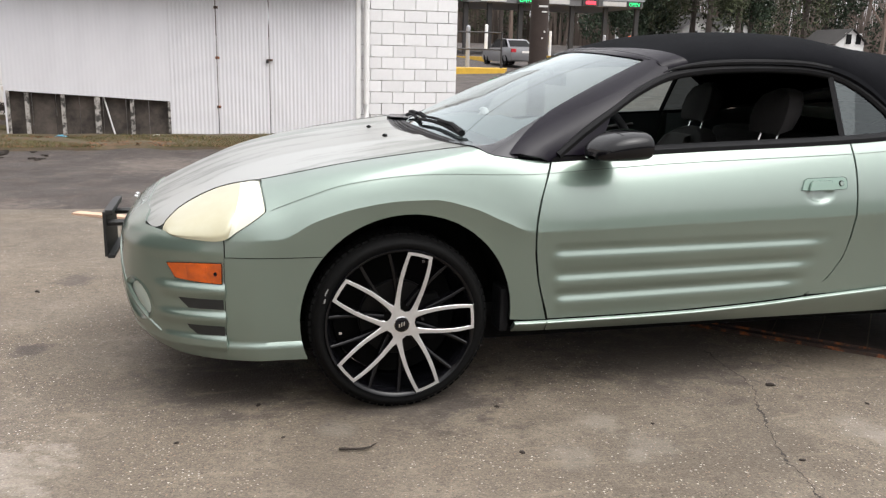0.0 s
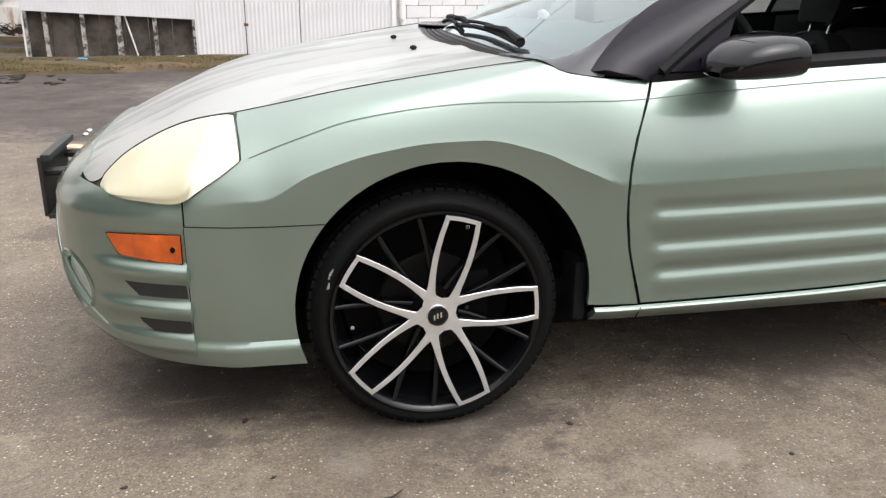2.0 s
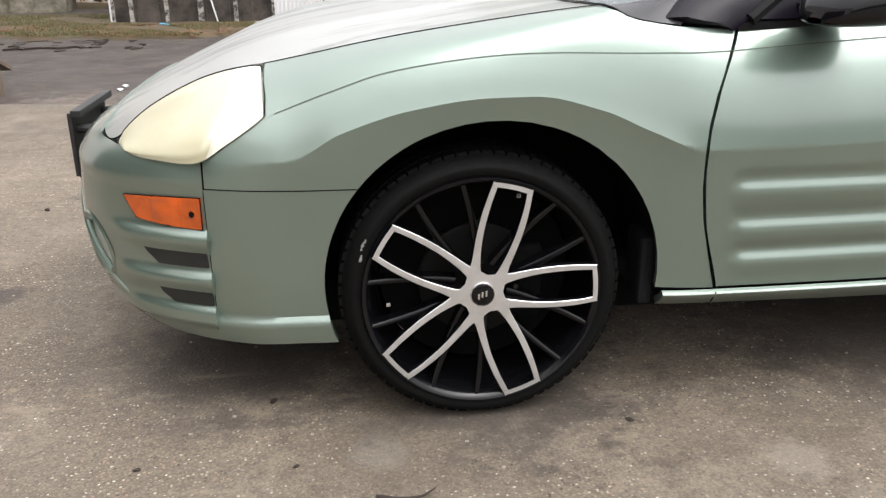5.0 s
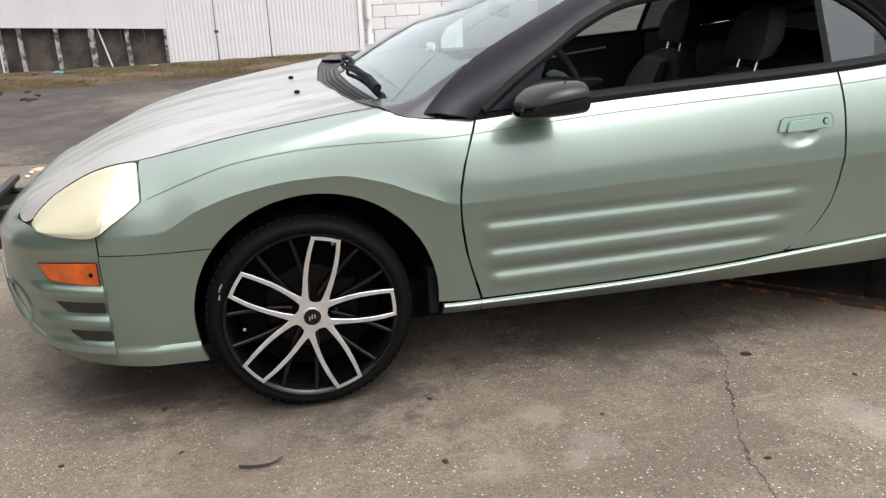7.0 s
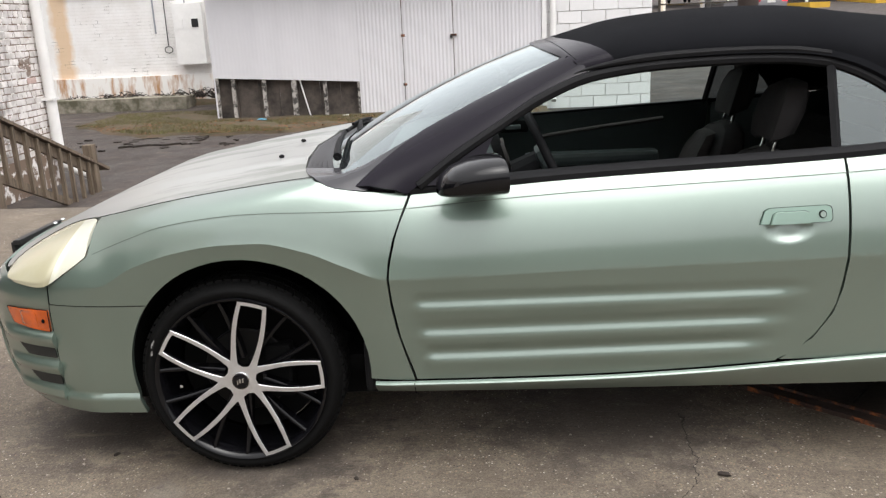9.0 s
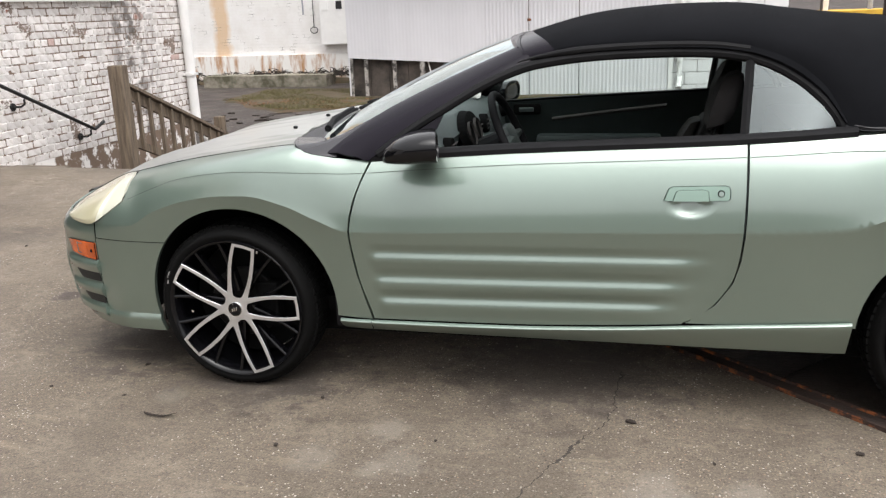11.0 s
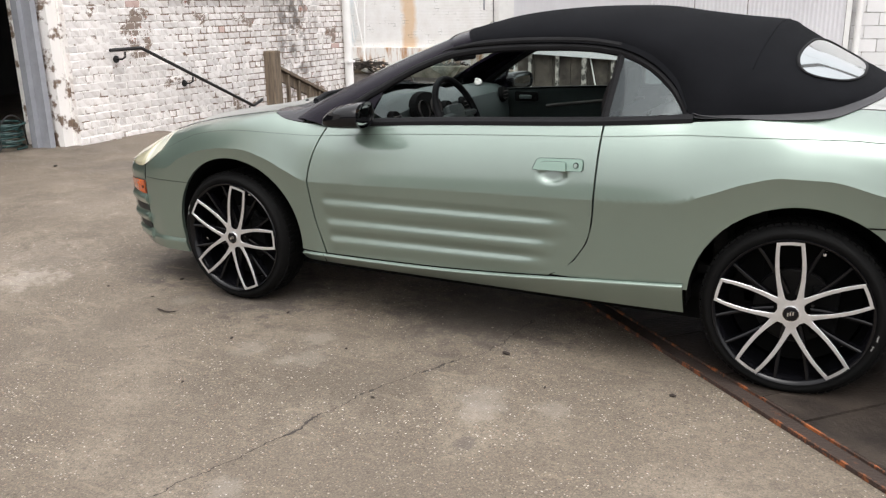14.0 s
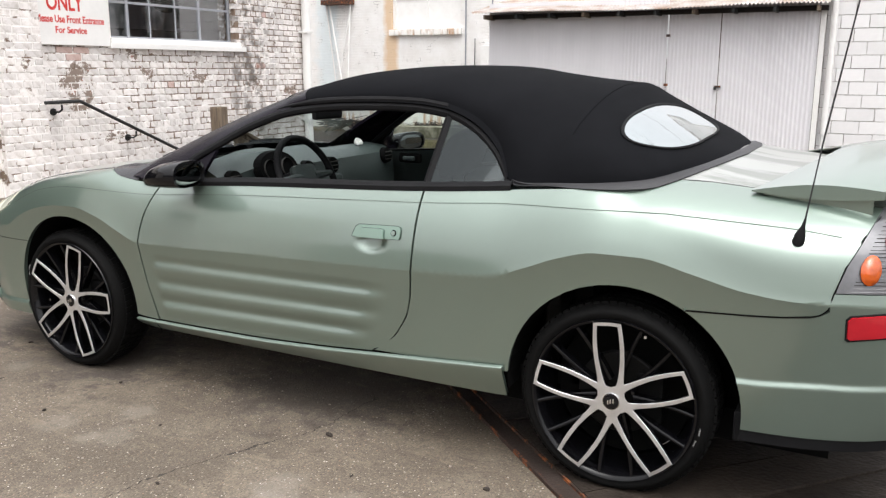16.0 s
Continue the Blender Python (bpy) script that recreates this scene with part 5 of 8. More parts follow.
def rocker_rows():
    """Sill below the door: a narrow shelf along the top, then a face that tucks under."""
    span_x = [0.425 + (2.178 - 0.425) * i / 60 for i in range(61)]
    rows = []
    for f in (0.0, 0.15, 0.3, 0.45, 0.6, 0.75, 0.9):
        rows.append([on(x, 0.255 + (SILL(x) - 0.009 - 0.255) * f, 0.020 - 0.046 * (1 - f) ** 1.2) for x in span_x])
    for d, e in ((0.008, 0.0200), (0.006, 0.0194), (0.004, 0.0172), (0.002, 0.0125), (0.0, 0.006)):
        rows.append([on(x, SILL(x) - d, e) for x in span_x])
    return [rows]


def bumper_end(z, f):
    """Where the bumper's side ends at the wheel opening."""
    c = FA if f else RA
    d = max(0.0, AR * AR - (z - c[1]) ** 2) ** 0.5
    return c[0] - d if f else c[0] + d


def vent_rib(x, z):
    out = 0.0
    for z0 in (0.475, 0.375, 0.288):
        d = z0 - z
        if -0.012 < d < 0.06:
            out += 0.020 * smooth(-0.012, 0.012, d) * (1 - smooth(0.016, 0.06, d))
    return out * smooth(-0.86, -0.78, x)


def front_bumper_rows():
    zs = [0.202 + 0.373 * k / 44 for k in range(45)]
    side_rows, front_rows = [], []
    lipz = lambda z: 0.012 * (1 - smooth(0.255, 0.268, z))
    for z in zs:
        xe = bumper_end(z, True)
        side_rows.append([on(-0.602 + (xe + 0.602) * i / 16, z, lipz(z)) for i in range(17)])
    n = 46
    for k in range(60):
        row = []
        for i in range(n + 1):
            f = i / n
            top = 0.634 + 0.016 * smooth(0.0, 0.5, 1 - f) + 0.03 * smooth(0.55, 0.75, 1 - f)
            z = 0.202 + (top - 0.202) * k / 59
            a = nose(z)
            c_end = min(0.9999, (0.952) / a)
            th = math.acos(c_end ** 1.9) * f
            x = 0.35 - a * math.cos(th) ** (1 / 1.9)
            y = half(x, z) if f else 0.0
            e = lipz(z) + vent_rib(x, z) + 0.016 * smooth(0.552, 0.598, z) * (1 - 0.75 * smooth(-0.72, -0.60, x))
            e -= 0.036 * (1 - smooth(0.80, 1.0, (((y - 0.565) / 0.078) ** 2 + ((z - 0.385) / 0.075) ** 2) ** 0.5))
            row.append(Vector((x - e * (1 - f), -y - e * f, z)))
        front_rows.append(row)
    full = [[Vector((p.x, -p.y, p.z)) for p in r] for r in front_rows]
    side_full = [[Vector((p.x, -p.y, p.z)) for p in r] for r in side_rows]
    return [side_rows, front_rows, full, side_full]


HL_EDGE = curve((-0.805, 0.652), (-0.79, 0.676), (-0.74, 0.716), (-0.65, 0.762), (-0.57, 0.792), (-0.50, 0.810), (-0.474, 0.815))


def hood_edge(x):
    """Half-width of the hood: along the lamp, then along the seam; in front it closes round the nose."""
    if x > -0.474:
        return HOOD_SEAM(x) + 0.0022
    if x > -0.80:
        return -half(x, HL_EDGE(x)) + 0.003
    return -half(-0.80, HL_EDGE(-0.80)) * (1 - ((-0.80 - x) / 0.115) ** 2.2) ** 0.5 if x > -0.9149 else -0.01


COWL_X = curve((0.0, 0.14), (0.35, 0.172), (0.59, 0.21), (0.72, 0.246), (0.784, 0.282))


def hood_rows():
    rows = []
    for k in range(61):
        x = -0.914 + (0.36 + 0.914) * (k / 60) ** 1.25
        ys = hood_edge(x)
        row = []
        for i in range(41):
            w = -1 + 2 * i / 40
            y = ys * w
            xr = x + (COWL_X(abs(y)) - 0.36) * smooth(-0.3, 0.36, x)
            z = level(xr, y)
            dent = 0.010 * math.exp(-((abs(y) - 0.34 - 0.06 * (0.3 - xr)) / 0.05) ** 2) * smooth(-0.75, -0.35, xr) * (1 - smooth(0.1, 0.3, xr))
            row.append(Vector((xr, y, z + dent)))
        rows.append(row)
    return [rows]


def patch(outline_top, outline_bottom, n, m, out=0.0):
    a, b = along([(x, 0, z) for x, z in outline_top], n), along([(x, 0, z) for x, z in outline_bottom], n)
    rows = []
    for k in range(m + 1):
        row = []
        for p, q in zip(a, b):
            r = p.lerp(q, k / m)
            row.append(on(r.x, r.z, out))
        rows.append(row)
    return [rows]


HL_TOP = [(-0.805, 0.650), (-0.79, 0.6748), (-0.74, 0.7148), (-0.65, 0.7608), (-0.57, 0.7908), (-0.50, 0.8088), (-0.474, 0.8115)]
HL_BOT = [(-0.803, 0.645), (-0.76, 0.637), (-0.70, 0.634), (-0.607, 0.636), (-0.54, 0.674), (-0.47, 0.722), (-0.462, 0.735)]
def lens_rows(side_part):
    """The headlight's cover between its smooth upper and lower edges: a bulging front and a flatter side that meet in a curved bend."""
    a, b = spline([(x, 0, z) for x, z in HL_TOP], 120), spline([(x, 0, z) for x, z in HL_BOT], 120)
    rows = []
    for k in range(25):
        f = k / 24
        bend = 0.735 - 0.03 * math.sin(f * math.pi) - 0.19 * f ** 2.2
        row = []
        for i in range(31):
            g = bend + (1 - bend) * i / 30 if side_part else bend * i / 30
            w = g * 120
            n = min(119, int(w))
            r = a[n].lerp(a[n + 1], w - n).lerp(b[n].lerp(b[n + 1], w - n), f)
            row.append(on(r.x, r.z, 0.006 + 0.022 * smooth(0.0, 0.75, f) * (1 - 0.35 * smooth(0.85, 1.0, f)) * (1 - smooth(bend - 0.05, bend + 0.06, g)) * smooth(0.0, 0.12, g)))
        rows.append(row)
    return [rows]


for mir in (False, True):
    skin(fender_rows(), PAINT, car, "fender", mirror=mir, fold=True)
    door = skin(door_rows(), PAINT, car, "door", mirror=mir, fold=True)
    skin(quarter_rows(), PAINT, car, "quarter_panel", mirror=mir, fold=True)
    skin(rocker_rows(), PAINT, car, "rocker_panel", mirror=mir)
    hl = skin(lens_rows(False), LENS, car, "headlight", "hazed yellow plastic headlight lens", mirror=mir, lip=0.012)
    skin(lens_rows(True), LENS_SIDE_LIT, hl, "lens_side", "side of the headlight lens, painted paler as if lit", mirror=mir, lip=0.012)
    skin(patch([(-0.792, 0.546), (-0.72, 0.552), (-0.61, 0.556)], [(-0.765, 0.497), (-0.69, 0.488), (-0.611, 0.484)], 14, 6, 0.006), AMBER, car, "turn_signal", "orange plastic turn signal lens", mirror=mir)
    skin(patch([(-0.764, 0.436), (-0.74, 0.446), (-0.61, 0.444)], [(-0.752, 0.420), (-0.725, 0.392), (-0.608, 0.392)], 10, 4, 0.004), VENT, car, "bumper_vent", "black slot in the bumper", mirror=mir)
    skin(patch([(-0.738, 0.342), (-0.72, 0.351), (-0.607, 0.350)], [(-0.726, 0.320), (-0.70, 0.297), (-0.607, 0.297)], 10, 4, 0.006), VENT, car, "bumper_vent", "black slot in the bumper", mirror=mir)
skin(front_bumper_rows(), PAINT, car, "front_bumper")
skin(hood_rows(), PAINT_WORN_SHEEN, car, "hood", "pale green hood with chalky worn lacquer and painted sheen")
rows = []
for k in range(20):
    z = 0.56 + (0.83 - 0.56) * k / 19
    row = []
    for i in range(61):
        w = -1 + i / 30
        a = nose(z)
        th = math.acos(min(0.9999, 0.82 / a) ** 1.9) * abs(w)
        x = 0.35 - a * math.cos(th) ** (1 / 1.9)
        row.append(Vector((x + 0.012, math.copysign(max(0.0, half(x, z) - 0.012), w) if w else 0.0, z - 0.006)))
    rows.append(row)
skin([rows], PAINT, car, "nose_panel", lip=0)


def rear_rows(lo=0.30, hi=None, out=0.0):
    """Rear bumper, from the wheel opening round the tail."""
    side_rows, back_rows = [], []
    lipz = lambda z: 0.010 * (1 - smooth(0.446, 0.468, z)) + out
    n = 90 if hi is None else 6
    for k in range(n):
        z0 = lo + 0.36 * k / (n - 1)
        row = []
        for i in range(21):
            f = i / 20
            xe = bumper_end(z0, False)
            x = xe + (3.17 - xe) * f
            top = curve((2.7, 0.655), (2.95, 0.664), (3.05, 0.670), (3.14, 0.682), (3.17, 0.70))(x)
            z = lo + ((hi or top) - lo) * k / (n - 1)
            xe = bumper_end(z, False)
            x = xe + (3.17 - xe) * f
            row.append(on(x, z, lipz(z - 0.012 * smooth(2.95, 3.17, x))))
        side_rows.append(row)
    for k in range(n):
        row = []
        for i in range(31):
            f = i / 30
            z = lo + ((hi or 0.752) - lo) * k / (n - 1)
            b = tail(z)
            c = min(0.9999, 0.67 / b)
            th0 = math.acos(c ** 2)
            th = th0 * (1 - f)
            x = 2.5 + b * math.cos(th) ** 0.5
            y = half(x, z) if f < 1 else 0.0
            e = lipz(z - 0.012)
            row.append(Vector((x + e * f, -y - e * (1 - f), z)))
        back_rows.append(row)
    rows = [side_rows, back_rows]
    return rows + [[[Vector((p.x, -p.y, p.z)) for p in r] for r in g] for g in rows]


skin(rear_rows(), PAINT, car, "rear_bumper")
skin(rear_rows(0.262, 0.298, -0.004), TRIM, car, "rear_valance", "black plastic lower lip")


def tail_panel_rows():
    rows = []
    for k in range(13):
        z = 0.755 + (0.985 - 0.755) * k / 12
        edge = [(0.70, 3.168), (0.762, 3.178), (0.83, 3.20), (0.90, 3.235), (0.985, 3.278)]
        a, b = [(p, q) for p, q in zip(edge, edge[1:]) if p[0] <= z <= q[0] + 1e-6][0]
        xs = a[1] + (b[1] - a[1]) * (z - a[0]) / (b[0] - a[0]) + 0.003
        b = tail(z)
        th0 = math.acos(min(0.9999, (xs - 2.5) / b) ** 2)
        row = []
        for i in range(41):
            th = th0 * (1 - i / 20)
            x = 2.5 + b * abs(math.cos(th)) ** 0.5
            y = half(x, z) if i != 20 else 0
            row.append(Vector((x, -y if i <= 20 else y, z)))
        rows.append(row)
    return rows


tp = tail_panel_rows()
skin([[r[:9] for r in tp]], SMOKE_LENS, car, "tail_lamp", "grey clear tail lamp with orange and red bulbs")
skin([[r[32:] for r in tp]], SMOKE_LENS, car, "tail_lamp", "grey clear tail lamp with orange and red bulbs")
skin([[r[8:33] for r in tp]], PAINT, car, "tail_panel")


def deck_rows():
    rows = []
    for k in range(25):
        x = 2.56 + (3.42 - 2.56) * k / 24
        ys = curve((2.56, 0.745), (2.6, 0.70), (2.7, 0.655), (2.8, 0.63), (2.9, 0.615), (3.05, 0.605), (3.2, 0.596), (3.42, 0.58))(x)
        row = []
        for i in range(33):
            w = -1 + 2 * i / 32
            xx = x if x < 3.2 else x
            z = level(xx, ys * w) if xx < 3.3 else max(level(xx, ys * w), 0.98)
            row.append(Vector((xx, ys * w, z)))
        rows.append(row)
    return [rows]


skin(deck_rows(), PAINT_WORN_SHEEN, car, "boot_lid", "pale green boot lid with chalky worn lacquer and painted sheen")
# dark shell beneath the panels
bm = bmesh.new()
box(bm, -0.45, 3.2, -0.62, 0.62, 0.17, 0.28)
box(bm, 0.46, 2.12, -0.74, 0.74, 0.24, 0.33)
part("underbody", bm, GAP, car)
for c in (FA, RA):
    for s in (-1, 1):
        bm = bmesh.new()
        rows = []
        for y in (0.845, 0.70, 0.5):
            r = AR + (0.004 if y > 0.8 else 0.01)
            ring = [(c[0] + r * math.cos(radians(a)), c[1] + r * math.sin(radians(a))) for a in range(-6, 189, 8)]
            rows.append([(px, s * min(y, half(px, pz) - 0.010), pz) for px, pz in ring])
        rows.append([(c[0], s * 0.49, c[1] + 0.1)] * len(rows[0]))
        grid(bm, rows)
        part("wheel_arch_liner", bm, GAP, car)


def rim_profile(bm, prof, sides=64):
    rings = [[bm.verts.new((r * math.cos(k * math.tau / sides), y, r * math.sin(k * math.tau / sides))) for k in range(sides)] for r, y in prof]
    for a, b in zip(rings, rings[1:]):
        for k in range(sides):
            bm.faces.new((a[k], a[(k + 1) % sides], b[(k + 1) % sides], b[k]))
    return bm


# half of one spoke loop, (radius, offset): its window and its outer edge
WINDOW_EDGE = [(0.047, 0.0), (0.0485, 0.0105), (0.054, 0.0175), (0.0686, 0.0225), (0.098, 0.029), (0.136, 0.0345), (0.17, 0.0365), (0.214, 0.0365), (0.254, 0.0335)]
ARM_EDGE = [(0.060, 0.0436), (0.0686, 0.0434), (0.082, 0.0442), (0.103, 0.0465), (0.136, 0.0495), (0.165, 0.051), (0.2, 0.0507), (0.235, 0.0482), (0.265, 0.0450)]


def spoke_loop(bm, ang, t=0.018):
    """One machined loop of the rim: two curved arms that grow out of the hub and are closed by a bar at the outer end."""
    face = lambda r: -0.002 - 0.010 * smooth(0.05, 0.25, r)

    def put(r, h, y):
        c, s = math.cos(ang), math.sin(ang)
        return (r * c - h * s, y, r * s + h * c)

    for sign in (-1, 1):
        a, b = spline([(r, sign * h, 0) for r, h in WINDOW_EDGE], 32), spline([(r, sign * h, 0) for r, h in ARM_EDGE], 32)
        rim_in, rim_out = [p.lerp(q, 0.07) for p, q in zip(a, b)], [q.lerp(p, 0.07) for p, q in zip(a, b)]
        rows = [[put(p.x, p.y, face(p.x) + t) for p in a], [put(p.x, p.y, face(p.x) + 0.001) for p in a], [put(p.x, p.y, face(p.x)) for p in rim_in], [put(p.x, p.y, face(p.x)) for p in rim_out], [put(p.x, p.y, face(p.x) + 0.001) for p in b], [put(p.x, p.y, face(p.x) + t) for p in b]]
        grid(bm, rows)
    rows = []
    for r0, y1 in ((0.2545, t), (0.2545, 0), (0.2655, 0), (0.2655, t)):
        rows.append([put(r0 - 0.004 * (abs(h) / 0.05) ** 2, h, -0.0123 + y1) for h in (-0.0452, -0.03, -0.015, 0, 0.015, 0.03, 0.0452)])
    grid(bm, rows)
    for f in bm.faces:
        f.material_index = 1 if max(v.co.y for v in f.verts) - min(v.co.y for v in f.verts) > 0.012 else 0


SCUFF = material("torn pale rubber", (0.30, 0.29, 0.28), 0.8, vary=0.6, scale=90)


def make_wheel(turn):
    w = new("wheel")
    bm = bmesh.new()
    prof = [(0.262, 0.20), (0.29, 0.205), (0.305, 0.198), (0.316, 0.178), (0.3215, 0.15), (0.322, 0.11), (0.3215, 0.05), (0.316, 0.024), (0.306, 0.006), (0.297, -0.003), (0.292, -0.0045), (0.287, -0.0035), (0.278, -0.002), (0.270, 0.004), (0.262, 0.02)]
    rim_profile(bm, prof, 96)
    tyre = part("tyre", bm, RUBBER, w, "worn low-profile black tyre", smooth=True)
    bm = bmesh.new()
    for k in range(72):
        a = k * math.tau / 72
        for y0, y1, da in ((0.03, 0.068, 0.0), (0.075, 0.112, 0.04), (0.118, 0.155, 0.0)):
            pts = []
            for yy, r in ((y0, 0.3218), (y1, 0.3218)):
                for d in (-0.033, 0.033):
                    pts.append((r + 0.0035, a + d + da + (yy - 0.1) * 0.5, yy))
            vs = [bm.verts.new((r * math.cos(b), yy, r * math.sin(b))) for r, b, yy in pts] + [bm.verts.new(((r - 0.008) * math.cos(b), yy, (r - 0.008) * math.sin(b))) for r, b, yy in pts]
            for q in ((0, 1, 3, 2), (0, 1, 5, 4), (2, 3, 7, 6), (0, 2, 6, 4), (1, 3, 7, 5)):
                bm.faces.new([vs[i] for i in q])
    part("tread", bm, RUBBER, tyre)
    bm = bmesh.new()
    rim_profile(bm, [(0.271, 0.008), (0.2745, -0.004), (0.272, -0.008), (0.266, -0.006), (0.259, 0.004), (0.252, 0.02), (0.246, 0.05), (0.235, 0.10), (0.235, 0.19), (0.262, 0.2)], 96)
    rim = part("rim", bm, RIM_BLACK, w, "gloss black deep-dish alloy rim", smooth=True)
    for k in range(5):
        a = turn + k * math.tau / 5
        bm = bmesh.new()
        spoke_loop(bm, a)
        part("spoke_face", bm, RIM_SILVER, rim, "machined silver spoke loop with black flanks").data.materials.append(RIM_BLACK)
        bm = bmesh.new()
        for d in (-0.42, 0.42):
            # a deep black spoke that forks off behind the silver arm and sweeps out to the rim
            rows = []
            for q, drop in ((-1, 0.034), (-1, 0.0), (-0.35, -0.003), (0.35, -0.003), (1, 0.0), (1, 0.034)):
                row = []
                for k in range(9):
                    f = k / 8
                    r = 0.062 + (0.262 - 0.062) * f
                    b = a + d * (0.62 + 0.38 * f ** 0.7)
                    h = (0.010 - 0.0045 * f) * q
                    row.append((r * math.cos(b) - h * math.sin(b), 0.034 - 0.030 * f ** 1.4 + drop, r * math.sin(b) + h * math.cos(b)))
                rows.append(row)
            grid(bm, rows)
        part("black_spoke", bm, RIM_BLACK, rim, smooth=True)
    bm = bmesh.new()
    mid = bm.verts.new((0, -0.0035, 0))
    star = []
    for k in range(5):
        a = turn + k * math.tau / 5
        star.append(bm.verts.new((0.0474 * math.cos(a), -0.0022, 0.0474 * math.sin(a))))
        star.append(bm.verts.new((0.0742 * math.cos(a + math.tau / 10), -0.0022, 0.0742 * math.sin(a + math.tau / 10))))
    for k in range(10):
        bm.faces.new((mid, star[k], star[(k + 1) % 10]))
    hub = part("hub", bm, RIM_SILVER, w, "brushed silver star-shaped hub")
    bm = bmesh.new()
    rim_profile(bm, [(0.0005, -0.0095), (0.021, -0.0085), (0.0255, -0.0065), (0.026, 0.0)], 40)
    part("centre_cap", bm, RIM_BLACK, hub, "black centre cap with a plain badge", smooth=True)
    for k, (dx, dz) in enumerate(((-0.009, -0.003), (-0.001, 0.001), (0.008, 0.003))):
        part("badge_bar", box(bmesh.new(), dx - 0.0022, dx + 0.0022, -0.0105, -0.008, dz - 0.007, dz + 0.007, 0.0006), CHROME, hub, "small bright badge bar")
    bm = bmesh.new()
    rim_profile(bm, [(0.0252, -0.004), (0.0262, -0.0075), (0.0285, -0.007), (0.0295, -0.001)], 40)
    part("cap_ring", bm, CHROME, hub, smooth=True)
    a = turn + 0.12
    bm = bmesh.new()
    bmesh.ops.create_cone(bm, cap_ends=True, segments=10, radius1=0.007, radius2=0.006, depth=0.01, matrix=Matrix.Translation((0.078 * math.cos(a), 0.004, 0.078 * math.sin(a))) @ pose(0, 0, 0, 90))
    part("hub_screw", bm, RIM_BLACK, hub)
    bm = bmesh.new()
    rim_profile(bm, [(0.02, 0.085), (0.135, 0.085), (0.14, 0.09), (0.14, 0.11), (0.02, 0.11)], 48)
    part("brake_disc", bm, RIM_DISC, w, "dull grey brake disc", smooth=True)
    bm = bmesh.new()
    rim_profile(bm, [(0.004, 0.150), (0.19, 0.148), (0.228, 0.142), (0.232, 0.17)], 48)
    part("backing_plate", bm, GAP, w, smooth=True)
    bm = bmesh.new()
    box(bm, 0.06, 0.15, 0.06, 0.12, -0.09, 0.09, 0.012)
    part("brake_caliper", bm, GAP, w)
    return w


front_turn, rear_turn = radians(4), radians(23)
for turn, x in ((front_turn, 0.0), (rear_turn, 2.56)):
    for s in (-1, 1):
        w = make_wheel(turn)
        if s < 0:
            tyre = [o for o in w.children if o.name.startswith("tyre")][0]
            for a, r, n in ((radians(151), 0.296, 9), (radians(158), 0.289, 6)) if x < 1 else ((radians(-12), 0.287, 8), (radians(-20), 0.284, 7)):
                bm = bmesh.new()
                rr = random.Random(n)
                rows = [[(q * math.cos(b), -0.0055, q * math.sin(b)) for b, q in ((a + 0.012 * k, r + d + rr.uniform(-0.002, 0.002)) for k in range(n))] for d in (-0.0022, 0.0022)]
                grid(bm, rows)
                part("rubber_scuff", bm, SCUFF, tyre, "pale scuff in the sidewall")
            for a, r in ((radians(190), 0.215), (radians(68), 0.232)):
                part("wheel_weight", box(bmesh.new(), r * math.cos(a) - 0.005, r * math.cos(a) + 0.005, 0.045, 0.049, r * math.sin(a) - 0.005, r * math.sin(a) + 0.005, 0.001), CHROME, w, "small bright wheel weight")
        w.matrix_basis = pose(x, s * 0.843, 0.322, 0, 0, 0 if s < 0 else 180)
        w.parent = car


# soft top
TOP = [
    ((1.10, 0.585, 1.215), (1.03, 1.290)), ((1.20, 0.592, 1.235), (1.14, 1.325)), ((1.35, 0.598, 1.250), (1.32, 1.365)), ((1.60, 0.60, 1.255), (1.58, 1.386)),
    ((1.82, 0.605, 1.240), (1.85, 1.384)), ((1.97, 0.625, 1.19), (2.03, 1.360)), ((2.08, 0.665, 1.10), (2.20, 1.338)), ((2.15, 0.735, 0.99), (2.38, 1.318)),
    ((2.30, 0.765, 0.998), (2.44, 1.285)), ((2.46, 0.765, 1.010), (2.52, 1.235)), ((2.60, 0.715, 1.024), (2.60, 1.188)), ((2.70, 0.60, 1.045), (2.67, 1.150)), ((2.765, 0.42, 1.062), (2.73, 1.118)), ((2.80, 0.18, 1.074), (2.79, 1.088))]
TOPB = spline([k[0] for k in TOP], 78)
TOPC = spline([(k[1][0], 0, k[1][1]) for k in TOP], 78)


def top_point(v, a, out=0.0):
    """Soft top at station v (0 to 1) and angle a (0 at the near base, 90 at the crown, 180 at the far base)."""
    f = v * 78
    k = min(77, int(f))
    b, c = TOPB[k].lerp(TOPB[k + 1], f - k), TOPC[k].lerp(TOPC[k + 1], f - k)
    ca, sa = math.cos(radians(a)), math.sin(radians(a))
    n = 2 / (2.5 - 0.3 * v)
    cc = math.copysign(abs(ca) ** n, ca)
    ss = abs(sa) ** n
    m = abs(sa) ** 0.9
    return Vector((b.x + (c.x - b.x) * m, -b.y * cc, b.z + (c.z - b.z) * ss + out))


rows = [[top_point(v / 78, a) for a in range(0, 181, 5)] for v in range(79)]
soft_top = skin([rows], CLOTH, car, "soft_top", "raised black canvas soft top", center=(1.6, 0, 0.9))

def roof_lip(y):
    """Front edge of the roof at the width y."""
    c = max(-1.0, min(1.0, -y / TOPB[0].y))
    return top_point(0.0, math.degrees(math.acos(math.copysign(abs(c) ** 1.25, c)))) + Vector((-0.004, 0, 0.004))


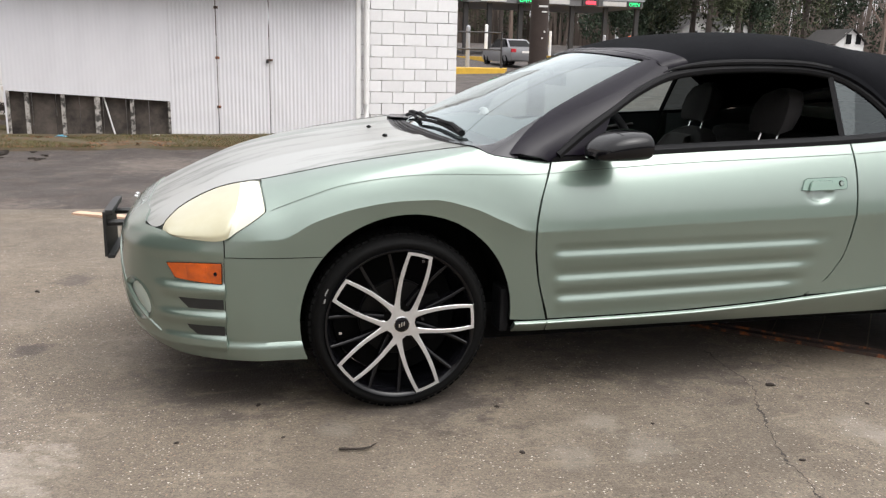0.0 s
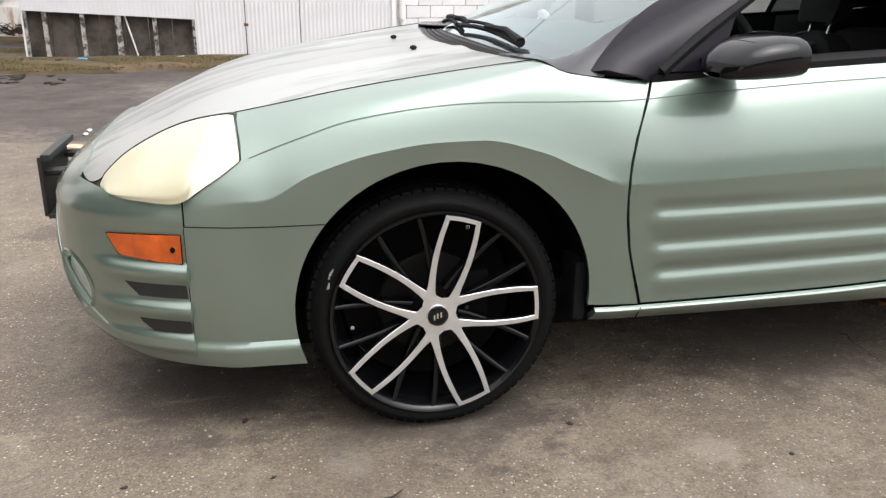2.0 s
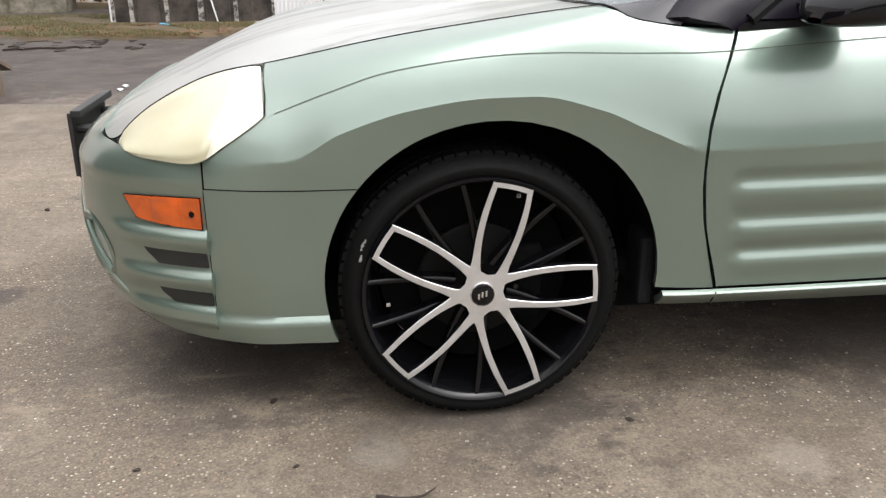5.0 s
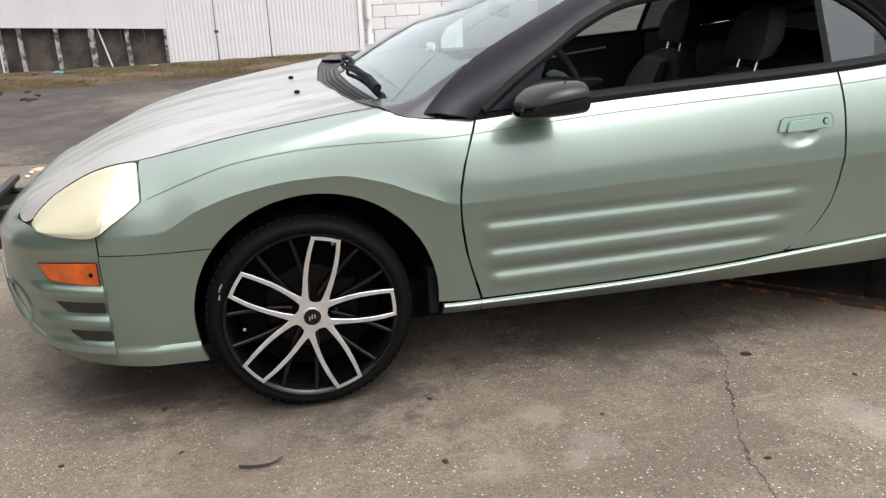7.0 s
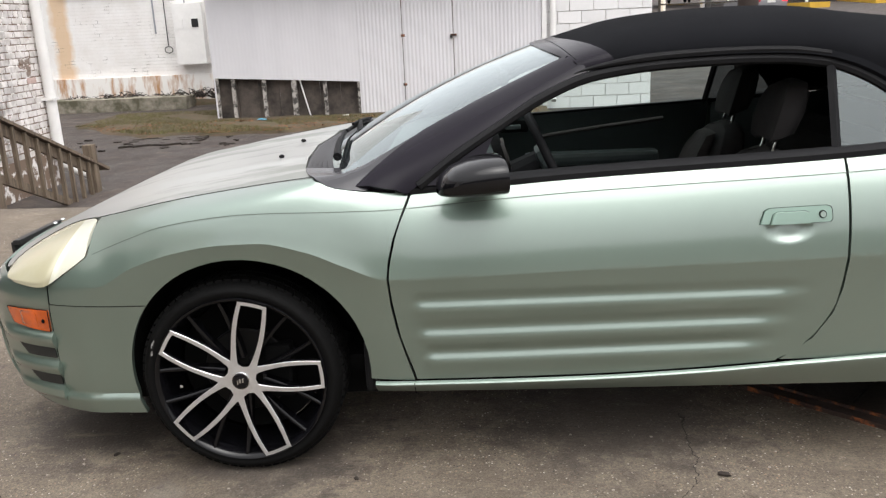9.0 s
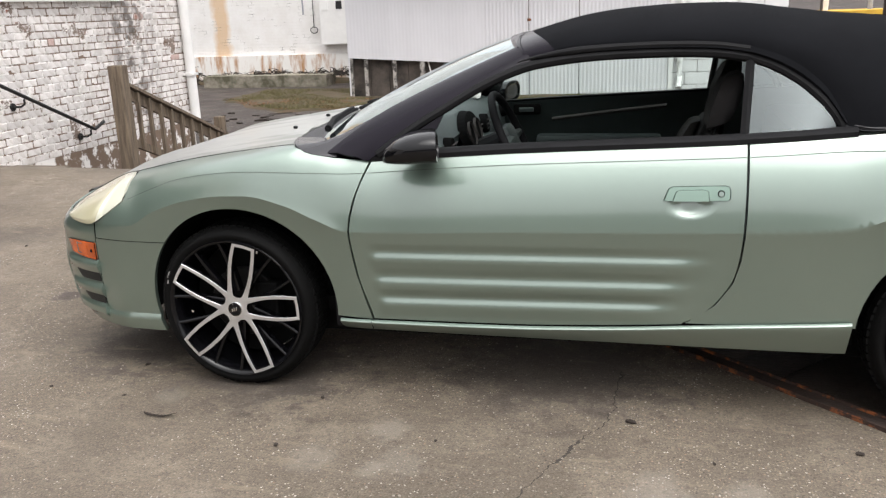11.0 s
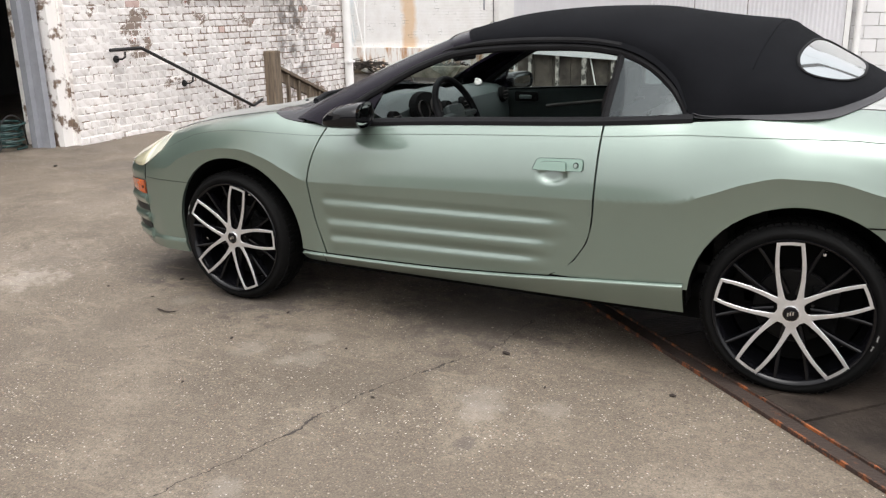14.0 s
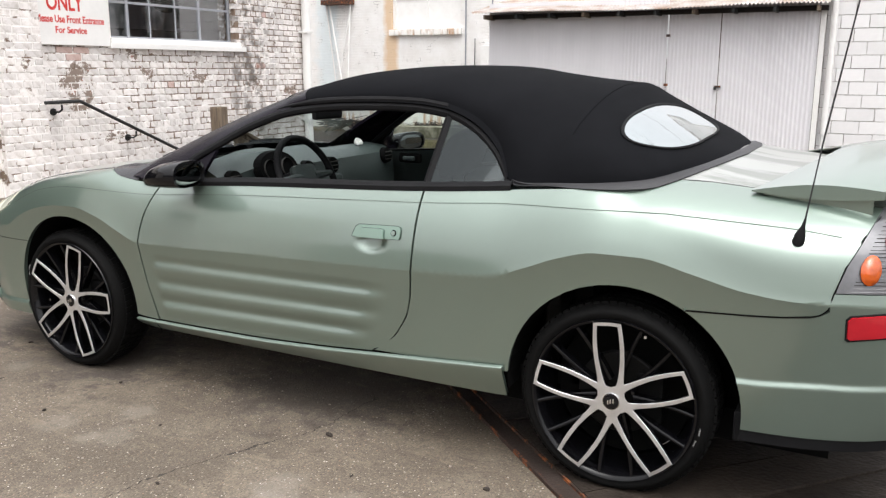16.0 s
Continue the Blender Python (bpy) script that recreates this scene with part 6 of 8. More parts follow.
# windscreen
def screen(w, v):
    b = Vector((0.235 + 0.10 * w * w, 0.735 * w, 0.948 - 0.035 * w * w))
    t = Vector((0.985 + 0.075 * w * w, 0.525 * w, 1.284 - 0.030 * w * w))
    p = b.lerp(t, v)
    return p + Vector((-0.3, 0, 0.9)) * (0.026 * v * (1 - v) * 4 * (1 - 0.5 * w * w))


bm = bmesh.new()
grid(bm, [[screen(-0.97 + 1.94 * i / 24, k / 10) for i in range(25)] for k in range(11)])
ws = part("windscreen", bm, PANE, car, "raked clear windscreen", smooth=True)
ws.visible_shadow = False
for s in (-1, 1):
    outer = spline([(0.55, 0.792, 0.889), (0.70, 0.752, 0.995), (0.86, 0.702, 1.096), (1.0, 0.645, 1.167), (1.115, 0.598, 1.212)], 16)
    inner = [screen(0.97, k / 16) + Vector((0.065, 0.070, -0.004)) * max(0.0, 1 - k / 16 / 0.4) ** 1.5 for k in range(17)]
    mid = [a.lerp(b, 0.45) + Vector((0, 0.008, 0.012)) for a, b in zip(outer, inner)]
    inner2 = [p + Vector((0.0, 0.0, 0.006)) for p in inner]
    skin([[[Vector((p.x, s * p.y, p.z)) for p in r] for r in (outer, [a.lerp(b, 0.5) + Vector((0, .004, .006)) for a, b in zip(outer, mid)], mid, [a.lerp(b, 0.5) + Vector((0, .004, .006)) for a, b in zip(inner2, mid)], inner2)]], BLACK_PAINT, car, "windscreen_pillar", "dark glossy windscreen pillar", center=(1.3, 0, 0.6))
head_low = [screen(-1 + i / 12, 0.985) + Vector((0, 0, 0.004)) for i in range(25)]
head_high = [roof_lip(screen(-1 + i / 12, 1.0).y) for i in range(25)]
skin([[head_low, [a.lerp(b, 0.5) + Vector((0, 0, 0.003)) for a, b in zip(head_low, head_high)], head_high]], BLACK_PAINT, car, "windscreen_header", "dark glossy windscreen header", lip=0.004, center=(1.3, 0, 0.6))


# ---- car: trim, glass, mirrors, cabin ----
def flat_strip(points, w, mat, name, parent, label="", out=0.002):
    """A narrow band that follows (x, z) points on the car's side."""
    rows = [[on(p.x, p.z + d, out) for p in points] for d in (-w / 2, w / 2)]
    return skin([rows], mat, parent, name, label, lip=0.0015)


PINSTRIPE = material("dark green pinstripe", (0.095, 0.115, 0.095), 0.7, vary=0.1, spec=0.2)
for s in (False, True):
    pts = spline([(x, 0, z) for x, z in ((-0.44, 0.733), (-0.31, 0.783), (-0.197, 0.82), (-0.03, 0.848), (0.13, 0.857), (0.37, 0.85), (0.55, 0.85), (1.06, 0.881), (1.83, 0.912), (2.17, 0.932), (2.63, 0.942), (2.75, 0.940), (3.04, 0.922), (3.18, 0.905))], 120)
    rows = [[on(p.x, p.z + d, 0.0015) for p in pts] for d in (-0.0009, 0.0009)]
    skin([rows], PINSTRIPE, car, "pinstripe", "thin dark painted pinstripe", lip=0, mirror=s)

# door handle with its recess and lock
def oval(cx, cz, rx, rz, n=28, p=2.0):
    out = []
    for k in range(n):
        c, s_ = math.cos(k * math.tau / n), math.sin(k * math.tau / n)
        out.append((cx + rx * math.copysign(abs(c) ** (2 / p), c), cz + rz * math.copysign(abs(s_) ** (2 / p), s_)))
    return out


def plate(outline, depth, mat, name, parent, label="", out=0.0, mirror=False, dome=0.0):
    """A raised or sunk plate on the car's side with rounded rim."""
    cx, cz = sum(p[0] for p in outline) / len(outline), sum(p[1] for p in outline) / len(outline)
    bm = bmesh.new()
    rings = []
    for f, d in ((1.0, 0.0), (0.97, depth), (0.6, depth + dome * 0.7), (0.25, depth + dome)):
        rings.append([bm.verts.new(on(cx + (x - cx) * f, cz + (z - cz) * f, out + d)) for x, z in outline])
    n = len(outline)
    for a, b in zip(rings, rings[1:]):
        for k in range(n):
            bm.faces.new((a[k], a[(k + 1) % n], b[(k + 1) % n], b[k]))
    bm.faces.new(rings[-1])
    if mirror:
        for v in bm.verts:
            v.co.y = -v.co.y
    return part(name, bm, mat, parent, label, smooth=True)


for s in (False, True):
    dr = [o for o in car.children if o.name.startswith("door")][1 if s else 0]
    bezel_line = [(1.574, 0.778), (1.577, 0.788), (1.588, 0.815), (1.602, 0.822), (1.765, 0.827), (1.777, 0.823), (1.781, 0.812), (1.781, 0.788), (1.775, 0.781), (1.70, 0.779), (1.62, 0.776)]
    flap_line = [(1.602, 0.778), (1.611, 0.805), (1.622, 0.812), (1.700, 0.814), (1.713, 0.810), (1.716, 0.780)]
    plate(bezel_line, 0.007, HANDLE_PAINT, "handle_bezel", dr, mirror=s)
    plate(flap_line, 0.009, HANDLE_PAINT, "door_handle", dr, "green painted flap handle", out=0.008, mirror=s)
    rim_pts = [on(x, z, 0.004) for x, z in bezel_line]
    flap_pts = [on(x, z, 0.009) for x, z in flap_line]
    if s:
        rim_pts = [Vector((p.x, -p.y, p.z)) for p in rim_pts]
        flap_pts = [Vector((p.x, -p.y, p.z)) for p in flap_pts]
    part("handle_gap", tube(bmesh.new(), rim_pts, 0.0009, 5, closed=True), GAP, dr, "dark gap round the handle")
    part("handle_gap", tube(bmesh.new(), flap_pts, 0.0008, 5), GAP, dr)
    plate(oval(1.752, 0.803, 0.011, 0.011, 16), 0.003, GAP, "lock_rim", dr, out=0.007, mirror=s)
    plate(oval(1.752, 0.803, 0.0085, 0.0085, 16), 0.004, PAINT, "door_lock", dr, out=0.008, mirror=s)

# belt trim, window surrounds, quarter glass
def at_x(pts, x):
    for a, b in zip(pts, pts[1:]):
        if a.x <= x <= b.x:
            return a.lerp(b, (x - a.x) / max(1e-6, b.x - a.x))
    return pts[0] if x < pts[0].x else pts[-1]


GLASS_B = lambda x: Vector((x, -0.728, BELT(x) + 0.022))
WT = [(0.585, -0.778, 0.910), (0.70, -0.745, 0.992), (0.83, -0.702, 1.070), (0.95, -0.660, 1.137), (1.08, -0.618, 1.189), (1.2, -0.602, 1.212), (1.35, -0.596, 1.226), (1.55, -0.594, 1.232), (1.72, -0.594, 1.228), (1.84, -0.597, 1.212)]
QT = [(1.84, -0.597, 1.212), (1.92, -0.610, 1.182), (2.0, -0.632, 1.135), (2.07, -0.665, 1.075), (2.12, -0.70, 1.01), (2.135, -0.725, 0.985)]
WTS, QTS = spline(WT, 60), spline(QT, 30)
for s in (-1, 1):
    fl = lambda p: Vector((p[0], -s * p[1], p[2]))
    rows = []
    for dz, dy in ((-0.002, 0.004), (0.014, 0.004), (0.026, -0.012), (0.026, -0.05)):
        rows.append([Vector((x, s * (half(x, BELT(x)) + dy), BELT(x) + dz)) for x in span(0.56, 2.16, 50)])
    skin([rows], TRIM, car, "belt_trim", "black rubber belt moulding", lip=0.004)
    part("window_seal", tube(bmesh.new(), [fl(p) for p in WTS], 0.017, 8), TRIM, car, "black rubber window seal", smooth=True)
    part("quarter_seal", tube(bmesh.new(), [fl(p) for p in QTS], 0.015, 8), TRIM, car, smooth=True)
    part("roof_rail_seal", tube(bmesh.new(), [fl(p) + Vector((0, s * 0.004, 0.026)) for p in WTS[26:]], [0.002 + 0.011 * min(1.0, i / 10) for i in range(len(WTS) - 26)], 8), TRIM, car, smooth=True)
    bm = bmesh.new()
    q = [(1.808, -0.752, 0.955), (1.836, -0.752, 0.957), (1.858, -0.606, 1.20), (1.830, -0.603, 1.21)]
    rows = [[fl(p) for p in (q[0], q[3])], [fl(Vector(p) + Vector((0, -0.012, 0))) for p in (Vector(q[0]).lerp(Vector(q[1]), 0.5), Vector(q[3]).lerp(Vector(q[2]), 0.5))], [fl(p) for p in (q[1], q[2])]]
    skin([rows], TRIM, car, "window_pillar", "black pillar between door and quarter window")
    bm = bmesh.new()
    base = [Vector((x, -0.748 + 0.006 * (x - 1.85), BELT(x) + 0.01)) for x in span(1.832, 2.135, 30)]
    grid(bm, [[fl(p) for p in base], [fl(p) for p in QTS]])
    qw = part("quarter_window", bm, PANE_DARK, car, "green tinted quarter window", smooth=True)
    qw.visible_shadow = False
    if s > 0:
        bm = bmesh.new()
        base = [Vector((x, -0.752, BELT(x) + 0.01)) for x in span(0.66, 1.84, 60)]
        grid(bm, [[fl(p) for p in base], [fl(at_x(WTS, p.x)) for p in base]])
        gl = part("door_glass", bm, PANE_FAR, car, "raised pale green door glass", smooth=True)
        gl.visible_shadow = False
    # sail panel at the foot of the pillar
    bm = bmesh.new()
    skin([[[fl(p) for p in ((0.605, -0.783, 0.912), (0.70, -0.748, 0.988), (0.80, -0.714, 1.048))], [fl(p) for p in ((0.70, -0.783, 0.912), (0.77, -0.75, 0.95), (0.815, -0.714, 1.043))]]], BLACK_PAINT, car, "mirror_sail", "black triangular mirror base")
    # mirror head
    mh = new("door_mirror")
    mh.parent = car
    tagged(mh, "glossy black door mirror")
    bm = bmesh.new()
    # stations from the tip to the open back: x, half-height, half-width
    rows = []
    for x, hh, hw in ((-0.150, 0.006, 0.02), (-0.146, 0.017, 0.045), (-0.132, 0.028, 0.068), (-0.102, 0.040, 0.088), (-0.062, 0.048, 0.103), (-0.02, 0.052, 0.112), (0.022, 0.0535, 0.115), (0.034, 0.052, 0.113), (0.036, 0.045, 0.100), (0.026, 0.043, 0.098)):
        row = []
        for k in range(37):
            c, q = math.cos(k * math.tau / 36), math.sin(k * math.tau / 36)
            row.append((x, hw * math.copysign(abs(c) ** 0.66, c), -(0.0535 - hh) * 0.75 + hh * math.copysign(abs(q) ** (0.74 if q < 0 else 0.85), q)))
        rows.append(row)
    grid(bm, rows)
    bmesh.ops.remove_doubles(bm, verts=bm.verts[:], dist=0.0003)
    part("mirror_shell", bm, MIRROR_SHELL, mh, smooth=True)
    bm = bmesh.new()
    bmesh.ops.create_uvsphere(bm, u_segments=24, v_segments=8, radius=1)
    for v in bm.verts:
        v.co = Vector((0.028 + 0.004 * v.co.x, math.copysign(abs(v.co.y) ** 0.7, v.co.y) * 0.098, math.copysign(abs(v.co.z) ** 0.75, v.co.z) * 0.043))
    part("mirror_glass", bm, MIRROR, mh, "mirror glass", smooth=True)
    part("mirror_foot", box(bmesh.new(), -0.07, 0.0, min(-s * 0.0, -s * 0.16), max(-s * 0.0, -s * 0.16), -0.05, -0.015, 0.008), BLACK_PAINT, mh)
    mh.matrix_basis = pose(0.796, s * 0.895, 0.962, 0, -2, -s * 12)

# cowl, washer jets, wipers
rows = []
for k in range(41):
    row = []
    for i in range(33):
        w = -1 + i / 16
        ay = 0.784 * math.sin(w * math.pi / 2) if abs(w) < 1 else math.copysign(0.784, w)
        ax = COWL_X(abs(ay)) + 0.004
        a = Vector((ax, ay, level(ax, ay) - 0.004))
        b = screen(math.sin(w * math.pi / 2) * 0.97, 0.02) - Vector((0, 0, 0.004))
        # louvres that run along the foot of the glass
        dip = math.sin(k / 40 * math.pi) * (1 - w ** 4)
        row.append(a.lerp(b, k / 40) + Vector((0, 0, -0.014 * dip + 0.009 * dip * (1 - (k / 40 * 6) % 1.0))))
    rows.append(row)
skin([rows], COWL, car, "cowl_panel", "black plastic cowl below the windscreen", lip=0.01)
for y in (-0.23, 0.17):
    bm = bmesh.new()
    bmesh.ops.create_uvsphere(bm, u_segments=12, v_segments=8, radius=1)
    for v in bm.verts:
        v.co = Vector((v.co.x * 0.011, v.co.y * 0.008, v.co.z * 0.007))
    part("washer_jet", bm, TRIM, car, smooth=True).location = (0.048, y, level(0.048, y) + 0.006)
for y0, y1, f in ((-0.50, 0.02, 1), (0.06, 0.52, 1)):
    wp = new("wiper")
    wp.parent = car
    tagged(wp, "black windscreen wiper")
    lift_ = Vector((-0.02, 0, 0.022))
    W = lambda y, v: screen(y / 0.72, v) + lift_
    a = Vector((0.30, y0, level(0.24, y0) + 0.02))
    part("wiper_arm", tube(bmesh.new(), [a, a.lerp(W((y0 + y1) / 2, 0.06), 0.4) + Vector((0, 0, 0.015)), W((y0 + y1) / 2, 0.06)], [0.015, 0.010, 0.007], 8), TRIM, wp, smooth=True)
    part("wiper_blade", tube(bmesh.new(), [W(y0 + (y1 - y0) * k / 10, 0.035 + 0.02 * math.sin(k / 10 * math.pi)) - lift_ * 0.35 for k in range(11)], 0.008, 6), TRIM, wp)
    part("wiper_bridge", tube(bmesh.new(), [W(y0 + (y1 - y0) * k / 6, 0.05 + 0.02 * math.sin(k / 6 * math.pi)) for k in range(1, 6)], 0.006, 6), TRIM, wp)

# front plate bracket, fog lamps, badge, bumper line, mudflaps
pb = new("plate_bracket")
pb.parent = car
tagged(pb, "black steel front plate bracket on two rods")
part("bracket_plate", box(bmesh.new(), -1.062, -1.050, -0.17, 0.17, 0.445, 0.625, 0.003), BLACK_STEEL, pb)
for z0, z1 in ((0.612, 0.632), (0.438, 0.452)):
    part("bracket_flange", box(bmesh.new(), -1.052, -1.025, -0.17, 0.17, z0, z1, 0.003), BLACK_STEEL, pb)
for y in (-0.13, 0.13):
    part("bracket_rod", tube(bmesh.new(), [(-1.055, y, 0.575), (-0.96, y, 0.575)], 0.013, 8), BLACK_STEEL, pb)


def front_point(y, z, out=0.0):
    """A point on the nose at the width y and height z."""
    lo, hi = 0.35 - nose(z), 0.3
    for _ in range(40):
        mid = (lo + hi) / 2
        if half(mid, z) < abs(y):
            lo = mid
        else:
            hi = mid
    e = 1e-3
    n = Vector((-1, -math.copysign(min(3.0, abs(y) ** 3 * 6), y) * -1, 0)).normalized()
    return Vector((lo, y, z)) + Vector((-1, math.copysign(0.6 * abs(y), y), 0)).normalized() * out


FOG = material("dull fog lamp bowl", (0.62, 0.68, 0.62), 0.3, 0.2, 0.3, vary=0.2, scale=10)
for s in (-1, 1):
    bm = bmesh.new()
    rings = []
    for f, d in ((1.10, 0.001), (1.02, 0.004), (0.96, 0.001), (0.88, -0.008), (0.75, -0.020), (0.1, -0.025)):
        rings.append([bm.verts.new(front_point(s * (0.565 + 0.078 * f * math.cos(k * math.tau / 28)), 0.385 + 0.075 * f * math.sin(k * math.tau / 28), d)) for k in range(28)])
    for a, b in zip(rings, rings[1:]):
        for k in range(28):
            bm.faces.new((a[k], a[(k + 1) % 28], b[(k + 1) % 28], b[k]))
    bm.faces.new(rings[-1])
    part("fog_lamp_recess", bm, PAINT, car, smooth=True)
    bm = bmesh.new()
    ring = [bm.verts.new(front_point(s * (0.565 + 0.060 * math.cos(k * math.tau / 24)), 0.385 + 0.060 * math.sin(k * math.tau / 24), -0.014)) for k in range(24)]
    bm.faces.new(ring)
    part("fog_lamp", bm, FOG, car, "round fog lamp with bright bowl")
    # raised fold from plate bracket down to the lower lip
    path = spline([(0.20, 0.60), (0.36, 0.52), (0.50, 0.41), (0.60, 0.31), (0.655, 0.268)], 30)
    part("bumper_fold", tube(bmesh.new(), [front_point(s * y, z, -0.0035) for y, z, _ in [(p.x, p.y, 0) for p in spline([(0.20, 0.60, 0), (0.36, 0.52, 0), (0.50, 0.42, 0), (0.60, 0.33, 0), (0.665, 0.268, 0)], 30)]], 0.009, 8), PAINT, car, smooth=True)
    part("mudflap", box(bmesh.new(), 0.385, 0.42, min(s * 0.68, s * 0.79), max(s * 0.68, s * 0.79), 0.25, 0.42, 0.012), TRIM, car, "black rubber mudflap")
    part("mudflap", box(bmesh.new(), 2.93, 2.965, min(s * 0.68, s * 0.785), max(s * 0.68, s * 0.785), 0.24, 0.34, 0.008), TRIM, car, "black rubber mudflap")
for y in (-0.035, 0.03):
    bm = bmesh.new()
    bmesh.ops.create_uvsphere(bm, u_segments=12, v_segments=8, radius=0.011)
    o = part("hood_badge", bm, CHROME, car, "small bright badge", smooth=True)
    o.matrix_basis = Matrix.Translation((-0.945, y, 0.665)) @ Matrix.Diagonal((0.9, 1.0, 0.5, 1))

# bright bezel lines: headlight rim, signal lens screw
for s in (False, True):
    ring = spline([(x, 0, z) for x, z in HL_TOP], 40) + spline([(x, 0, z) for x, z in HL_BOT[::-1]], 40)
    pts = [on(p.x, p.z, 0.003) for p in ring]
    if s:
        pts = [Vector((p.x, -p.y, p.z)) for p in pts]
    hl = [o for o in car.children if o.name.startswith("headlight")][1 if s else 0]
    part("lens_rim", tube(bmesh.new(), pts, 0.0023, 6, closed=True), GAP, hl, "dark gap round the lens")
    sg = [o for o in car.children if o.name.startswith("turn_signal")][1 if s else 0]
    rim_line = [on(x, z, 0.005) for x, z in ((-0.792, 0.546), (-0.72, 0.552), (-0.61, 0.556), (-0.611, 0.484), (-0.69, 0.488), (-0.765, 0.497))]
    part("signal_gap", tube(bmesh.new(), [Vector((p.x, -p.y, p.z)) if s else p for p in along(rim_line + rim_line[:1], 36)[:-1]], 0.0017, 5, closed=True), GAP, sg, "dark gap round the lens")
    plate(oval(-0.632, 0.519, 0.006, 0.007, 14), 0.003, GAP, "lens_screw", sg, out=0.007, mirror=s)
    plate([(-0.725, 0.500), (-0.728, 0.545), (-0.66, 0.548), (-0.655, 0.496)], 0.002, AMBER, "lens_bulb", sg, out=0.005, mirror=s)

# tail: lamps, reflector, antenna, spoiler
for s in (False, True):
    tl = [o for o in car.children if o.name.startswith("tail_lamp")][1 if s else 0]
    plate(oval(3.262, 0.820, 0.027, 0.042, 24), 0.003, AMBER, "signal_lens", tl, "round orange signal lens", out=0.003, mirror=s, dome=0.012)
    plate(oval(3.34, 0.90, 0.05, 0.05, 24), 0.003, RED_LENS, "stop_lens", tl, "round red stop lens", out=0.003, mirror=s, dome=0.012)
    for k in range(12):
        for f in (0.25, 0.75):
            row = [Vector(p).lerp(Vector(q), f) for p, q in zip(tp[k], tp[k + 1])]
            row = row[1:8] if not s else row[33:40]
            part("lens_rib", tube(bmesh.new(), [p + Vector((0.001, (1 if s else -1) * 0.0005, 0)) for p in row], 0.0011, 5), RIM_DISC if k % 2 else SMOKE_LENS, tl)
    out_l = [(3.214, 0.618), (3.212, 0.68), (3.222, 0.692), (3.29, 0.70), (3.36, 0.706), (3.37, 0.70), (3.37, 0.634), (3.36, 0.627), (3.29, 0.62), (3.222, 0.612)]
    plate(out_l, 0.003, TRIM, "reflector_surround", car, mirror=s, out=0.001)
    plate([(3.292 + (x - 3.292) * 0.93, 0.66 + (z - 0.66) * 0.86) for x, z in out_l], 0.004, RED_LENS, "reflector", car, "red rear side reflector", out=0.004, mirror=s)
an = new("antenna")
an.parent = car
tagged(an, "black whip antenna on a rubber foot")
ant = on(3.068, 0.895)
part("antenna_foot", tube(bmesh.new(), [ant + Vector((0, 0.012, -0.016)), ant + Vector((0, -0.004, -0.006)), ant + Vector((0.004, -0.006, 0.012)), ant + Vector((0.010, -0.004, 0.040)), ant + Vector((0.014, -0.002, 0.062))], [0.012, 0.0175, 0.016, 0.006, 0.003], 14), TRIM, an, smooth=True)
part("antenna_whip", tube(bmesh.new(), [ant + Vector((0.013, -0.002, 0.055)), (3.107, -0.74, 1.18), (3.161, -0.735, 1.55), (3.185, -0.733, 1.70)], [0.003, 0.0026, 0.0022, 0.0016], 6), BLACK_STEEL, an)
sp = new("spoiler")
sp.parent = car
tagged(sp, "body-coloured rear spoiler with swept side legs")
rows_top = []
N = 48
for i in range(N + 1):
    w = -1 + 2 * i / N
    q = abs(w)
    rows_top.append((3.13 - 0.216 * q ** 1.15, 0.665 * w, 1.102 - 0.090 * q ** 1.1, 3.46 - 0.185 * q ** 3, 1.128 - 0.098 * q ** 2))
prof = []
for k in range(9):
    f = k / 8
    prof.append([Vector((xf + (xb - xf) * f, y, zf + (zb - zf) * f + 0.018 * math.sin(f * math.pi))) for xf, y, zf, xb, zb in rows_top])
under = []
for k in range(9):
    f = 1 - k / 8
    under.append([Vector((xf + (xb - xf) * f, y, zf + (zb - zf) * f - 0.004 - 0.030 * math.sin(f * math.pi) * (1 - 0.6 * smooth(0.5, 1.0, abs(y) / 0.665)) - 0.020 * f)) for xf, y, zf, xb, zb in rows_top])
loop = prof + under
ends = [sum((r[i] for r in loop), Vector()) / len(loop) for i in (0, N)]
loop = [[ends[0]] + r + [ends[1]] for r in loop]
skin([loop + [loop[0]]], PAINT, sp, "spoiler_blade", lip=0, center=(3.4, 0, 1.1))
for s in (-1, 1):
    bm = bmesh.new()
    rows = []
    for f in span(0, 1, 12):
        x = 2.95 + (3.25 - 2.95) * f
        zl = level(min(x, 3.3), 0.64) - 0.02
        rows.append([(x, s * 0.65, 1.004), (x, s * 0.648, zl), (x, s * 0.60, zl), (x, s * 0.59, 1.01)])
    grid(bm, rows)
    part("spoiler_leg", bm, PAINT, sp, smooth=True)

# soft top: tonneau band, seams, rear window
left = [top_point(0.54 + 0.46 * k / 30, 0) for k in range(31)]
bow = left + [Vector((p.x, -p.y, p.z)) for p in reversed(left)]
in_row, out_row = [], []
for p in bow:
    d = (Vector((p.x, p.y, 0)) - Vector((2.15, 0, 0))).normalized()
    in_row.append(p - d * 0.014 * smooth(2.2, 2.5, p.x) + Vector((0, 0, 0.006 + 0.004 * smooth(2.2, 2.5, p.x))))
    o = p + d * (0.004 + 0.030 * smooth(2.25, 2.65, p.x))
    o.z = max(level(min(o.x, 3.2), abs(o.y)) + 0.004, p.z - 0.004 - 0.014 * smooth(2.25, 2.65, p.x))
    out_row.append(o)
mid_row = [a.lerp(b, 0.5) + Vector((0, 0, 0.006)) for a, b in zip(in_row, out_row)]
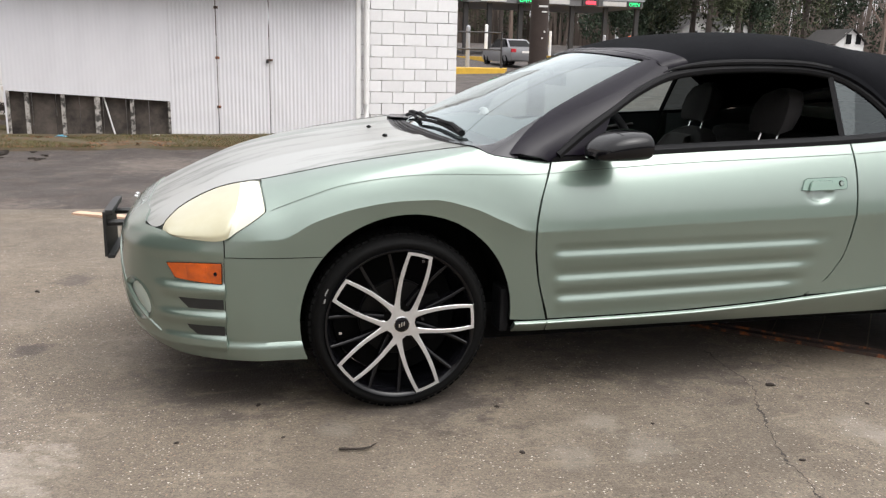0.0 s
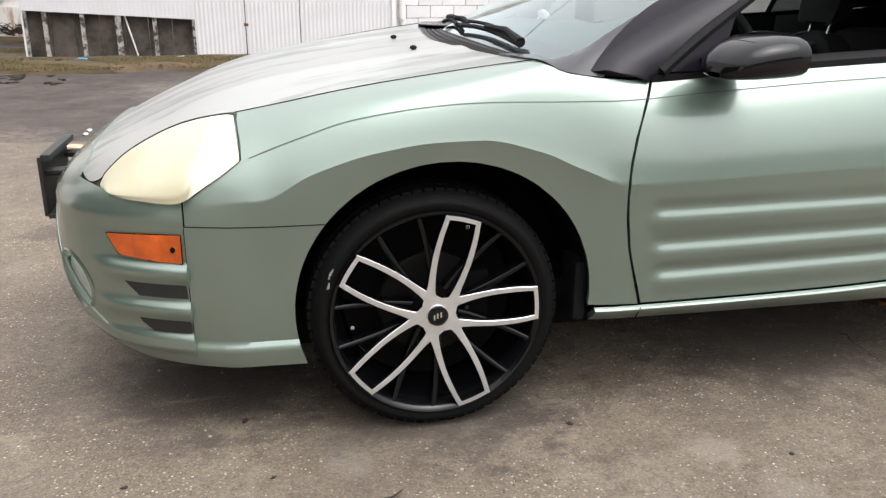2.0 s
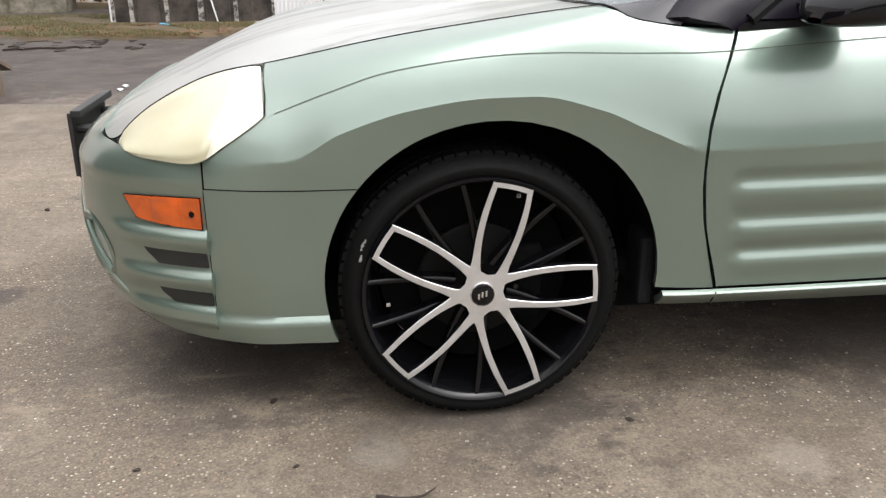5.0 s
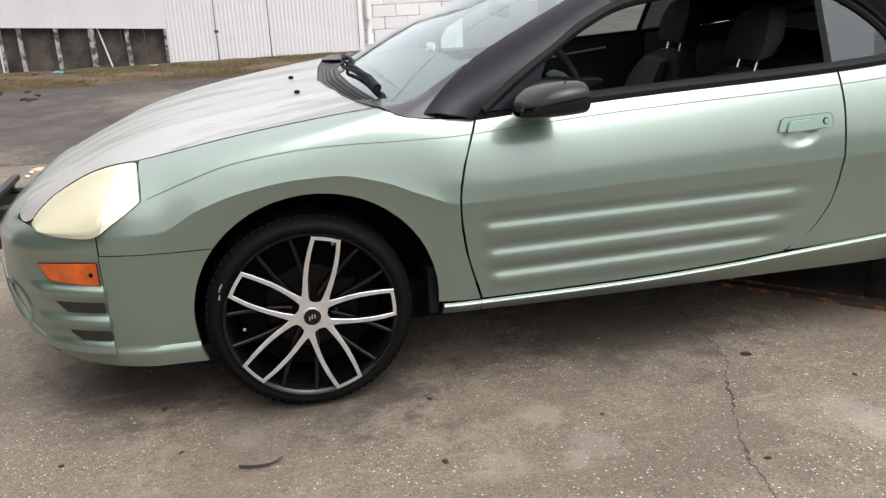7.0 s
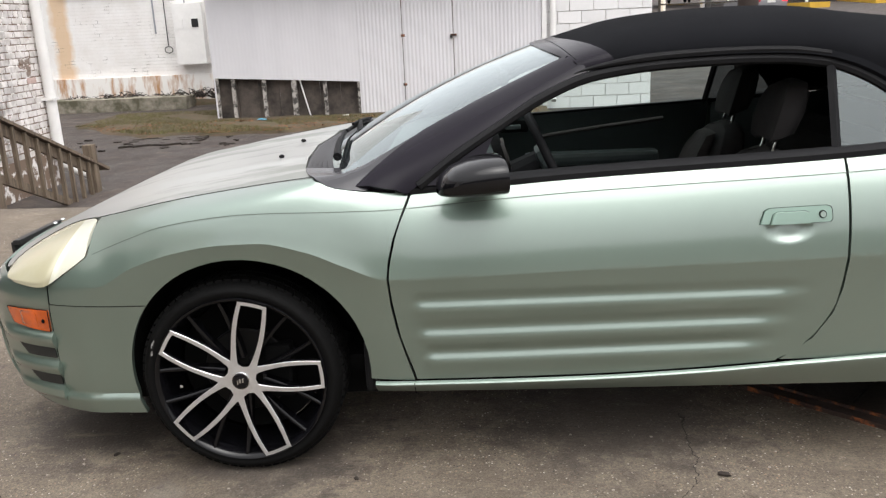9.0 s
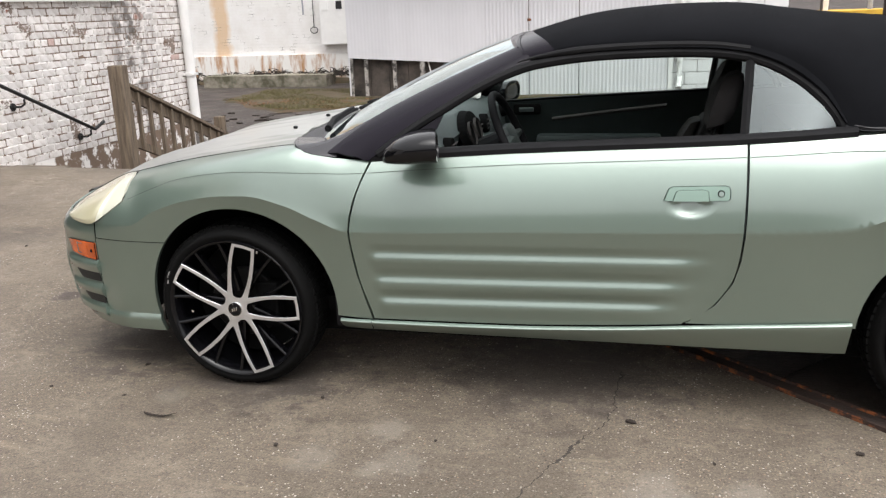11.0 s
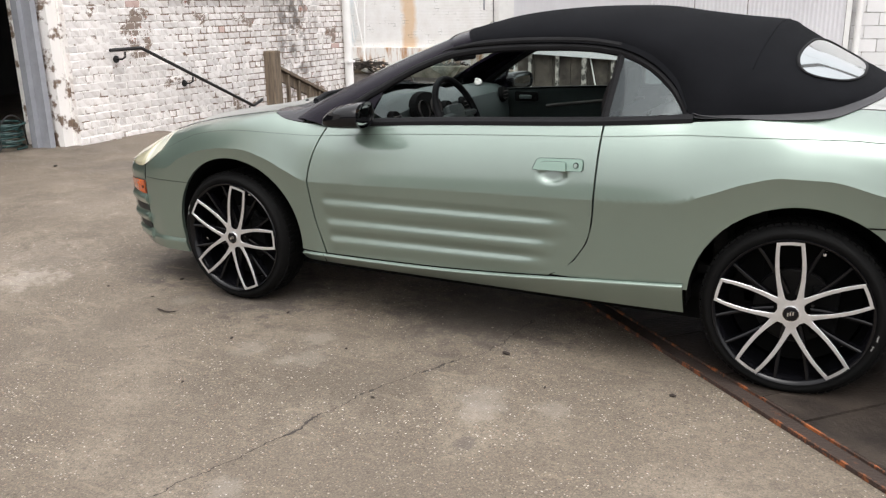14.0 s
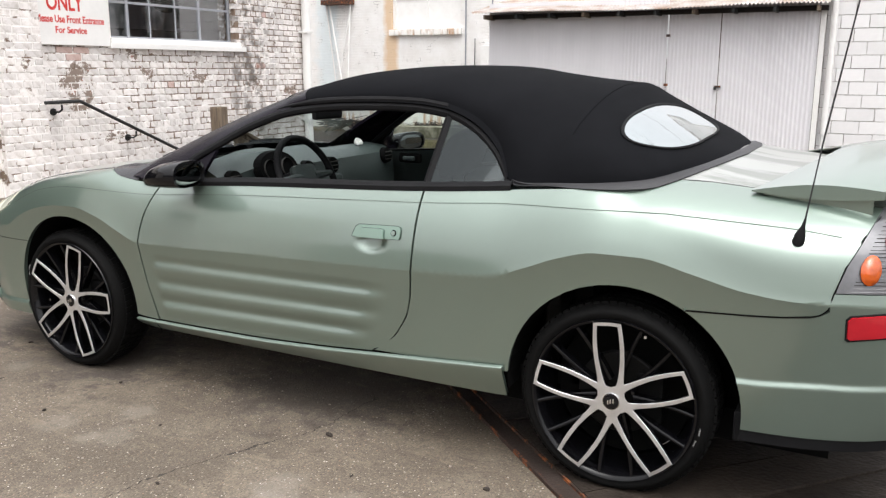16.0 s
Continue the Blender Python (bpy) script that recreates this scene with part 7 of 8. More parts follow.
skin([[in_row, mid_row, out_row]], BAND, car, "tonneau_band", "dark grey rubber band round the soft top base", lip=0.01)
for v, a0, a1 in ((0.004, 0, 180),):
    part("top_seam", tube(bmesh.new(), [top_point(v, a, 0.001) for a in range(a0, a1 + 1, 4)], 0.003, 6), CLOTH, soft_top, smooth=True)
part("top_seam", tube(bmesh.new(), [top_point(0.535 + 0.11 * (1 - math.sin(radians(a))), a, 0.0005) for a in range(30, 151, 4)], 0.0025, 6), CLOTH, soft_top, smooth=True)
VINYL = material("clear glossy rear window", (0.42, 0.46, 0.47), 0.04, 0.85, 0.3, vary=0.08, scale=3)


def rear_pt(u, w, out):
    """Rear window: u up the slope, w across."""
    return top_point(0.775 - 0.10 * u - 0.012 * w, 66 - 32 * w, out)


bm = bmesh.new()
rings = []
for f, o in ((1.0, 0.004), (0.66, 0.007), (0.33, 0.008), (0.05, 0.009)):
    ring = []
    for k in range(40):
        c, s_ = math.cos(k * math.tau / 40), math.sin(k * math.tau / 40)
        ring.append(bm.verts.new(rear_pt(f * math.copysign(abs(s_) ** 0.7, s_), f * math.copysign(abs(c) ** 0.7, c), o)))
    rings.append(ring)
for a, b in zip(rings, rings[1:]):
    for k in range(40):
        bm.faces.new((a[k], a[(k + 1) % 40], b[(k + 1) % 40], b[k]))
bm.faces.new(rings[-1])
part("rear_window", bm, VINYL, car, "oval rear window in the soft top", smooth=True)
rim = [rear_pt(1.04 * math.copysign(abs(math.sin(k * math.tau / 60)) ** 0.7, math.sin(k * math.tau / 60)), 1.03 * math.copysign(abs(math.cos(k * math.tau / 60)) ** 0.7, math.cos(k * math.tau / 60)), 0.004) for k in range(60)]
part("rear_window_seal", tube(bmesh.new(), rim, 0.005, 6, closed=True), TRIM, car, smooth=True)

# cabin shell
bm = bmesh.new()
box(bm, 0.30, 2.45, -0.70, 0.70, 0.29, 0.34)
box(bm, 2.38, 2.44, -0.70, 0.70, 0.3, 0.98)
part("cabin_floor", bm, GAP, car)
for s in (-1, 1):
    rows = []
    for f, dy in ((0.0, 0.06), (0.35, 0.05), (0.55, 0.03), (0.7, 0.04), (0.85, 0.055), (1.0, 0.045)):
        rows.append([Vector((x, s * (half(x, 0.34 + (BELT(x) - 0.34) * f) - dy), 0.34 + (BELT(x) + 0.015 - 0.34) * f)) for x in span(0.52, 1.84, 24)])
    pan = skin([rows], DASH, car, "door_card", "dark green-grey vinyl door card", lip=0, center=(1.2, s * 3, 0.6))
    yb = s * 0.735
    part("armrest_trim", tube(bmesh.new(), [(1.06, yb - s * 0.055, 0.838), (1.3, yb - s * 0.055, 0.868), (1.62, yb - s * 0.055, 0.902)], 0.010, 8), SEAT_GREY, pan, "grey trim strip")
    part("armrest", box(bmesh.new(), 0.98, 1.6, min(yb, yb - s * 0.09), max(yb, yb - s * 0.09), 0.70, 0.76, 0.02), DASH, pan)
    part("inner_handle_recess", box(bmesh.new(), 0.86, 1.0, min(yb - s * 0.035, yb - s * 0.05), max(yb - s * 0.035, yb - s * 0.05), 0.86, 0.915, 0.012), GAP, pan)
    part("inner_handle", box(bmesh.new(), 0.89, 0.965, min(yb - s * 0.045, yb - s * 0.062), max(yb - s * 0.045, yb - s * 0.062), 0.875, 0.897, 0.006), DASH, pan)
    rows = [[Vector((x, s * 0.70, 0.34 if x < 2.1 else 0.76)) for x in span(1.84, 2.45, 8)], [Vector((x, s * 0.70, BELT(x) + 0.01)) for x in span(1.84, 2.45, 8)]]
    skin([rows], DASH, car, "rear_side_panel", lip=0, center=(2.1, s * 3, 0.6))

# dashboard with instrument hood, vents and centre stack
rows = []
for i in range(41):
    y = -0.70 + 1.40 * i / 40
    hump = 0.055 * math.exp(-((y + 0.36) / 0.17) ** 4)
    mid = 0.03 * math.exp(-(y / 0.2) ** 4)
    rows.append([Vector(p) for p in ((0.42, y, 0.915), (0.52, y, 0.945), (0.64 + hump, y, 0.965 + hump * 0.9 + mid), (0.74 + hump, y, 0.955 + hump), (0.80 + hump * 0.8, y, 0.925 + hump * 0.6), (0.81, y, 0.87), (0.82 + mid, y, 0.78), (0.80 + mid, y, 0.66), (0.72, y, 0.5), (0.7, y, 0.34))])
dash = skin([rows], DASH, car, "dashboard", "dark green-grey dashboard", lip=0, center=(0.3, 0, 0.6))
bm = bmesh.new()
bmesh.ops.create_cone(bm, cap_ends=True, segments=28, radius1=0.10, radius2=0.09, depth=0.03, matrix=Matrix.Translation((0.842, -0.36, 0.932)) @ Matrix.Diagonal((1, 1.45, 0.85, 1)) @ pose(0, 0, 0, 0, 74, 0))
part("instrument_panel", bm, GAP, dash, "black instrument panel")
for y in (-0.36,):
    for dy in (-0.06, 0.06):
        bm = bmesh.new()
        bmesh.ops.create_cone(bm, cap_ends=False, segments=24, radius1=0.046, radius2=0.046, depth=0.02, matrix=Matrix.Translation((0.857, y + dy, 0.932)) @ pose(0, 0, 0, 0, 74, 0))
        part("dial_ring", bm, SEAT_GREY, dash)
for y, z in ((-0.62, 0.905), (-0.10, 0.90), (0.10, 0.90), (0.62, 0.905)):
    bm = bmesh.new()
    bmesh.ops.create_cone(bm, cap_ends=True, segments=24, radius1=0.045, radius2=0.04, depth=0.03, matrix=Matrix.Translation((0.815, y, z)) @ pose(0, 0, 0, 0, 80, 0))
    v = part("air_vent", bm, GAP, dash, "round black air vent")
    for k in (-1, 0, 1):
        part("vent_slat", box(bmesh.new(), 0.832, 0.838, y - 0.035, y + 0.035, z + k * 0.02 - 0.002, z + k * 0.02 + 0.002), SEAT_GREY, v)
part("centre_stack", box(bmesh.new(), 0.80, 0.87, -0.13, 0.13, 0.50, 0.86, 0.02), DASH, dash)
part("radio", box(bmesh.new(), 0.865, 0.875, -0.10, 0.10, 0.74, 0.82, 0.004), GAP, dash)
part("console", box(bmesh.new(), 0.82, 1.75, -0.11, 0.11, 0.34, 0.50, 0.03), DASH, car)
tissue = new("crumpled_tissue")
bm = bmesh.new()
bmesh.ops.create_icosphere(bm, subdivisions=2, radius=0.022)
rr = random.Random(5)
for v in bm.verts:
    v.co *= rr.uniform(0.6, 1.3)
tagged(part("tissue_ball", bm, SCRAP, tissue), "crumpled white tissue")
tagged(tissue, "crumpled white tissue on the dashboard top", "tissue")
tissue.location = (0.70, 0.52, 0.978)

# steering wheel
sw = new("steering_wheel")
sw.parent = car
tagged(sw, "dark three-spoke steering wheel")
part("wheel_rim", tube(bmesh.new(), [(0.182 * math.cos(k * math.tau / 40), 0.182 * math.sin(k * math.tau / 40), 0) for k in range(40)], 0.0155, 10, closed=True), TRIM, sw, smooth=True)
part("horn_pad", box(bmesh.new(), -0.075, 0.075, -0.065, 0.06, -0.035, 0.012, 0.025), DASH, sw, "grey-green horn pad", smooth=True)
for a in (0, 180, 270):
    c, s_ = math.cos(radians(a)), math.sin(radians(a))
    part("wheel_spoke", tube(bmesh.new(), [(0.05 * c, 0.05 * s_, -0.008), (0.175 * c, 0.175 * s_, 0)], [0.024, 0.014], 8), DASH, sw, smooth=True)
part("steering_column", tube(bmesh.new(), [(0, 0, -0.02), (0, 0, -0.25)], [0.05, 0.06], 12), TRIM, sw)
sw.matrix_basis = Matrix.Translation((1.01, -0.36, 0.905)) @ Matrix(((0, -0.42, 0.91, 0), (1, 0, 0, 0), (0, 0.91, 0.42, 0), (0, 0, 0, 1)))

# seats
def make_seat(x, y):
    st = new("front_seat")
    st.parent = car
    tagged(st, "dark grey cloth bucket seat with open headrest")

    def pad(name, stations, mat, lab=""):
        bm = bmesh.new()
        rows = []
        for p, hw, th, d in stations:
            p = Vector(p)
            row = []
            for k in range(20):
                a = k * math.tau / 20
                c, s_ = math.cos(a), math.sin(a)
                yy = hw * math.copysign(abs(c) ** 0.6, c)
                tt = th * math.copysign(abs(s_) ** 0.6, s_)
                bol = 0.03 * (abs(c) ** 3) if s_ < 0 else 0
                row.append(p + Vector(d) * (tt - bol * 1.0) + Vector((0, yy, 0)))
            rows.append(row + [row[0]])
        grid(bm, rows)
        bmesh.ops.remove_doubles(bm, verts=bm.verts[:], dist=0.0005)
        bmesh.ops.holes_fill(bm, edges=bm.edges[:])
        return part(name, bm, mat, st, lab, smooth=True)

    n = (0.96, 0, 0.28)
    pad("seat_back", [((1.60, 0, 0.52), 0.20, 0.05, n), ((1.62, 0, 0.56), 0.24, 0.085, n), ((1.67, 0, 0.70), 0.255, 0.085, n), ((1.708, 0, 0.80), 0.245, 0.075, n), ((1.735, 0, 0.87), 0.20, 0.055, n), ((1.748, 0, 0.905), 0.13, 0.035, n), ((1.752, 0, 0.918), 0.05, 0.01, n)], SEAT)
    pad("back_insert", [((1.555, 0, 0.56), 0.13, 0.02, n), ((1.60, 0, 0.72), 0.135, 0.022, n), ((1.64, 0, 0.82), 0.12, 0.024, n), ((1.675, 0, 0.88), 0.09, 0.012, n)], SEAT_GREY)
    m = (0, 0, 1)
    pad("seat_cushion", [((1.10, 0, 0.50), 0.16, 0.04, m), ((1.14, 0, 0.51), 0.22, 0.07, m), ((1.35, 0, 0.50), 0.25, 0.08, m), ((1.60, 0, 0.49), 0.24, 0.08, m), ((1.66, 0, 0.49), 0.15, 0.04, m)], SEAT)
    hr = pad("headrest", [((1.765, 0, 0.955), 0.07, 0.02, n), ((1.772, 0, 0.97), 0.11, 0.045, n), ((1.787, 0, 1.03), 0.128, 0.055, n), ((1.803, 0, 1.09), 0.12, 0.05, n), ((1.815, 0, 1.13), 0.095, 0.035, n), ((1.82, 0, 1.145), 0.05, 0.012, n)], SEAT)
    for yy in (-0.06, 0.06):
        part("headrest_rod", tube(bmesh.new(), [(1.742, yy, 0.88), (1.768, yy, 0.98)], 0.006, 8), CHROME, hr, "bright headrest rod")
    st.matrix_basis = pose(x, y, 0)


make_seat(0.0, -0.36)
make_seat(0.07, 0.36)
bm = bmesh.new()
box(bm, 2.05, 2.30, -0.60, 0.60, 0.34, 0.92, 0.06)
box(bm, 1.85, 2.30, -0.60, 0.60, 0.34, 0.58, 0.05)
part("rear_seat", bm, SEAT, car, "dark grey cloth rear bench")
belt = new("seat_belt")
belt.parent = car
part("belt_webbing", tube(bmesh.new(), [(1.86, -0.66, 0.55), (1.85, -0.66, 0.80), (1.87, -0.655, 0.93), (1.91, -0.655, 0.95), (1.93, -0.66, 0.85)], 0.012, 6), SEAT_GREY, belt)
tagged(belt, "pale grey seat belt webbing")
im = new("interior_mirror")
im.parent = car
tagged(im, "black interior mirror")
part("mirror_body", box(bmesh.new(), 0.855, 0.885, -0.11, 0.11, 1.135, 1.19, 0.012), TRIM, im)
part("mirror_stem", tube(bmesh.new(), [(0.865, 0, 1.18), (0.84, 0, 1.215)], 0.01, 6), TRIM, im)
# painted header that carries the front edge of the canvas
rows = [[(lambda p: p + (p - Vector((1.5, 0, 0.9))).normalized() * 0.004)(top_point(f * (0.026 + 0.052 * abs(math.cos(radians(a))) ** 1.6), a)) for a in range(0, 181, 6)] for f in (0.0, 0.25, 0.5, 0.75, 1.0)]
skin([rows], BLACK_PAINT, car, "roof_header", "glossy black painted header above the windscreen", lip=0.003)
# headliner below the canvas
rows = [[top_point(v / 30, a) - Vector((0, 0, 0.02)) for a in range(6, 175, 8)] for v in range(1, 23)]
skin([rows], GAP, car, "headliner", lip=0)


# dark shut lines between the panels, and one painted shade line on the bumper
def shut_shade_line(points, mirror, r=0.0019):
    pts = [Vector((p.x, -p.y, p.z)) if mirror else p for p in points]
    part("shut_shade_line", tube(bmesh.new(), pts, r, 5), GAP, car)


for s in (False, True):
    shut_shade_line([on(x, 0.576, 0.0006) for x in span(-0.60, -0.274, 12)], s, 0.0012)
    shut_shade_line([on(-0.600, z, 0.0006) for z in span(0.576, 0.634, 6)], s)
    # dark tube that paints the shade along the bumper's upright groove
    shut_shade_line([on(-0.602, z, 0.0004) for z in span(0.272, 0.574, 20)], s, 0.0010)
    shut_shade_line([on(0.548, z, 0.021 - 0.03 * (0.304 - z) / 0.05) for z in span(0.258, 0.304, 6)], s, 0.0016)
    shut_shade_line([top_at(x, HOOD_SEAM(x)) + Vector((0, 0, 0.0006)) for x in span(-0.47, 0.26, 40)], s, 0.0011)
    shut_shade_line([Vector((x, hood_edge(x) - 0.001, level(x, hood_edge(x)) + 0.0006)) for x in span(-0.908, -0.80, 14)], s)
    shut_shade_line([on(x, z, 0.0008) for x, z in ((2.775, 0.658), (2.95, 0.667), (3.05, 0.673), (3.12, 0.68), (3.145, 0.688), (3.165, 0.705), (3.175, 0.75), (3.198, 0.825), (3.233, 0.90), (3.272, 0.955))], s, 0.0022)
FRIT = material("black glass frit", (0.03, 0.029, 0.033), 0.2, vary=0.2)
# foot of the pillars, roof side between window seal and canvas, windscreen frit
WIN_TOP = WTS[30:] + QTS[1:]


for s in (-1, 1):
    fl = lambda p: Vector((p[0], -s * p[1], p[2]))
    edge = [Vector((COWL_X(y), -y, level(COWL_X(y), y) + 0.002)) for y in (0.59, 0.66, 0.72, 0.76, 0.784)] + [on(x, z, 0.001) for x, z in ((0.31, 0.922), (0.336, 0.914), (0.38, 0.906), (0.43, 0.900))]
    goal = [screen(-0.80, 0.03), screen(-0.88, 0.03), screen(-0.93, 0.04), screen(-0.96, 0.06), screen(-0.968, 0.09), screen(-0.97, 0.14), screen(-0.97, 0.19), screen(-0.97, 0.25), screen(-0.97, 0.33)]
    skin([[[fl(p.lerp(q, k / 3)) + Vector((0, 0, 0.003)) for p, q in zip(edge, goal)] for k in range(4)]], FRIT, car, "windscreen_corner", "black edge of the windscreen at the wing", lip=0.004)
    lowr, upr, midr = [], [], []
    for x in span(1.09, 2.13, 40):
        a, b = at_x(WIN_TOP, x), at_x(TOPB, x)
        b = Vector((b.x, -b.y, b.z))
        a2 = a + Vector((0, 0, 0.006))
        lowr.append(fl(a2))
        upr.append(fl(b + Vector((0, 0, 0.012))))
        midr.append(fl(a2.lerp(b, 0.5) + Vector((0, -0.014, 0.004))))
    skin([[lowr, midr, upr]], CLOTH, car, "roof_side", lip=0.004, center=(1.6, 0, 0.8))
for v0, v1 in ((0.0, 0.10),):
    bm = bmesh.new()
    grid(bm, [[screen(-0.97 + 1.94 * i / 24, v) - Vector((-0.003, 0, 0.006)) for i in range(25)] for v in (v0, (v0 + v1) / 2, v1)])
    part("windscreen_frit", bm, FRIT, ws, "black band along the foot of the glass")


# ---- beyond the block wall: street, drive-through, trees ----
GZ = lambda y: ground_z(0, y)
pole = thing("utility_pole", "thick dark brown wooden utility pole with small tags", "utility pole")
part("pole_shaft", tube(bmesh.new(), [(6.1, 14.1, -0.6), (6.1, 14.1, 3), (6.12, 14.1, 9.5), (6.15, 14.1, 17.0)], [0.205, 0.19, 0.17, 0.13], 20), material("creosoted pole", (0.045, 0.03, 0.024), 0.85, vary=0.4, scale=6, bump=0.5, bump_scale=40), pole, smooth=True)
for x, z, w, h in ((6.10, 2.28, 0.2, 0.035), (6.13, 2.17, 0.11, 0.03), (6.15, 1.75, 0.03, 0.04), (6.1, 1.62, 0.03, 0.03)):
    part("pole_tag", box(bmesh.new(), x - w / 2, x + w / 2, 13.885, 13.905, z, z + h), SCRAP, pole)

part("crossarm", box(bmesh.new(), 4.9, 7.4, 14.22, 14.32, 15.6, 15.72), WOOD, pole)
for k, (x, z) in enumerate(((5.0, 15.78), (6.15, 17.05), (7.3, 15.78))):
    part("wire", tube(bmesh.new(), [(x - 40, 22.0, z + 0.5), (x - 20, 18.1, z - 0.5), (x, 14.2, z), (x + 20, 10.3, z - 0.5), (x + 40, 6.4, z + 0.5)], 0.012, 5), BLACK_STEEL, pole)
part("service_cable", tube(bmesh.new(), spline([(6.1, 14.0, 9.2), (1.0, 11.2, 7.6), (-4.9, 7.2, 6.6)], 16), 0.02, 5), BLACK_STEEL, pole)

canopy = thing("drive_through_canopy", "flat grey drive-through canopy on dark posts with lit lane signs", "canopy")
CANOPY = material("grey canopy fascia", (0.16, 0.16, 0.17), 0.6, vary=0.15, scale=2)
part("canopy_roof", box(bmesh.new(), 10.0, 30.4, 56.6, 66, 4.95, 5.5), CANOPY, canopy)
part("fascia_trim", box(bmesh.new(), 10.0, 30.5, 56.5, 56.6, 5.42, 5.55), GREY_PAINT, canopy)
POST = material("dark canopy post", (0.03, 0.028, 0.028), 0.6, vary=0.2, scale=3)
for x in (13.4, 16.6, 18.4, 20.8, 24.9, 27.6, 30.2):
    part("canopy_post", box(bmesh.new(), x - 0.16, x + 0.16, 57.0, 57.3, GZ(57) - 0.2, 4.97), POST, canopy)


def glow(name, color, strength):
    m = bpy.data.materials.new(name)
    m.use_nodes = True
    b = m.node_tree.nodes["Principled BSDF"]
    b.inputs["Base Color"].default_value = (*[c * 0.2 for c in color], 1)
    b.inputs["Emission Color"].default_value = (*color, 1)
    b.inputs["Emission Strength"].default_value = strength
    return m


GREEN_LED, RED_LED = glow("green lit letters", (0.02, 0.9, 0.25), 1.5), glow("red lit sign", (1.0, 0.05, 0.08), 1.3)
for x in (15.9, 20.9, 29.6):
    b = part("sign_box", box(bmesh.new(), x - 0.6, x + 0.6, 56.40, 56.5, 4.98, 5.42), POST, canopy)
    lettering("OPEN", b, GREEN_LED, pose(x, 56.39, 5.06, 90, 0, 0), 0.85, 0.26)
b = part("sign_box", box(bmesh.new(), 25.4, 26.7, 56.40, 56.5, 4.98, 5.42), POST, canopy)
part("sign_bar", box(bmesh.new(), 25.65, 26.45, 56.385, 56.40, 5.08, 5.32), RED_LED, b)
for x in (18.5, 23.4, 28.0):
    part("lane_panel", box(bmesh.new(), x - 0.95, x + 0.95, 56.40, 56.5, 5.02, 5.34), material("pale lane panel", (0.5, 0.49, 0.48), 0.6, vary=0.1, scale=3), canopy)

YELLOW = material("yellow kerb paint", (0.66, 0.40, 0.04), 0.7, vary=0.3, scale=2, bump=0.2, bump_scale=20)
for cs, y in (([(6.8, 34.0), (12.8, 36.4), (13.6, 38.4), (9, 38.6), (6.0, 36)], 36), ([(15.0, 47.0), (16.2, 48.5), (16.2, 55), (14.8, 55)], 48), ([(20.8, 50), (22.0, 50), (22.0, 58), (20.8, 58)], 52), ([(25.6, 52), (28.6, 52), (28.6, 58), (25.6, 58)], 55), ([(30.6, 50.5), (46, 44), (46, 44.8), (31, 51.3)], 50)):
    tagged(part("kerb_island", prism(bmesh.new(), cs, GZ(y) - 0.4, GZ(y) + 0.22), YELLOW), "yellow painted concrete kerb island", "kerb", "kerbs of the drive-through", "structure")
for x, y, h, c in ((7.2, 35.5, 2.6, WHITE_PAINT), (9.3, 37, 2.4, WHITE_PAINT), (11.2, 37.5, 2.2, GREY_PAINT), (27.2, 54, 1.6, GREY_PAINT), (28.2, 54, 1.7, material("orange bollard", (0.75, 0.16, 0.06), 0.5, vary=0.1)), (26.2, 54, 1.7, GREY_PAINT), (23.2, 57, 1.8, WHITE_PAINT), (15.7, 49, 2.2, WHITE_PAINT)):
    tagged(part("bollard", tube(bmesh.new(), [(x, y, GZ(y) - 0.1), (x, y, GZ(y) + h * 0.96), (x, y, GZ(y) + h)], [0.11, 0.11, 0.06], 10), c), "tall painted steel bollard on a kerb island", "bollard", "bollards of the drive-through")
gate = thing("pipe_barrier", "dark steel pipe barrier beside the lane", "barrier")
for x in (9.0, 12.6):
    part("barrier_post", tube(bmesh.new(), [(x, 36.4, 0.4), (x, 36.4, 2.35)], 0.05, 6), POST, gate)
for z in (1.5, 2.3):
    part("barrier_rail", tube(bmesh.new(), [(9.0, 36.4, z), (12.6, 36.4, z)], 0.04, 6), POST, gate)


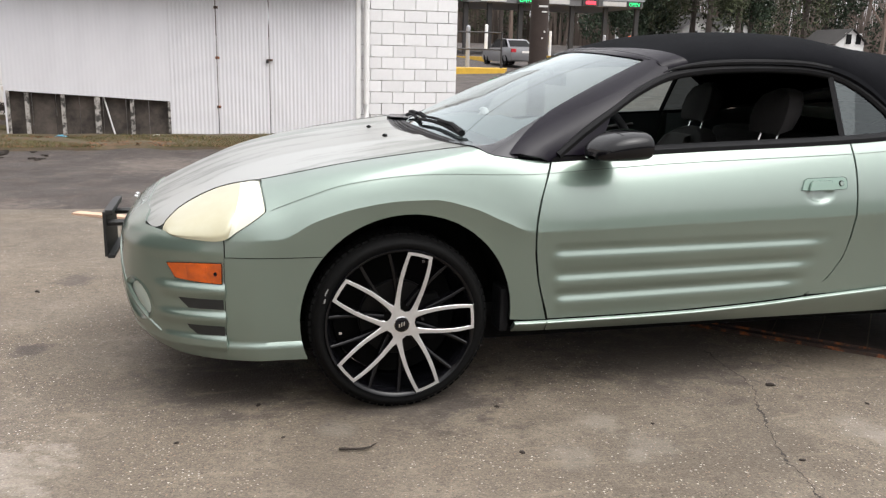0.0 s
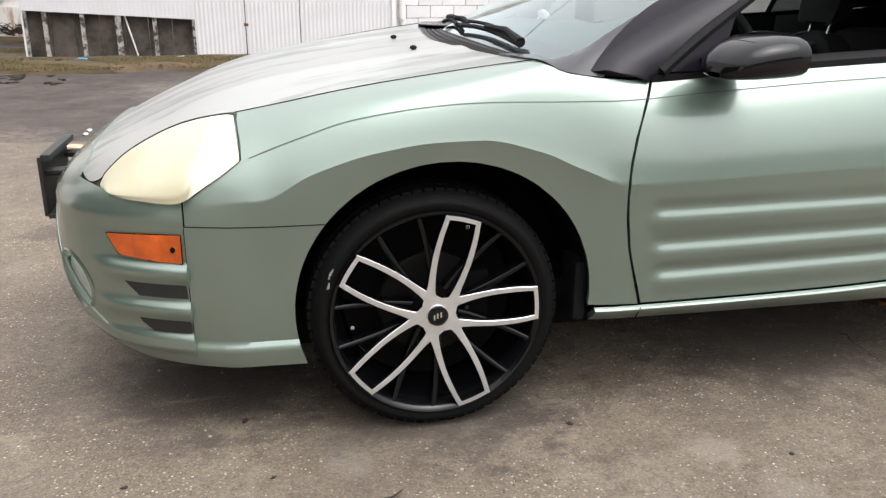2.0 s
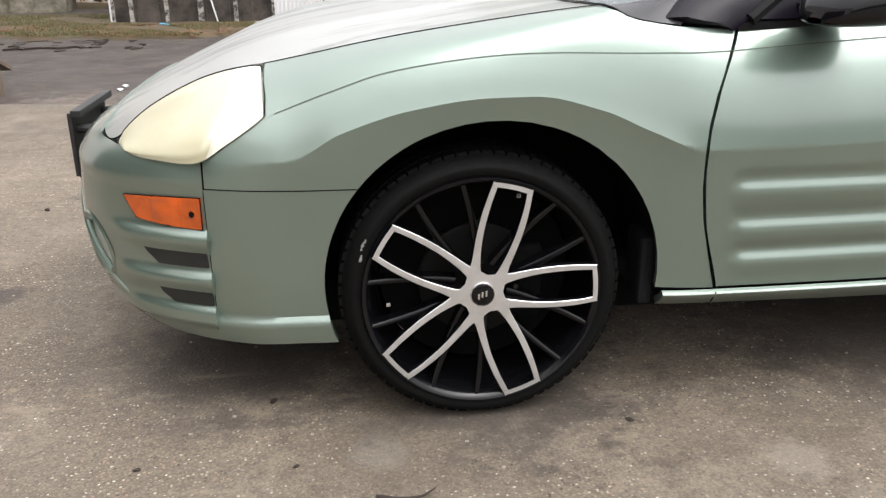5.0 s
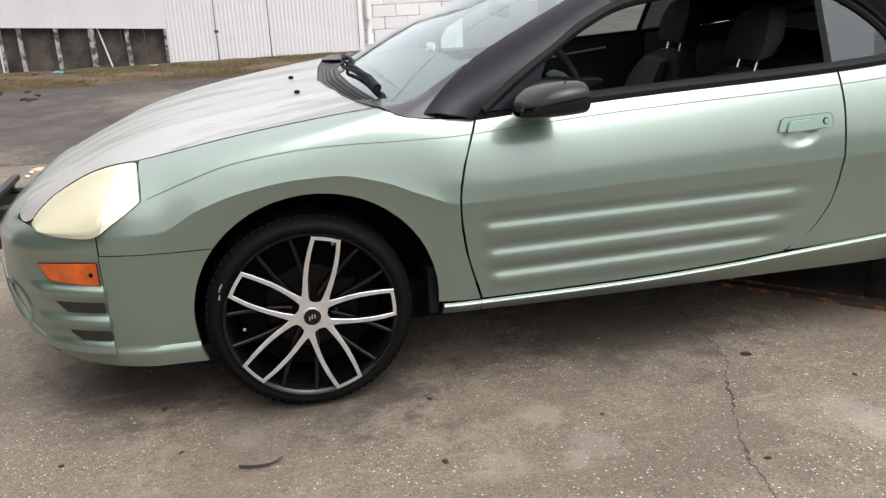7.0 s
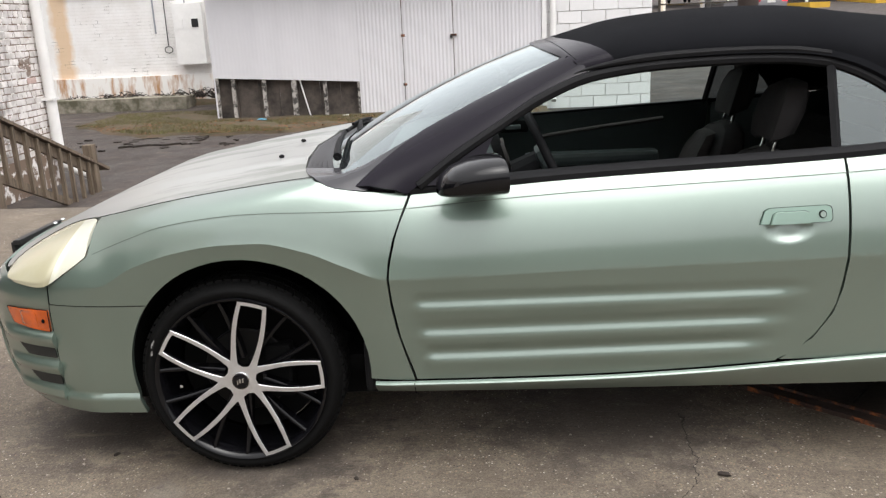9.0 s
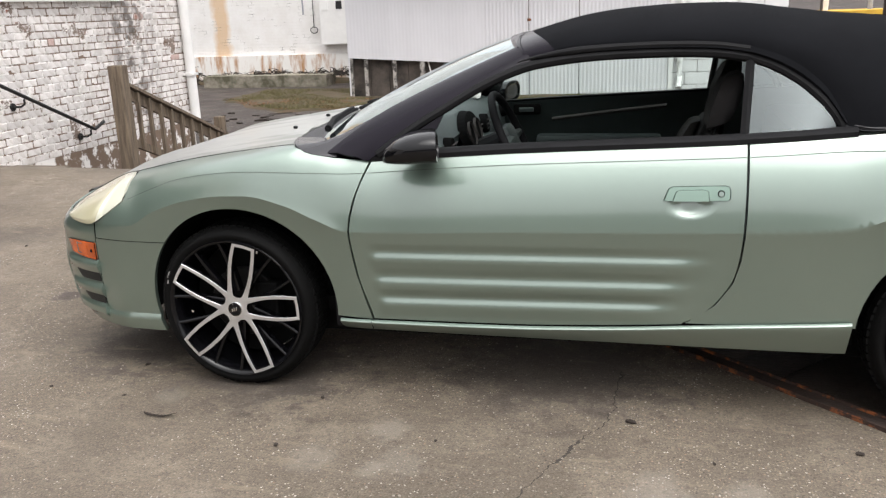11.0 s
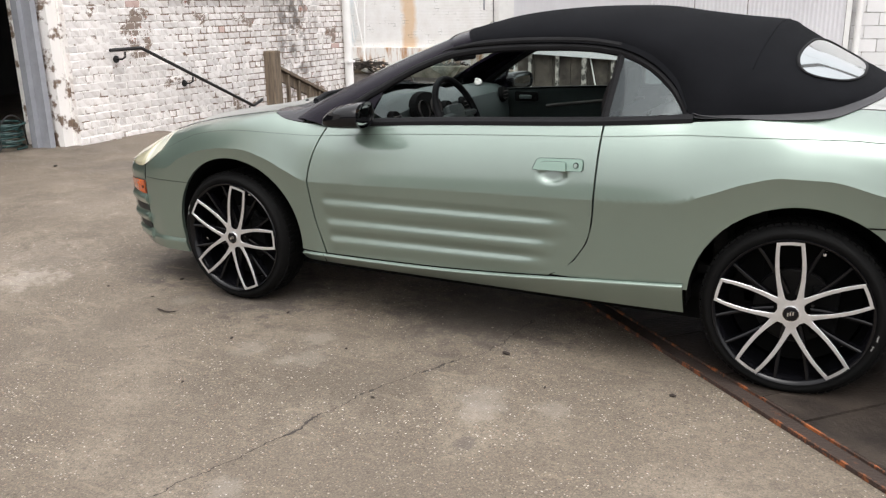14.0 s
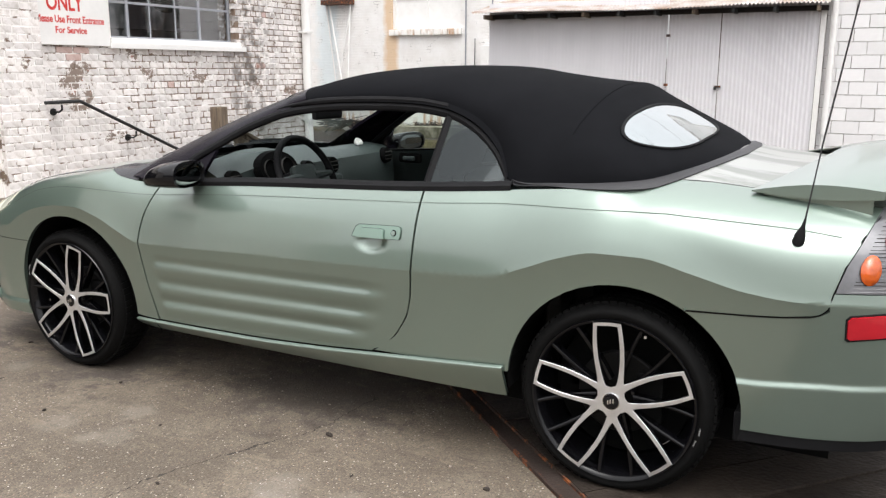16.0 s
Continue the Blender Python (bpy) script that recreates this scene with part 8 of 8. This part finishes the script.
def sedan(x, y, z, turn, paint, label):
    """A plain four-door car seen far off: lower body, cabin, glass, lamps, wheels."""
    c = thing("parked_sedan", label, "car")
    bm = bmesh.new()
    rows = []
    for u, zb, zt, hw in ((-2.35, 0.45, 0.75, 0.70), (-2.3, 0.3, 0.98, 0.84), (-1.7, 0.24, 1.04, 0.89), (-0.6, 0.22, 0.98, 0.91), (0.8, 0.22, 0.95, 0.91), (1.9, 0.25, 0.86, 0.88), (2.3, 0.32, 0.72, 0.78), (2.4, 0.42, 0.62, 0.6)):
        rows.append([(u, -hw * 0.92, zb), (u, -hw, (zb + zt) / 2), (u, -hw * 0.93, zt * 0.97), (u, -hw * 0.5, zt), (u, hw * 0.5, zt), (u, hw * 0.93, zt * 0.97), (u, hw, (zb + zt) / 2), (u, hw * 0.92, zb), (u, -hw * 0.92, zb)])
    grid(bm, rows)
    bmesh.ops.holes_fill(bm, edges=bm.edges[:])
    part("body", bm, paint, c, smooth=True)
    bm = bmesh.new()
    grid(bm, [[(u, -w, 0.95 if i in (0, 5) else h), (u, -w * 0.86, h), (u, w * 0.86, h), (u, w, 0.95 if i in (0, 5) else h)] for i, (u, w, h) in enumerate(((-1.75, 0.76, 1.0), (-1.05, 0.62, 1.42), (-0.3, 0.62, 1.47), (0.3, 0.62, 1.45), (0.45, 0.63, 1.42), (1.15, 0.76, 0.97)))])
    part("roof", bm, paint, c, smooth=True)
    dark = PANE_DARK
    bm = bmesh.new()
    grid(bm, [[(-1.73, -0.66, 1.03), (-1.73, 0.66, 1.03)], [(-1.13, -0.55, 1.38), (-1.13, 0.55, 1.38)]])
    part("rear_window", bm, TRIM, c)
    for s in (-1, 1):
        bm = bmesh.new()
        grid(bm, [[(-1.4, s * 0.80, 1.0), (0.9, s * 0.80, 0.98)], [(-0.95, s * 0.66, 1.38), (0.35, s * 0.66, 1.38)]])
        part("side_window", bm, TRIM, c)
        part("tail_lamp", box(bmesh.new(), -2.36, -2.2, min(s * 0.55, s * 0.83), max(s * 0.55, s * 0.83), 0.72, 0.92, 0.02), glow("lit tail lamp", (0.9, 0.03, 0.05), 1.2) if s < 0 else RED_LENS, c)
        for u in (-1.45, 1.4):
            w = part("wheel", rim_profile(bmesh.new(), [(0.05, s * 0.80), (0.2, s * 0.82), (0.22, s * 0.88), (0.31, s * 0.88), (0.33, s * 0.85), (0.33, s * 0.70), (0.05, s * 0.70)], 28), RUBBER, c, smooth=True)
            w.location = (u, 0, 0.33)
    part("number_plate", box(bmesh.new(), -2.375, -2.35, -0.2, 0.2, 0.68, 0.8), SCRAP, c)
    c.matrix_basis = pose(x, y, z, 0, 0, turn)
    return c


sedan(15.3, 43.2, GZ(43.2) + 0.0, 94, material("silver car paint", (0.21, 0.21, 0.22), 0.4, 0.5, 0.5, vary=0.05), "silver sedan with lit brake lamp in a drive-through lane")
sedan(16.5, 66, GZ(66), 70, material("blue car paint", (0.03, 0.06, 0.25), 0.35, 0.3, 0.5, vary=0.05), "dark blue sedan beyond the canopy")

# picket fence of rough boards
fence = thing("board_fence", "rough weathered board fence at the lot's edge", "fence")
PALE_BOARD = material("bleached rough board", (0.36, 0.29, 0.23), 0.9, vary=0.6, scale=5, second=(0.10, 0.075, 0.06), alpha_mix=0.3, bump=0.4, bump_scale=30, rand=0.45)
rnd = random.Random(21)
for k in range(34):
    x, y = 9.1 + k * 0.17, 11.2 - k * 0.04
    part("board", box(bmesh.new(), x, x + 0.15, y, y + 0.025, -0.4, 1.36 + rnd.uniform(-0.06, 0.06)), PALE_BOARD, fence)
for z in (0.2, 1.0):
    part("fence_rail", box(bmesh.new(), 9.1, 14.9, 11.26, 11.32, z, z + 0.08), WOOD, fence)


def foliage(name, mat, center, size, count, leaf, seed, parent):
    """A ragged crown of many small leaf clumps."""
    rnd = random.Random(seed)
    V, F = [], []
    lobes = [(Vector((rnd.uniform(-0.6, 0.6) * size[0], rnd.uniform(-0.6, 0.6) * size[1], rnd.uniform(-0.75, 0.75) * size[2])), rnd.uniform(0.25, 0.5)) for _ in range(14)]
    for _ in range(count):
        lb, r = rnd.choice(lobes)
        d = Vector((rnd.gauss(0, 1), rnd.gauss(0, 1), rnd.gauss(0, 1))).normalized() * rnd.uniform(0.6, 1.0) * r
        p = Vector(center) + lb + Vector((d.x * size[0], d.y * size[1], d.z * size[2]))
        a, b = Vector((rnd.gauss(0, 1), rnd.gauss(0, 1), rnd.gauss(0, 1))).normalized(), Vector((rnd.gauss(0, 1), rnd.gauss(0, 1), rnd.gauss(0, 1))).normalized()
        s = leaf * rnd.uniform(0.5, 1.2)
        n = len(V)
        V += [tuple(p - a * s), tuple(p + b * s * 0.6), tuple(p + a * s), tuple(p - b * s * 0.6)]
        F.append((n, n + 1, n + 2, n + 3))
    me = bpy.data.meshes.new(name)
    me.from_pydata(V, [], F)
    me.materials.append(mat)
    ob = new(name, me)
    ob.parent = parent
    return ob


BARK = material("grey brown bark", (0.10, 0.08, 0.07), 0.95, vary=0.4, scale=4)
EVERGREEN = material("dark evergreen foliage", (0.035, 0.06, 0.03), 0.8, vary=0.3, scale=0.5, island=0.6)
PINE = material("olive pine foliage", (0.07, 0.085, 0.035), 0.8, vary=0.4, scale=0.4, island=0.6)


def tree(x, y, h, w, mat, seed, label, low=0.15, count=2200):
    t = thing("tree", label, "tree", "trees behind the street")
    z = GZ(y)
    rnd = random.Random(seed)
    bm = bmesh.new()
    tube(bm, [(x, y, z - 0.3), (x + 0.1, y, z + h * 0.4), (x, y, z + h * 0.95)], [0.35, 0.26, 0.05], 8)
    for k in range(9):
        a, zz = rnd.uniform(0, 6.3), z + h * rnd.uniform(0.25, 0.8)
        tube(bm, [(x, y, zz), (x + math.cos(a) * w * 0.4, y + math.sin(a) * w * 0.4, zz + h * 0.08), (x + math.cos(a) * w * 0.8, y + math.sin(a) * w * 0.8, zz + h * 0.1)], [0.12, 0.07, 0.02], 5)
    part("trunk", bm, BARK, t)
    foliage("crown", mat, (x, y, z + h * (low + (1 - low) / 2)), (w, w, h * (1 - low) / 2), count * 3, 0.21, seed, t)


tree(36, 75, 13, 4.6, EVERGREEN, 1, "dense dark evergreen tree", 0.05, 3200)
tree(41, 80, 12, 4.0, EVERGREEN, 2, "dense dark evergreen tree", 0.05, 2600)
tree(48, 76, 15, 4.4, PINE, 3, "olive green pine with open crown", 0.2)
tree(54, 80, 16, 4.6, PINE, 4, "olive green pine with open crown", 0.2)
tree(44, 88, 15, 5.0, PINE, 5, "olive green pine with open crown", 0.1)
tree(61, 88, 17, 5.5, PINE, 6, "olive green pine with open crown", 0.15)
tree(50, 92, 14, 5.5, EVERGREEN, 7, "dense dark evergreen tree", 0.0, 2600)

for k in range(11):
    tree(16 + k * 6.2, 104 + (k % 3) * 5, 17 + (k * 7) % 5, 6.0, EVERGREEN if k % 3 else PINE, 60 + k, "tall tree in the dense row behind the street", 0.0, 1500)

for k, (x, y) in enumerate(((57, 84), (64, 82), (70, 86), (52, 86), (76, 80))):
    tree(x, y, 15 + k % 2 * 3, 5.0, PINE if k % 2 else EVERGREEN, 90 + k, "tall green tree in the row behind the street", 0.03, 2200)


def bare_tree(x, y, h, seed, label):
    t = thing("bare_tree", label, "tree", "bare trees behind the street")
    rnd = random.Random(seed)
    bm = bmesh.new()

    def limb(p, d, r, n):
        q = p + d
        tube(bm, [p, p + d * 0.5 + Vector((rnd.gauss(0, 1), rnd.gauss(0, 1), 0)) * d.length * 0.05, q], [r, r * 0.8, r * 0.55], 4)
        if n:
            for _ in range(3):
                e = (d.normalized() + Vector((rnd.gauss(0, 0.5), rnd.gauss(0, 0.5), rnd.gauss(0.12, 0.25)))).normalized() * d.length * rnd.uniform(0.55, 0.8)
                limb(q if rnd.random() < 0.6 else p + d * 0.7, e, r * 0.55, n - 1)

    limb(Vector((x, y, GZ(y) - 0.2)), Vector((0, 0, h * 0.33)), h * 0.018, 5)
    part("branches", bm, material("bare twigs", (0.19, 0.14, 0.115), 0.95, vary=0.2), t)


bare_tree(66, 72, 14, 31, "bare pinkish brown winter tree")
for k, (x, y) in enumerate(((20, 92), (27, 98), (33, 95), (13, 96), (24, 105), (40, 104))):
    bare_tree(x, y, 13 + k % 3 * 2, 40 + k, "bare brown winter tree")
# far wood as a joined backdrop of trunks and twigs
rnd = random.Random(77)
V, F = [], []
for _ in range(2600):
    x, y, h = rnd.uniform(-20, 120), rnd.uniform(112, 135), rnd.uniform(6, 17)
    w, n, lean = rnd.uniform(0.05, 0.3), len(V), rnd.uniform(-1.5, 1.5)
    V += [(x - w, y, GZ(y) - 0.5), (x + w, y, GZ(y) - 0.5), (x + lean, y, GZ(y) + h)]
    F.append((n, n + 1, n + 2))
me = bpy.data.meshes.new("far_wood")
me.from_pydata(V, [], F)
me.materials.append(material("far winter wood", (0.16, 0.125, 0.105), 1.0, vary=0.4, scale=0.3, island=0.5))
tagged(new("far_wood", me), "grey brown leafless wood far behind the street", "wood", kind="stuff")


def house(x, y, w, d, h, label):
    t = thing("house", label, "house")
    z = GZ(y)
    part("wall", box(bmesh.new(), x, x + w, y, y + d, z - 0.5, z + h), WHITE_PAINT, t)
    bm = bmesh.new()
    grid(bm, [[(x - 0.3, y - 0.4, z + h - 0.2), (x + w / 2, y - 0.4, z + h + w * 0.4), (x + w + 0.3, y - 0.4, z + h - 0.2)], [(x - 0.3, y + d + 0.4, z + h - 0.2), (x + w / 2, y + d + 0.4, z + h + w * 0.4), (x + w + 0.3, y + d + 0.4, z + h - 0.2)]])
    part("roof", bm, material("dark roof shingle", (0.05, 0.047, 0.045), 0.9, vary=0.3, scale=2), t)
    for a in (y, y + d):
        bm = bmesh.new()
        bm.faces.new([bm.verts.new(p) for p in ((x, a, z + h), (x + w, a, z + h), (x + w / 2, a, z + h + w * 0.39))])
        part("gable", bm, WHITE_PAINT, t)
    for k in (0.3, 0.65):
        wd = part("window", box(bmesh.new(), x + w * k, x + w * k + 0.8, y - 0.06, y, z + 1.2, z + 2.4), WHITE_PAINT, t)
        part("pane", box(bmesh.new(), x + w * k + 0.08, x + w * k + 0.72, y - 0.08, y - 0.06, z + 1.3, z + 2.3), TRIM, wd)


house(60.4, 72, 3.4, 5, 1.5, "small white house behind the street trees")
house(57, 97, 5, 7, 2.6, "white house half hidden by trees")
house(65, 101, 5, 7, 2.6, "white house half hidden by trees")
lay_bricks(wall_shop, -4.7055, 2.66, 7.27, 0.0, 4.5, (2.66, 4.9, 0.05, 1.62), skip=((3.62, 5.72, 1.6, 2.95),), seed=1)
lay_bricks(wall_shop, -4.6365, 2.12, 2.65, 0.03, 4.5, (2.1, 2.7, 0.05, 1.9), seed=2)
